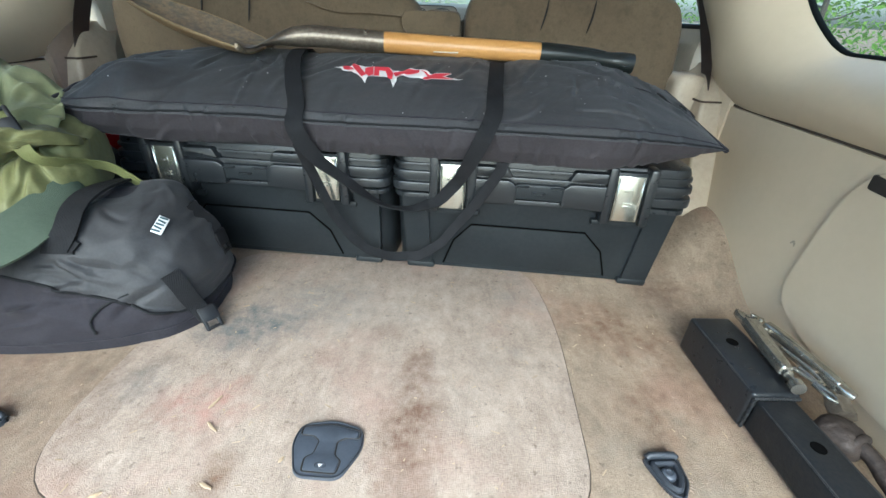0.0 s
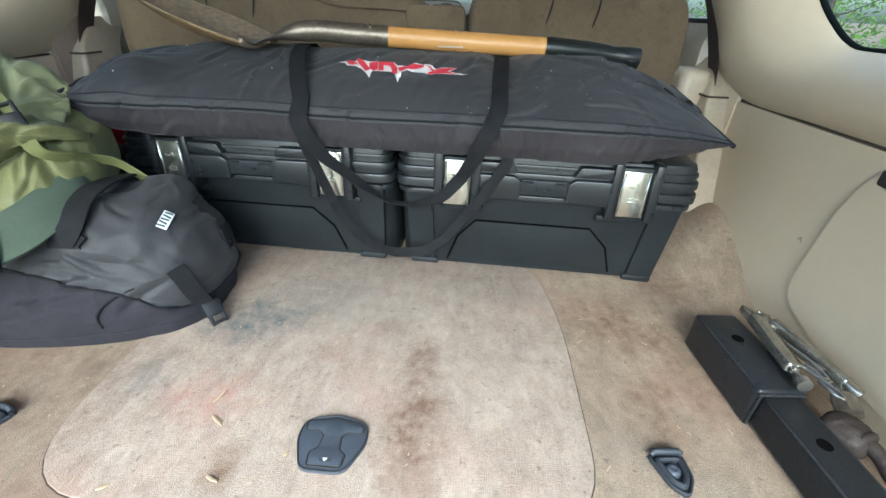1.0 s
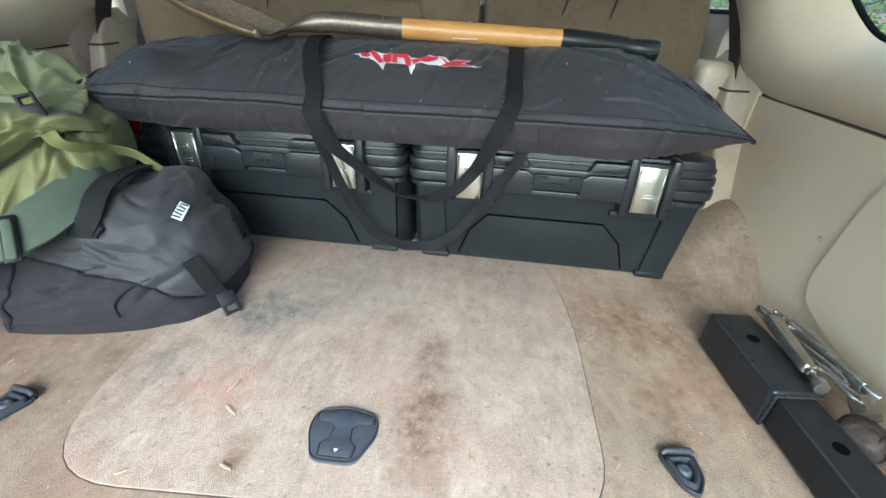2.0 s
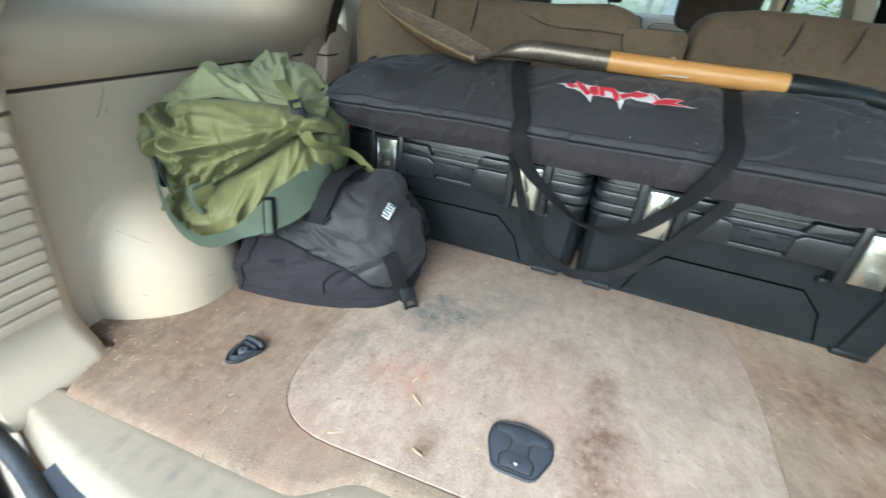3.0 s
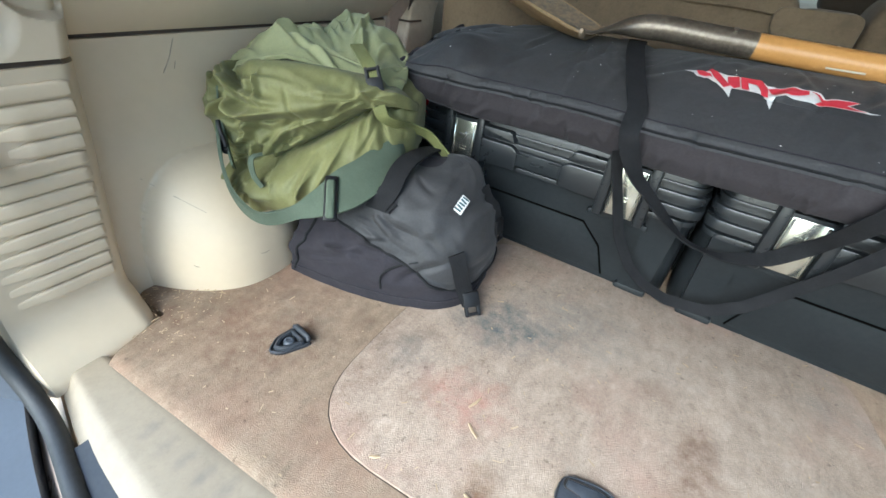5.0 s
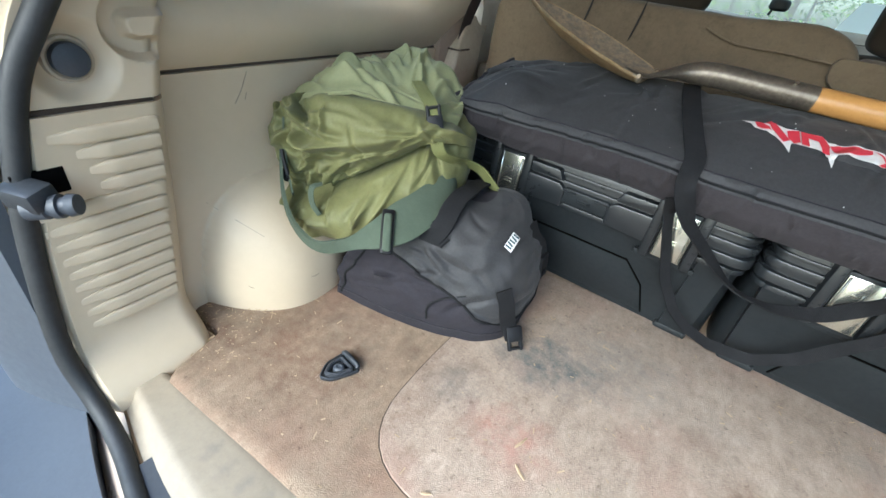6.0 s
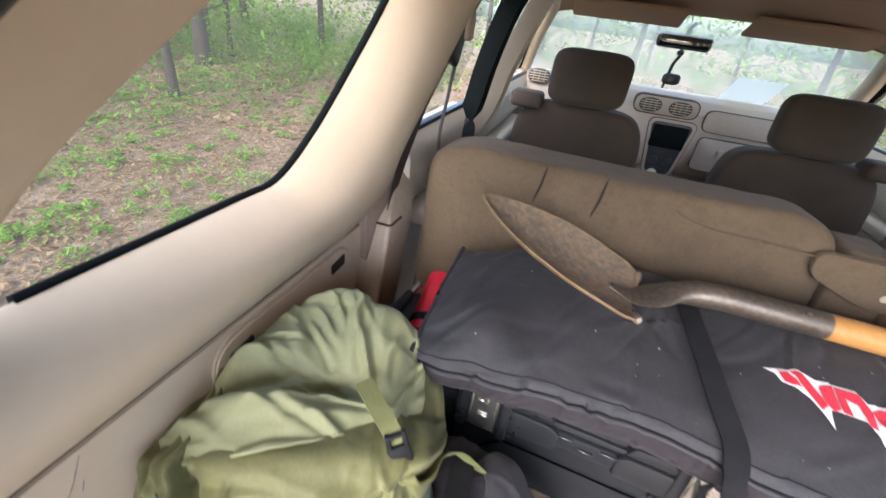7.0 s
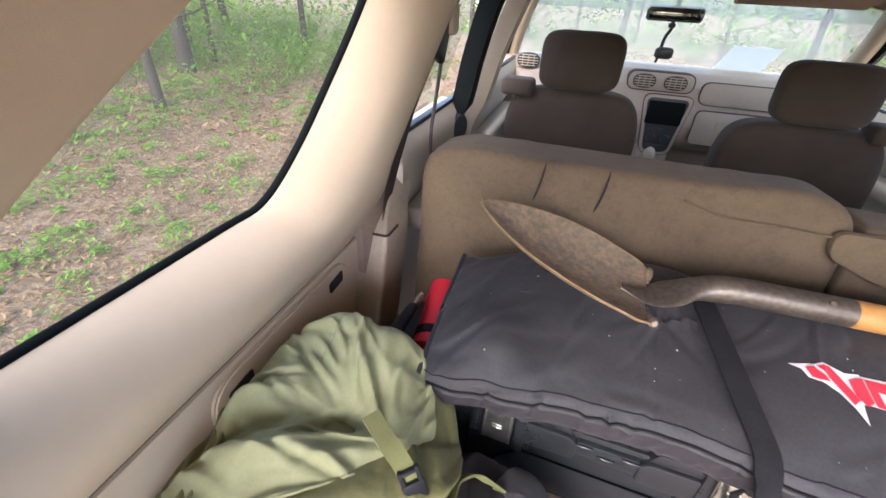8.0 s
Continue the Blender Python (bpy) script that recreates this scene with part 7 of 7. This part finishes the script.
# ---- chips and lint on the carpet ----
for cx, cy, a, l in ((-0.175, 0.381, 70, 0.026), (-0.159, 0.341, -35, 0.024), (-0.125, 0.262, -20, 0.018), (-0.245, 0.245, 30, 0.014), (-0.05, 0.30, 60, 0.010)):
    b = prism(rounded([(-l / 2, -0.0012), (0, -0.0026), (l / 2, -0.0008), (l / 2 - 0.002, 0.0014), (0.001, 0.0012), (-l / 2 + 0.002, 0.0016)], 0.0008), 0.0, 0.0016, 0.0004)
    solo("wood_chip", b, M_CHIP, "small splinter of pale wood on the carpet", "wood chip", "wood chips", m=Matrix.Translation((cx, cy, 0.006)) @ Matrix.Rotation(radians(a), 4, "Z"))
db = bmesh.new()
rng = random.Random(5)
for i in range(420):
    x, y = rng.uniform(-0.70, 0.56), rng.uniform(0.17, 0.80)
    if rng.random() < 0.35:
        x, y = rng.uniform(-0.74, -0.60), rng.uniform(0.20, 0.34)
    z = 0.0072 if -0.36 < x < 0.34 and 0.24 < y < 0.79 else 0.0028
    l, w, a = 0.0009 + 0.0052 * rng.random() ** 2.2, rng.uniform(0.0004, 0.0011), rng.uniform(0, 6.28)
    d, s = Vector((math.cos(a), math.sin(a), 0)) * l, Vector((-math.sin(a), math.cos(a), 0)) * w
    c = Vector((x, y, z))
    q = [db.verts.new(c + k) for k in (-d - s, d - s, d + s + Vector((0, 0, 0.0008)), -d + s)]
    db.faces.new(q)
solo("carpet_debris", db, M_CHIP, "bits of straw and lint scattered on the carpet", "debris", kind="stuff")


# ---- outdoors ----
def ground_z(x, y):
    r = math.hypot(x, y)
    return -0.80 + 0.5 * smooth((-x - 4) / 14) + (0.10 * noise.noise(Vector((x * 0.25, y * 0.25, 0))) if r > 2.5 else 0) + (1.2 * noise.noise(Vector((x * 0.03, y * 0.03, 3))) * smooth((r - 15) / 30))


def ground(u, v):
    r, a = 0.2 + 900 * u ** 4.2, 2 * math.pi * v
    x, y = r * math.cos(a), 1.2 + r * math.sin(a)
    return Vector((x, y, ground_z(x, y)))


solo("ground", grid(90, 96, ground, closed_v=True), M_SOIL, "leaf-strewn brown forest floor", "ground", kind="structure")


def scatter(n, place, size, seed, bend=0.3):
    """Many small leaves as joined quads: place(rng) gives a point and a normal lean."""
    g = random.Random(seed)
    verts, faces = [], []
    for _ in range(n):
        c, lean = place(g)
        s = size * g.uniform(0.55, 1.35)
        a = g.uniform(0, 6.283)
        d = Vector((math.cos(a), math.sin(a), g.uniform(-lean, lean))) * s
        e = Vector((-math.sin(a), math.cos(a), g.uniform(-lean, lean))) * s * 0.42
        k = len(verts)
        h = Vector((0, 0, bend * s * 0.4))
        verts += [c - d, c + e + h, c + d, c - e + h]
        faces += [(k, k + 1, k + 2), (k, k + 2, k + 3)]
    me = bpy.data.meshes.new("mesh")
    me.from_pydata(verts, [], faces)
    return me


def litter_place(g):
    x, y = -1.2 - 9 * g.random() ** 1.25 + g.gauss(0, 0.5), 4 + g.gauss(0, 4.2)
    if x > -1.1:
        x, y = x - 3, y + 9
    return Vector((x, y, ground_z(x, y) + g.uniform(0.004, 0.03))), 0.5


me = scatter(100000, litter_place, 0.024, 3)
me.materials.append(M_LITTER)
tagged(new("leaf_litter", me), "dry brown leaves covering the forest floor", "leaf litter", kind="stuff")


def litter_front(g):
    x, y = g.uniform(-8, 9), 4.5 + 16 * g.random() ** 1.3
    return Vector((x, y, ground_z(x, y) + g.uniform(0.005, 0.03))), 0.5


me = scatter(9000, litter_front, 0.07, 4)
me.materials.append(M_LITTER)
tagged(new("leaf_litter", me), "dry brown leaves on the ground ahead", "leaf litter", kind="stuff")
tuft = random.Random(8)
spots = [(-1.6 - 8.5 * tuft.random(), tuft.uniform(-2.0, 8.0), tuft.uniform(0.03, 0.30) * tuft.random() ** 1.3 + 0.03) for _ in range(1000)]
bushes = [(-5.0 - 11 * tuft.random() ** 0.8, tuft.uniform(-4, 17), tuft.uniform(0.25, 0.95)) for _ in range(420)]
bushes += [(tuft.uniform(-10, 12), 9 + 18 * tuft.random(), tuft.uniform(0.3, 0.9)) for _ in range(110)]
bushes += [(2.5 + 8 * tuft.random(), tuft.uniform(-2, 10), tuft.uniform(0.3, 0.8)) for _ in range(60)]


def bush_place(g):
    x, y, r = bushes[g.randrange(len(bushes))]
    a, q = g.uniform(0, 6.283), r * g.random() ** 0.6
    x, y = x + q * math.cos(a), y + q * math.sin(a)
    return Vector((x, y, ground_z(x, y) + 0.05 + r * 1.5 * g.random() * (1 - 0.6 * q / r))), 0.9


me = scatter(150000, bush_place, 0.034, 16)
me.materials.append(M_LEAF)
tagged(new("bushes", me), "light green bushes and saplings under the trees", "bushes", kind="stuff")


def sprig_place(g):
    x, y, r = spots[g.randrange(len(spots))]
    a, q = g.uniform(0, 6.283), r * g.random() ** 0.6
    x, y = x + q * math.cos(a), y + q * math.sin(a)
    return Vector((x, y, ground_z(x, y) + 0.02 + r * 0.9 * g.random() * (1 - 0.6 * q / r))), 0.7


me = scatter(52000, sprig_place, 0.020, 6)
me.materials.append(M_SPRIG)
tagged(new("undergrowth", me), "bright green seedlings and low undergrowth", "undergrowth", kind="stuff")


def tree(height, r0, seed, low):
    """A slim forest tree: tapered trunk, limbs, and a ragged crown of leaves starting at height low."""
    g = random.Random(seed)
    t = thing("tree", "slim forest tree with a thin grey trunk and light green leaves", "tree", "woodland trees")
    lean = (g.uniform(-0.06, 0.06), g.uniform(-0.06, 0.06))
    trunk = [Vector((lean[0] * z + 0.05 * math.sin(z * 0.9 + seed), lean[1] * z, z)) for z in [height * k / 9 for k in range(10)]]
    b = tube(trunk, [r0 * (1.25 if k == 0 else 1 - 0.085 * k) for k in range(10)], 9)
    tips = []
    for k in range(11):
        z = low + (height - low) * g.random()
        i = min(8, int(z / height * 9))
        base = trunk[i].lerp(trunk[i + 1], z / height * 9 - i)
        a = g.uniform(0, 6.283)
        ln = (0.6 + 1.6 * (1 - z / height)) * g.uniform(0.6, 1.1)
        pts = [base, base + Vector((math.cos(a), math.sin(a), 0.25)) * ln * 0.5, base + Vector((math.cos(a + 0.2), math.sin(a + 0.2), 0.35)) * ln]
        tube(pts, [r0 * 0.32, r0 * 0.2, r0 * 0.07], 5, bm=b)
        tips += pts[1:] + [pts[1].lerp(pts[2], 0.5)]
    part("trunk", b, M_TRUNK, t)

    def place(q):
        c = tips[q.randrange(len(tips))]
        return c + Vector((q.gauss(0, 0.30), q.gauss(0, 0.30), q.gauss(0, 0.22))), 0.9
    m = scatter(1800, place, 0.060, seed + 50)
    m.materials.append(M_LEAF)
    c = new("crown", m)
    c.parent = t
    return t


protos = [tree(7.5, 0.075, 11, 1.0), tree(9.0, 0.10, 12, 1.6), tree(6.0, 0.055, 13, 0.6), tree(10.0, 0.14, 14, 2.2)]
tr = random.Random(21)
places = [(-6.1, 5.1), (-9.4, 6.9), (-8.2, 8.6), (-10.5, 4.0), (-12.0, 7.5), (-7.4, 11.0), (-11.0, 11.5), (-13.5, 3.0), (-14.0, 9.0), (-9.0, 1.0), (-15.5, 6.0), (-12.5, 14.0)]
places += [(-8.6, 4.6), (-9.8, 5.6), (-10.4, 7.8), (-7.6, 7.2), (-11.2, 6.0), (-12.8, 9.6), (-9.6, 9.4), (-13.0, 5.4)]
places += [(-7.0, 15.0), (-4.6, 19.5), (-0.8, 22.0), (1.4, 25.5), (4.4, 19.0), (7.8, 20.5), (2.2, 27.0), (-3.4, 26.0), (9.5, 15.0), (-6.0, 24.0)]
places += [(5.0, 6.5), (7.5, 4.0), (6.5, 9.5), (9.5, 7.0), (8.0, 1.0), (11.0, 10.0), (11.5, 4.0), (6.0, -2.5)]
# unseen trees behind the car, added to hold back the rear sky light
places += [(-6.0, -7.0), (-2.0, -9.0), (2.5, -8.5), (6.0, -7.0), (-9.0, -4.0), (9.0, -5.0), (0.0, -12.0), (-4.0, -12.0), (4.5, -12.5), (-8.0, -10.0), (8.0, -10.0), (1.0, -15.0), (-3.0, -16.0)]
for i, (x, y) in enumerate(places):
    src = protos[i % 4]
    s = tr.uniform(0.85, 1.25)
    m = Matrix.Translation((x, y, ground_z(x, y) - 0.05)) @ Matrix.Rotation(tr.uniform(0, 6.28), 4, "Z") @ Matrix.Scale(s, 4)
    if i < 4:
        src.matrix_basis = m
    else:
        c = copy_thing(src, m)
        c.scale = (s, s, s)


def far_place(g):
    # the full circle adds unseen foliage at the rear, against low sky light
    a = g.uniform(0, 6.283)
    r = g.uniform(22, 48)
    x, y = r * math.cos(a), 1 + r * math.sin(a)
    return Vector((x, y, ground_z(x, y) + 6.0 * g.random() ** 1.5)), 1.0


me = scatter(42000, far_place, 0.17, 9)
me.materials.append(M_LEAF)
tagged(new("far_woods", me), "pale green foliage of the woods further off", "woods", kind="stuff")
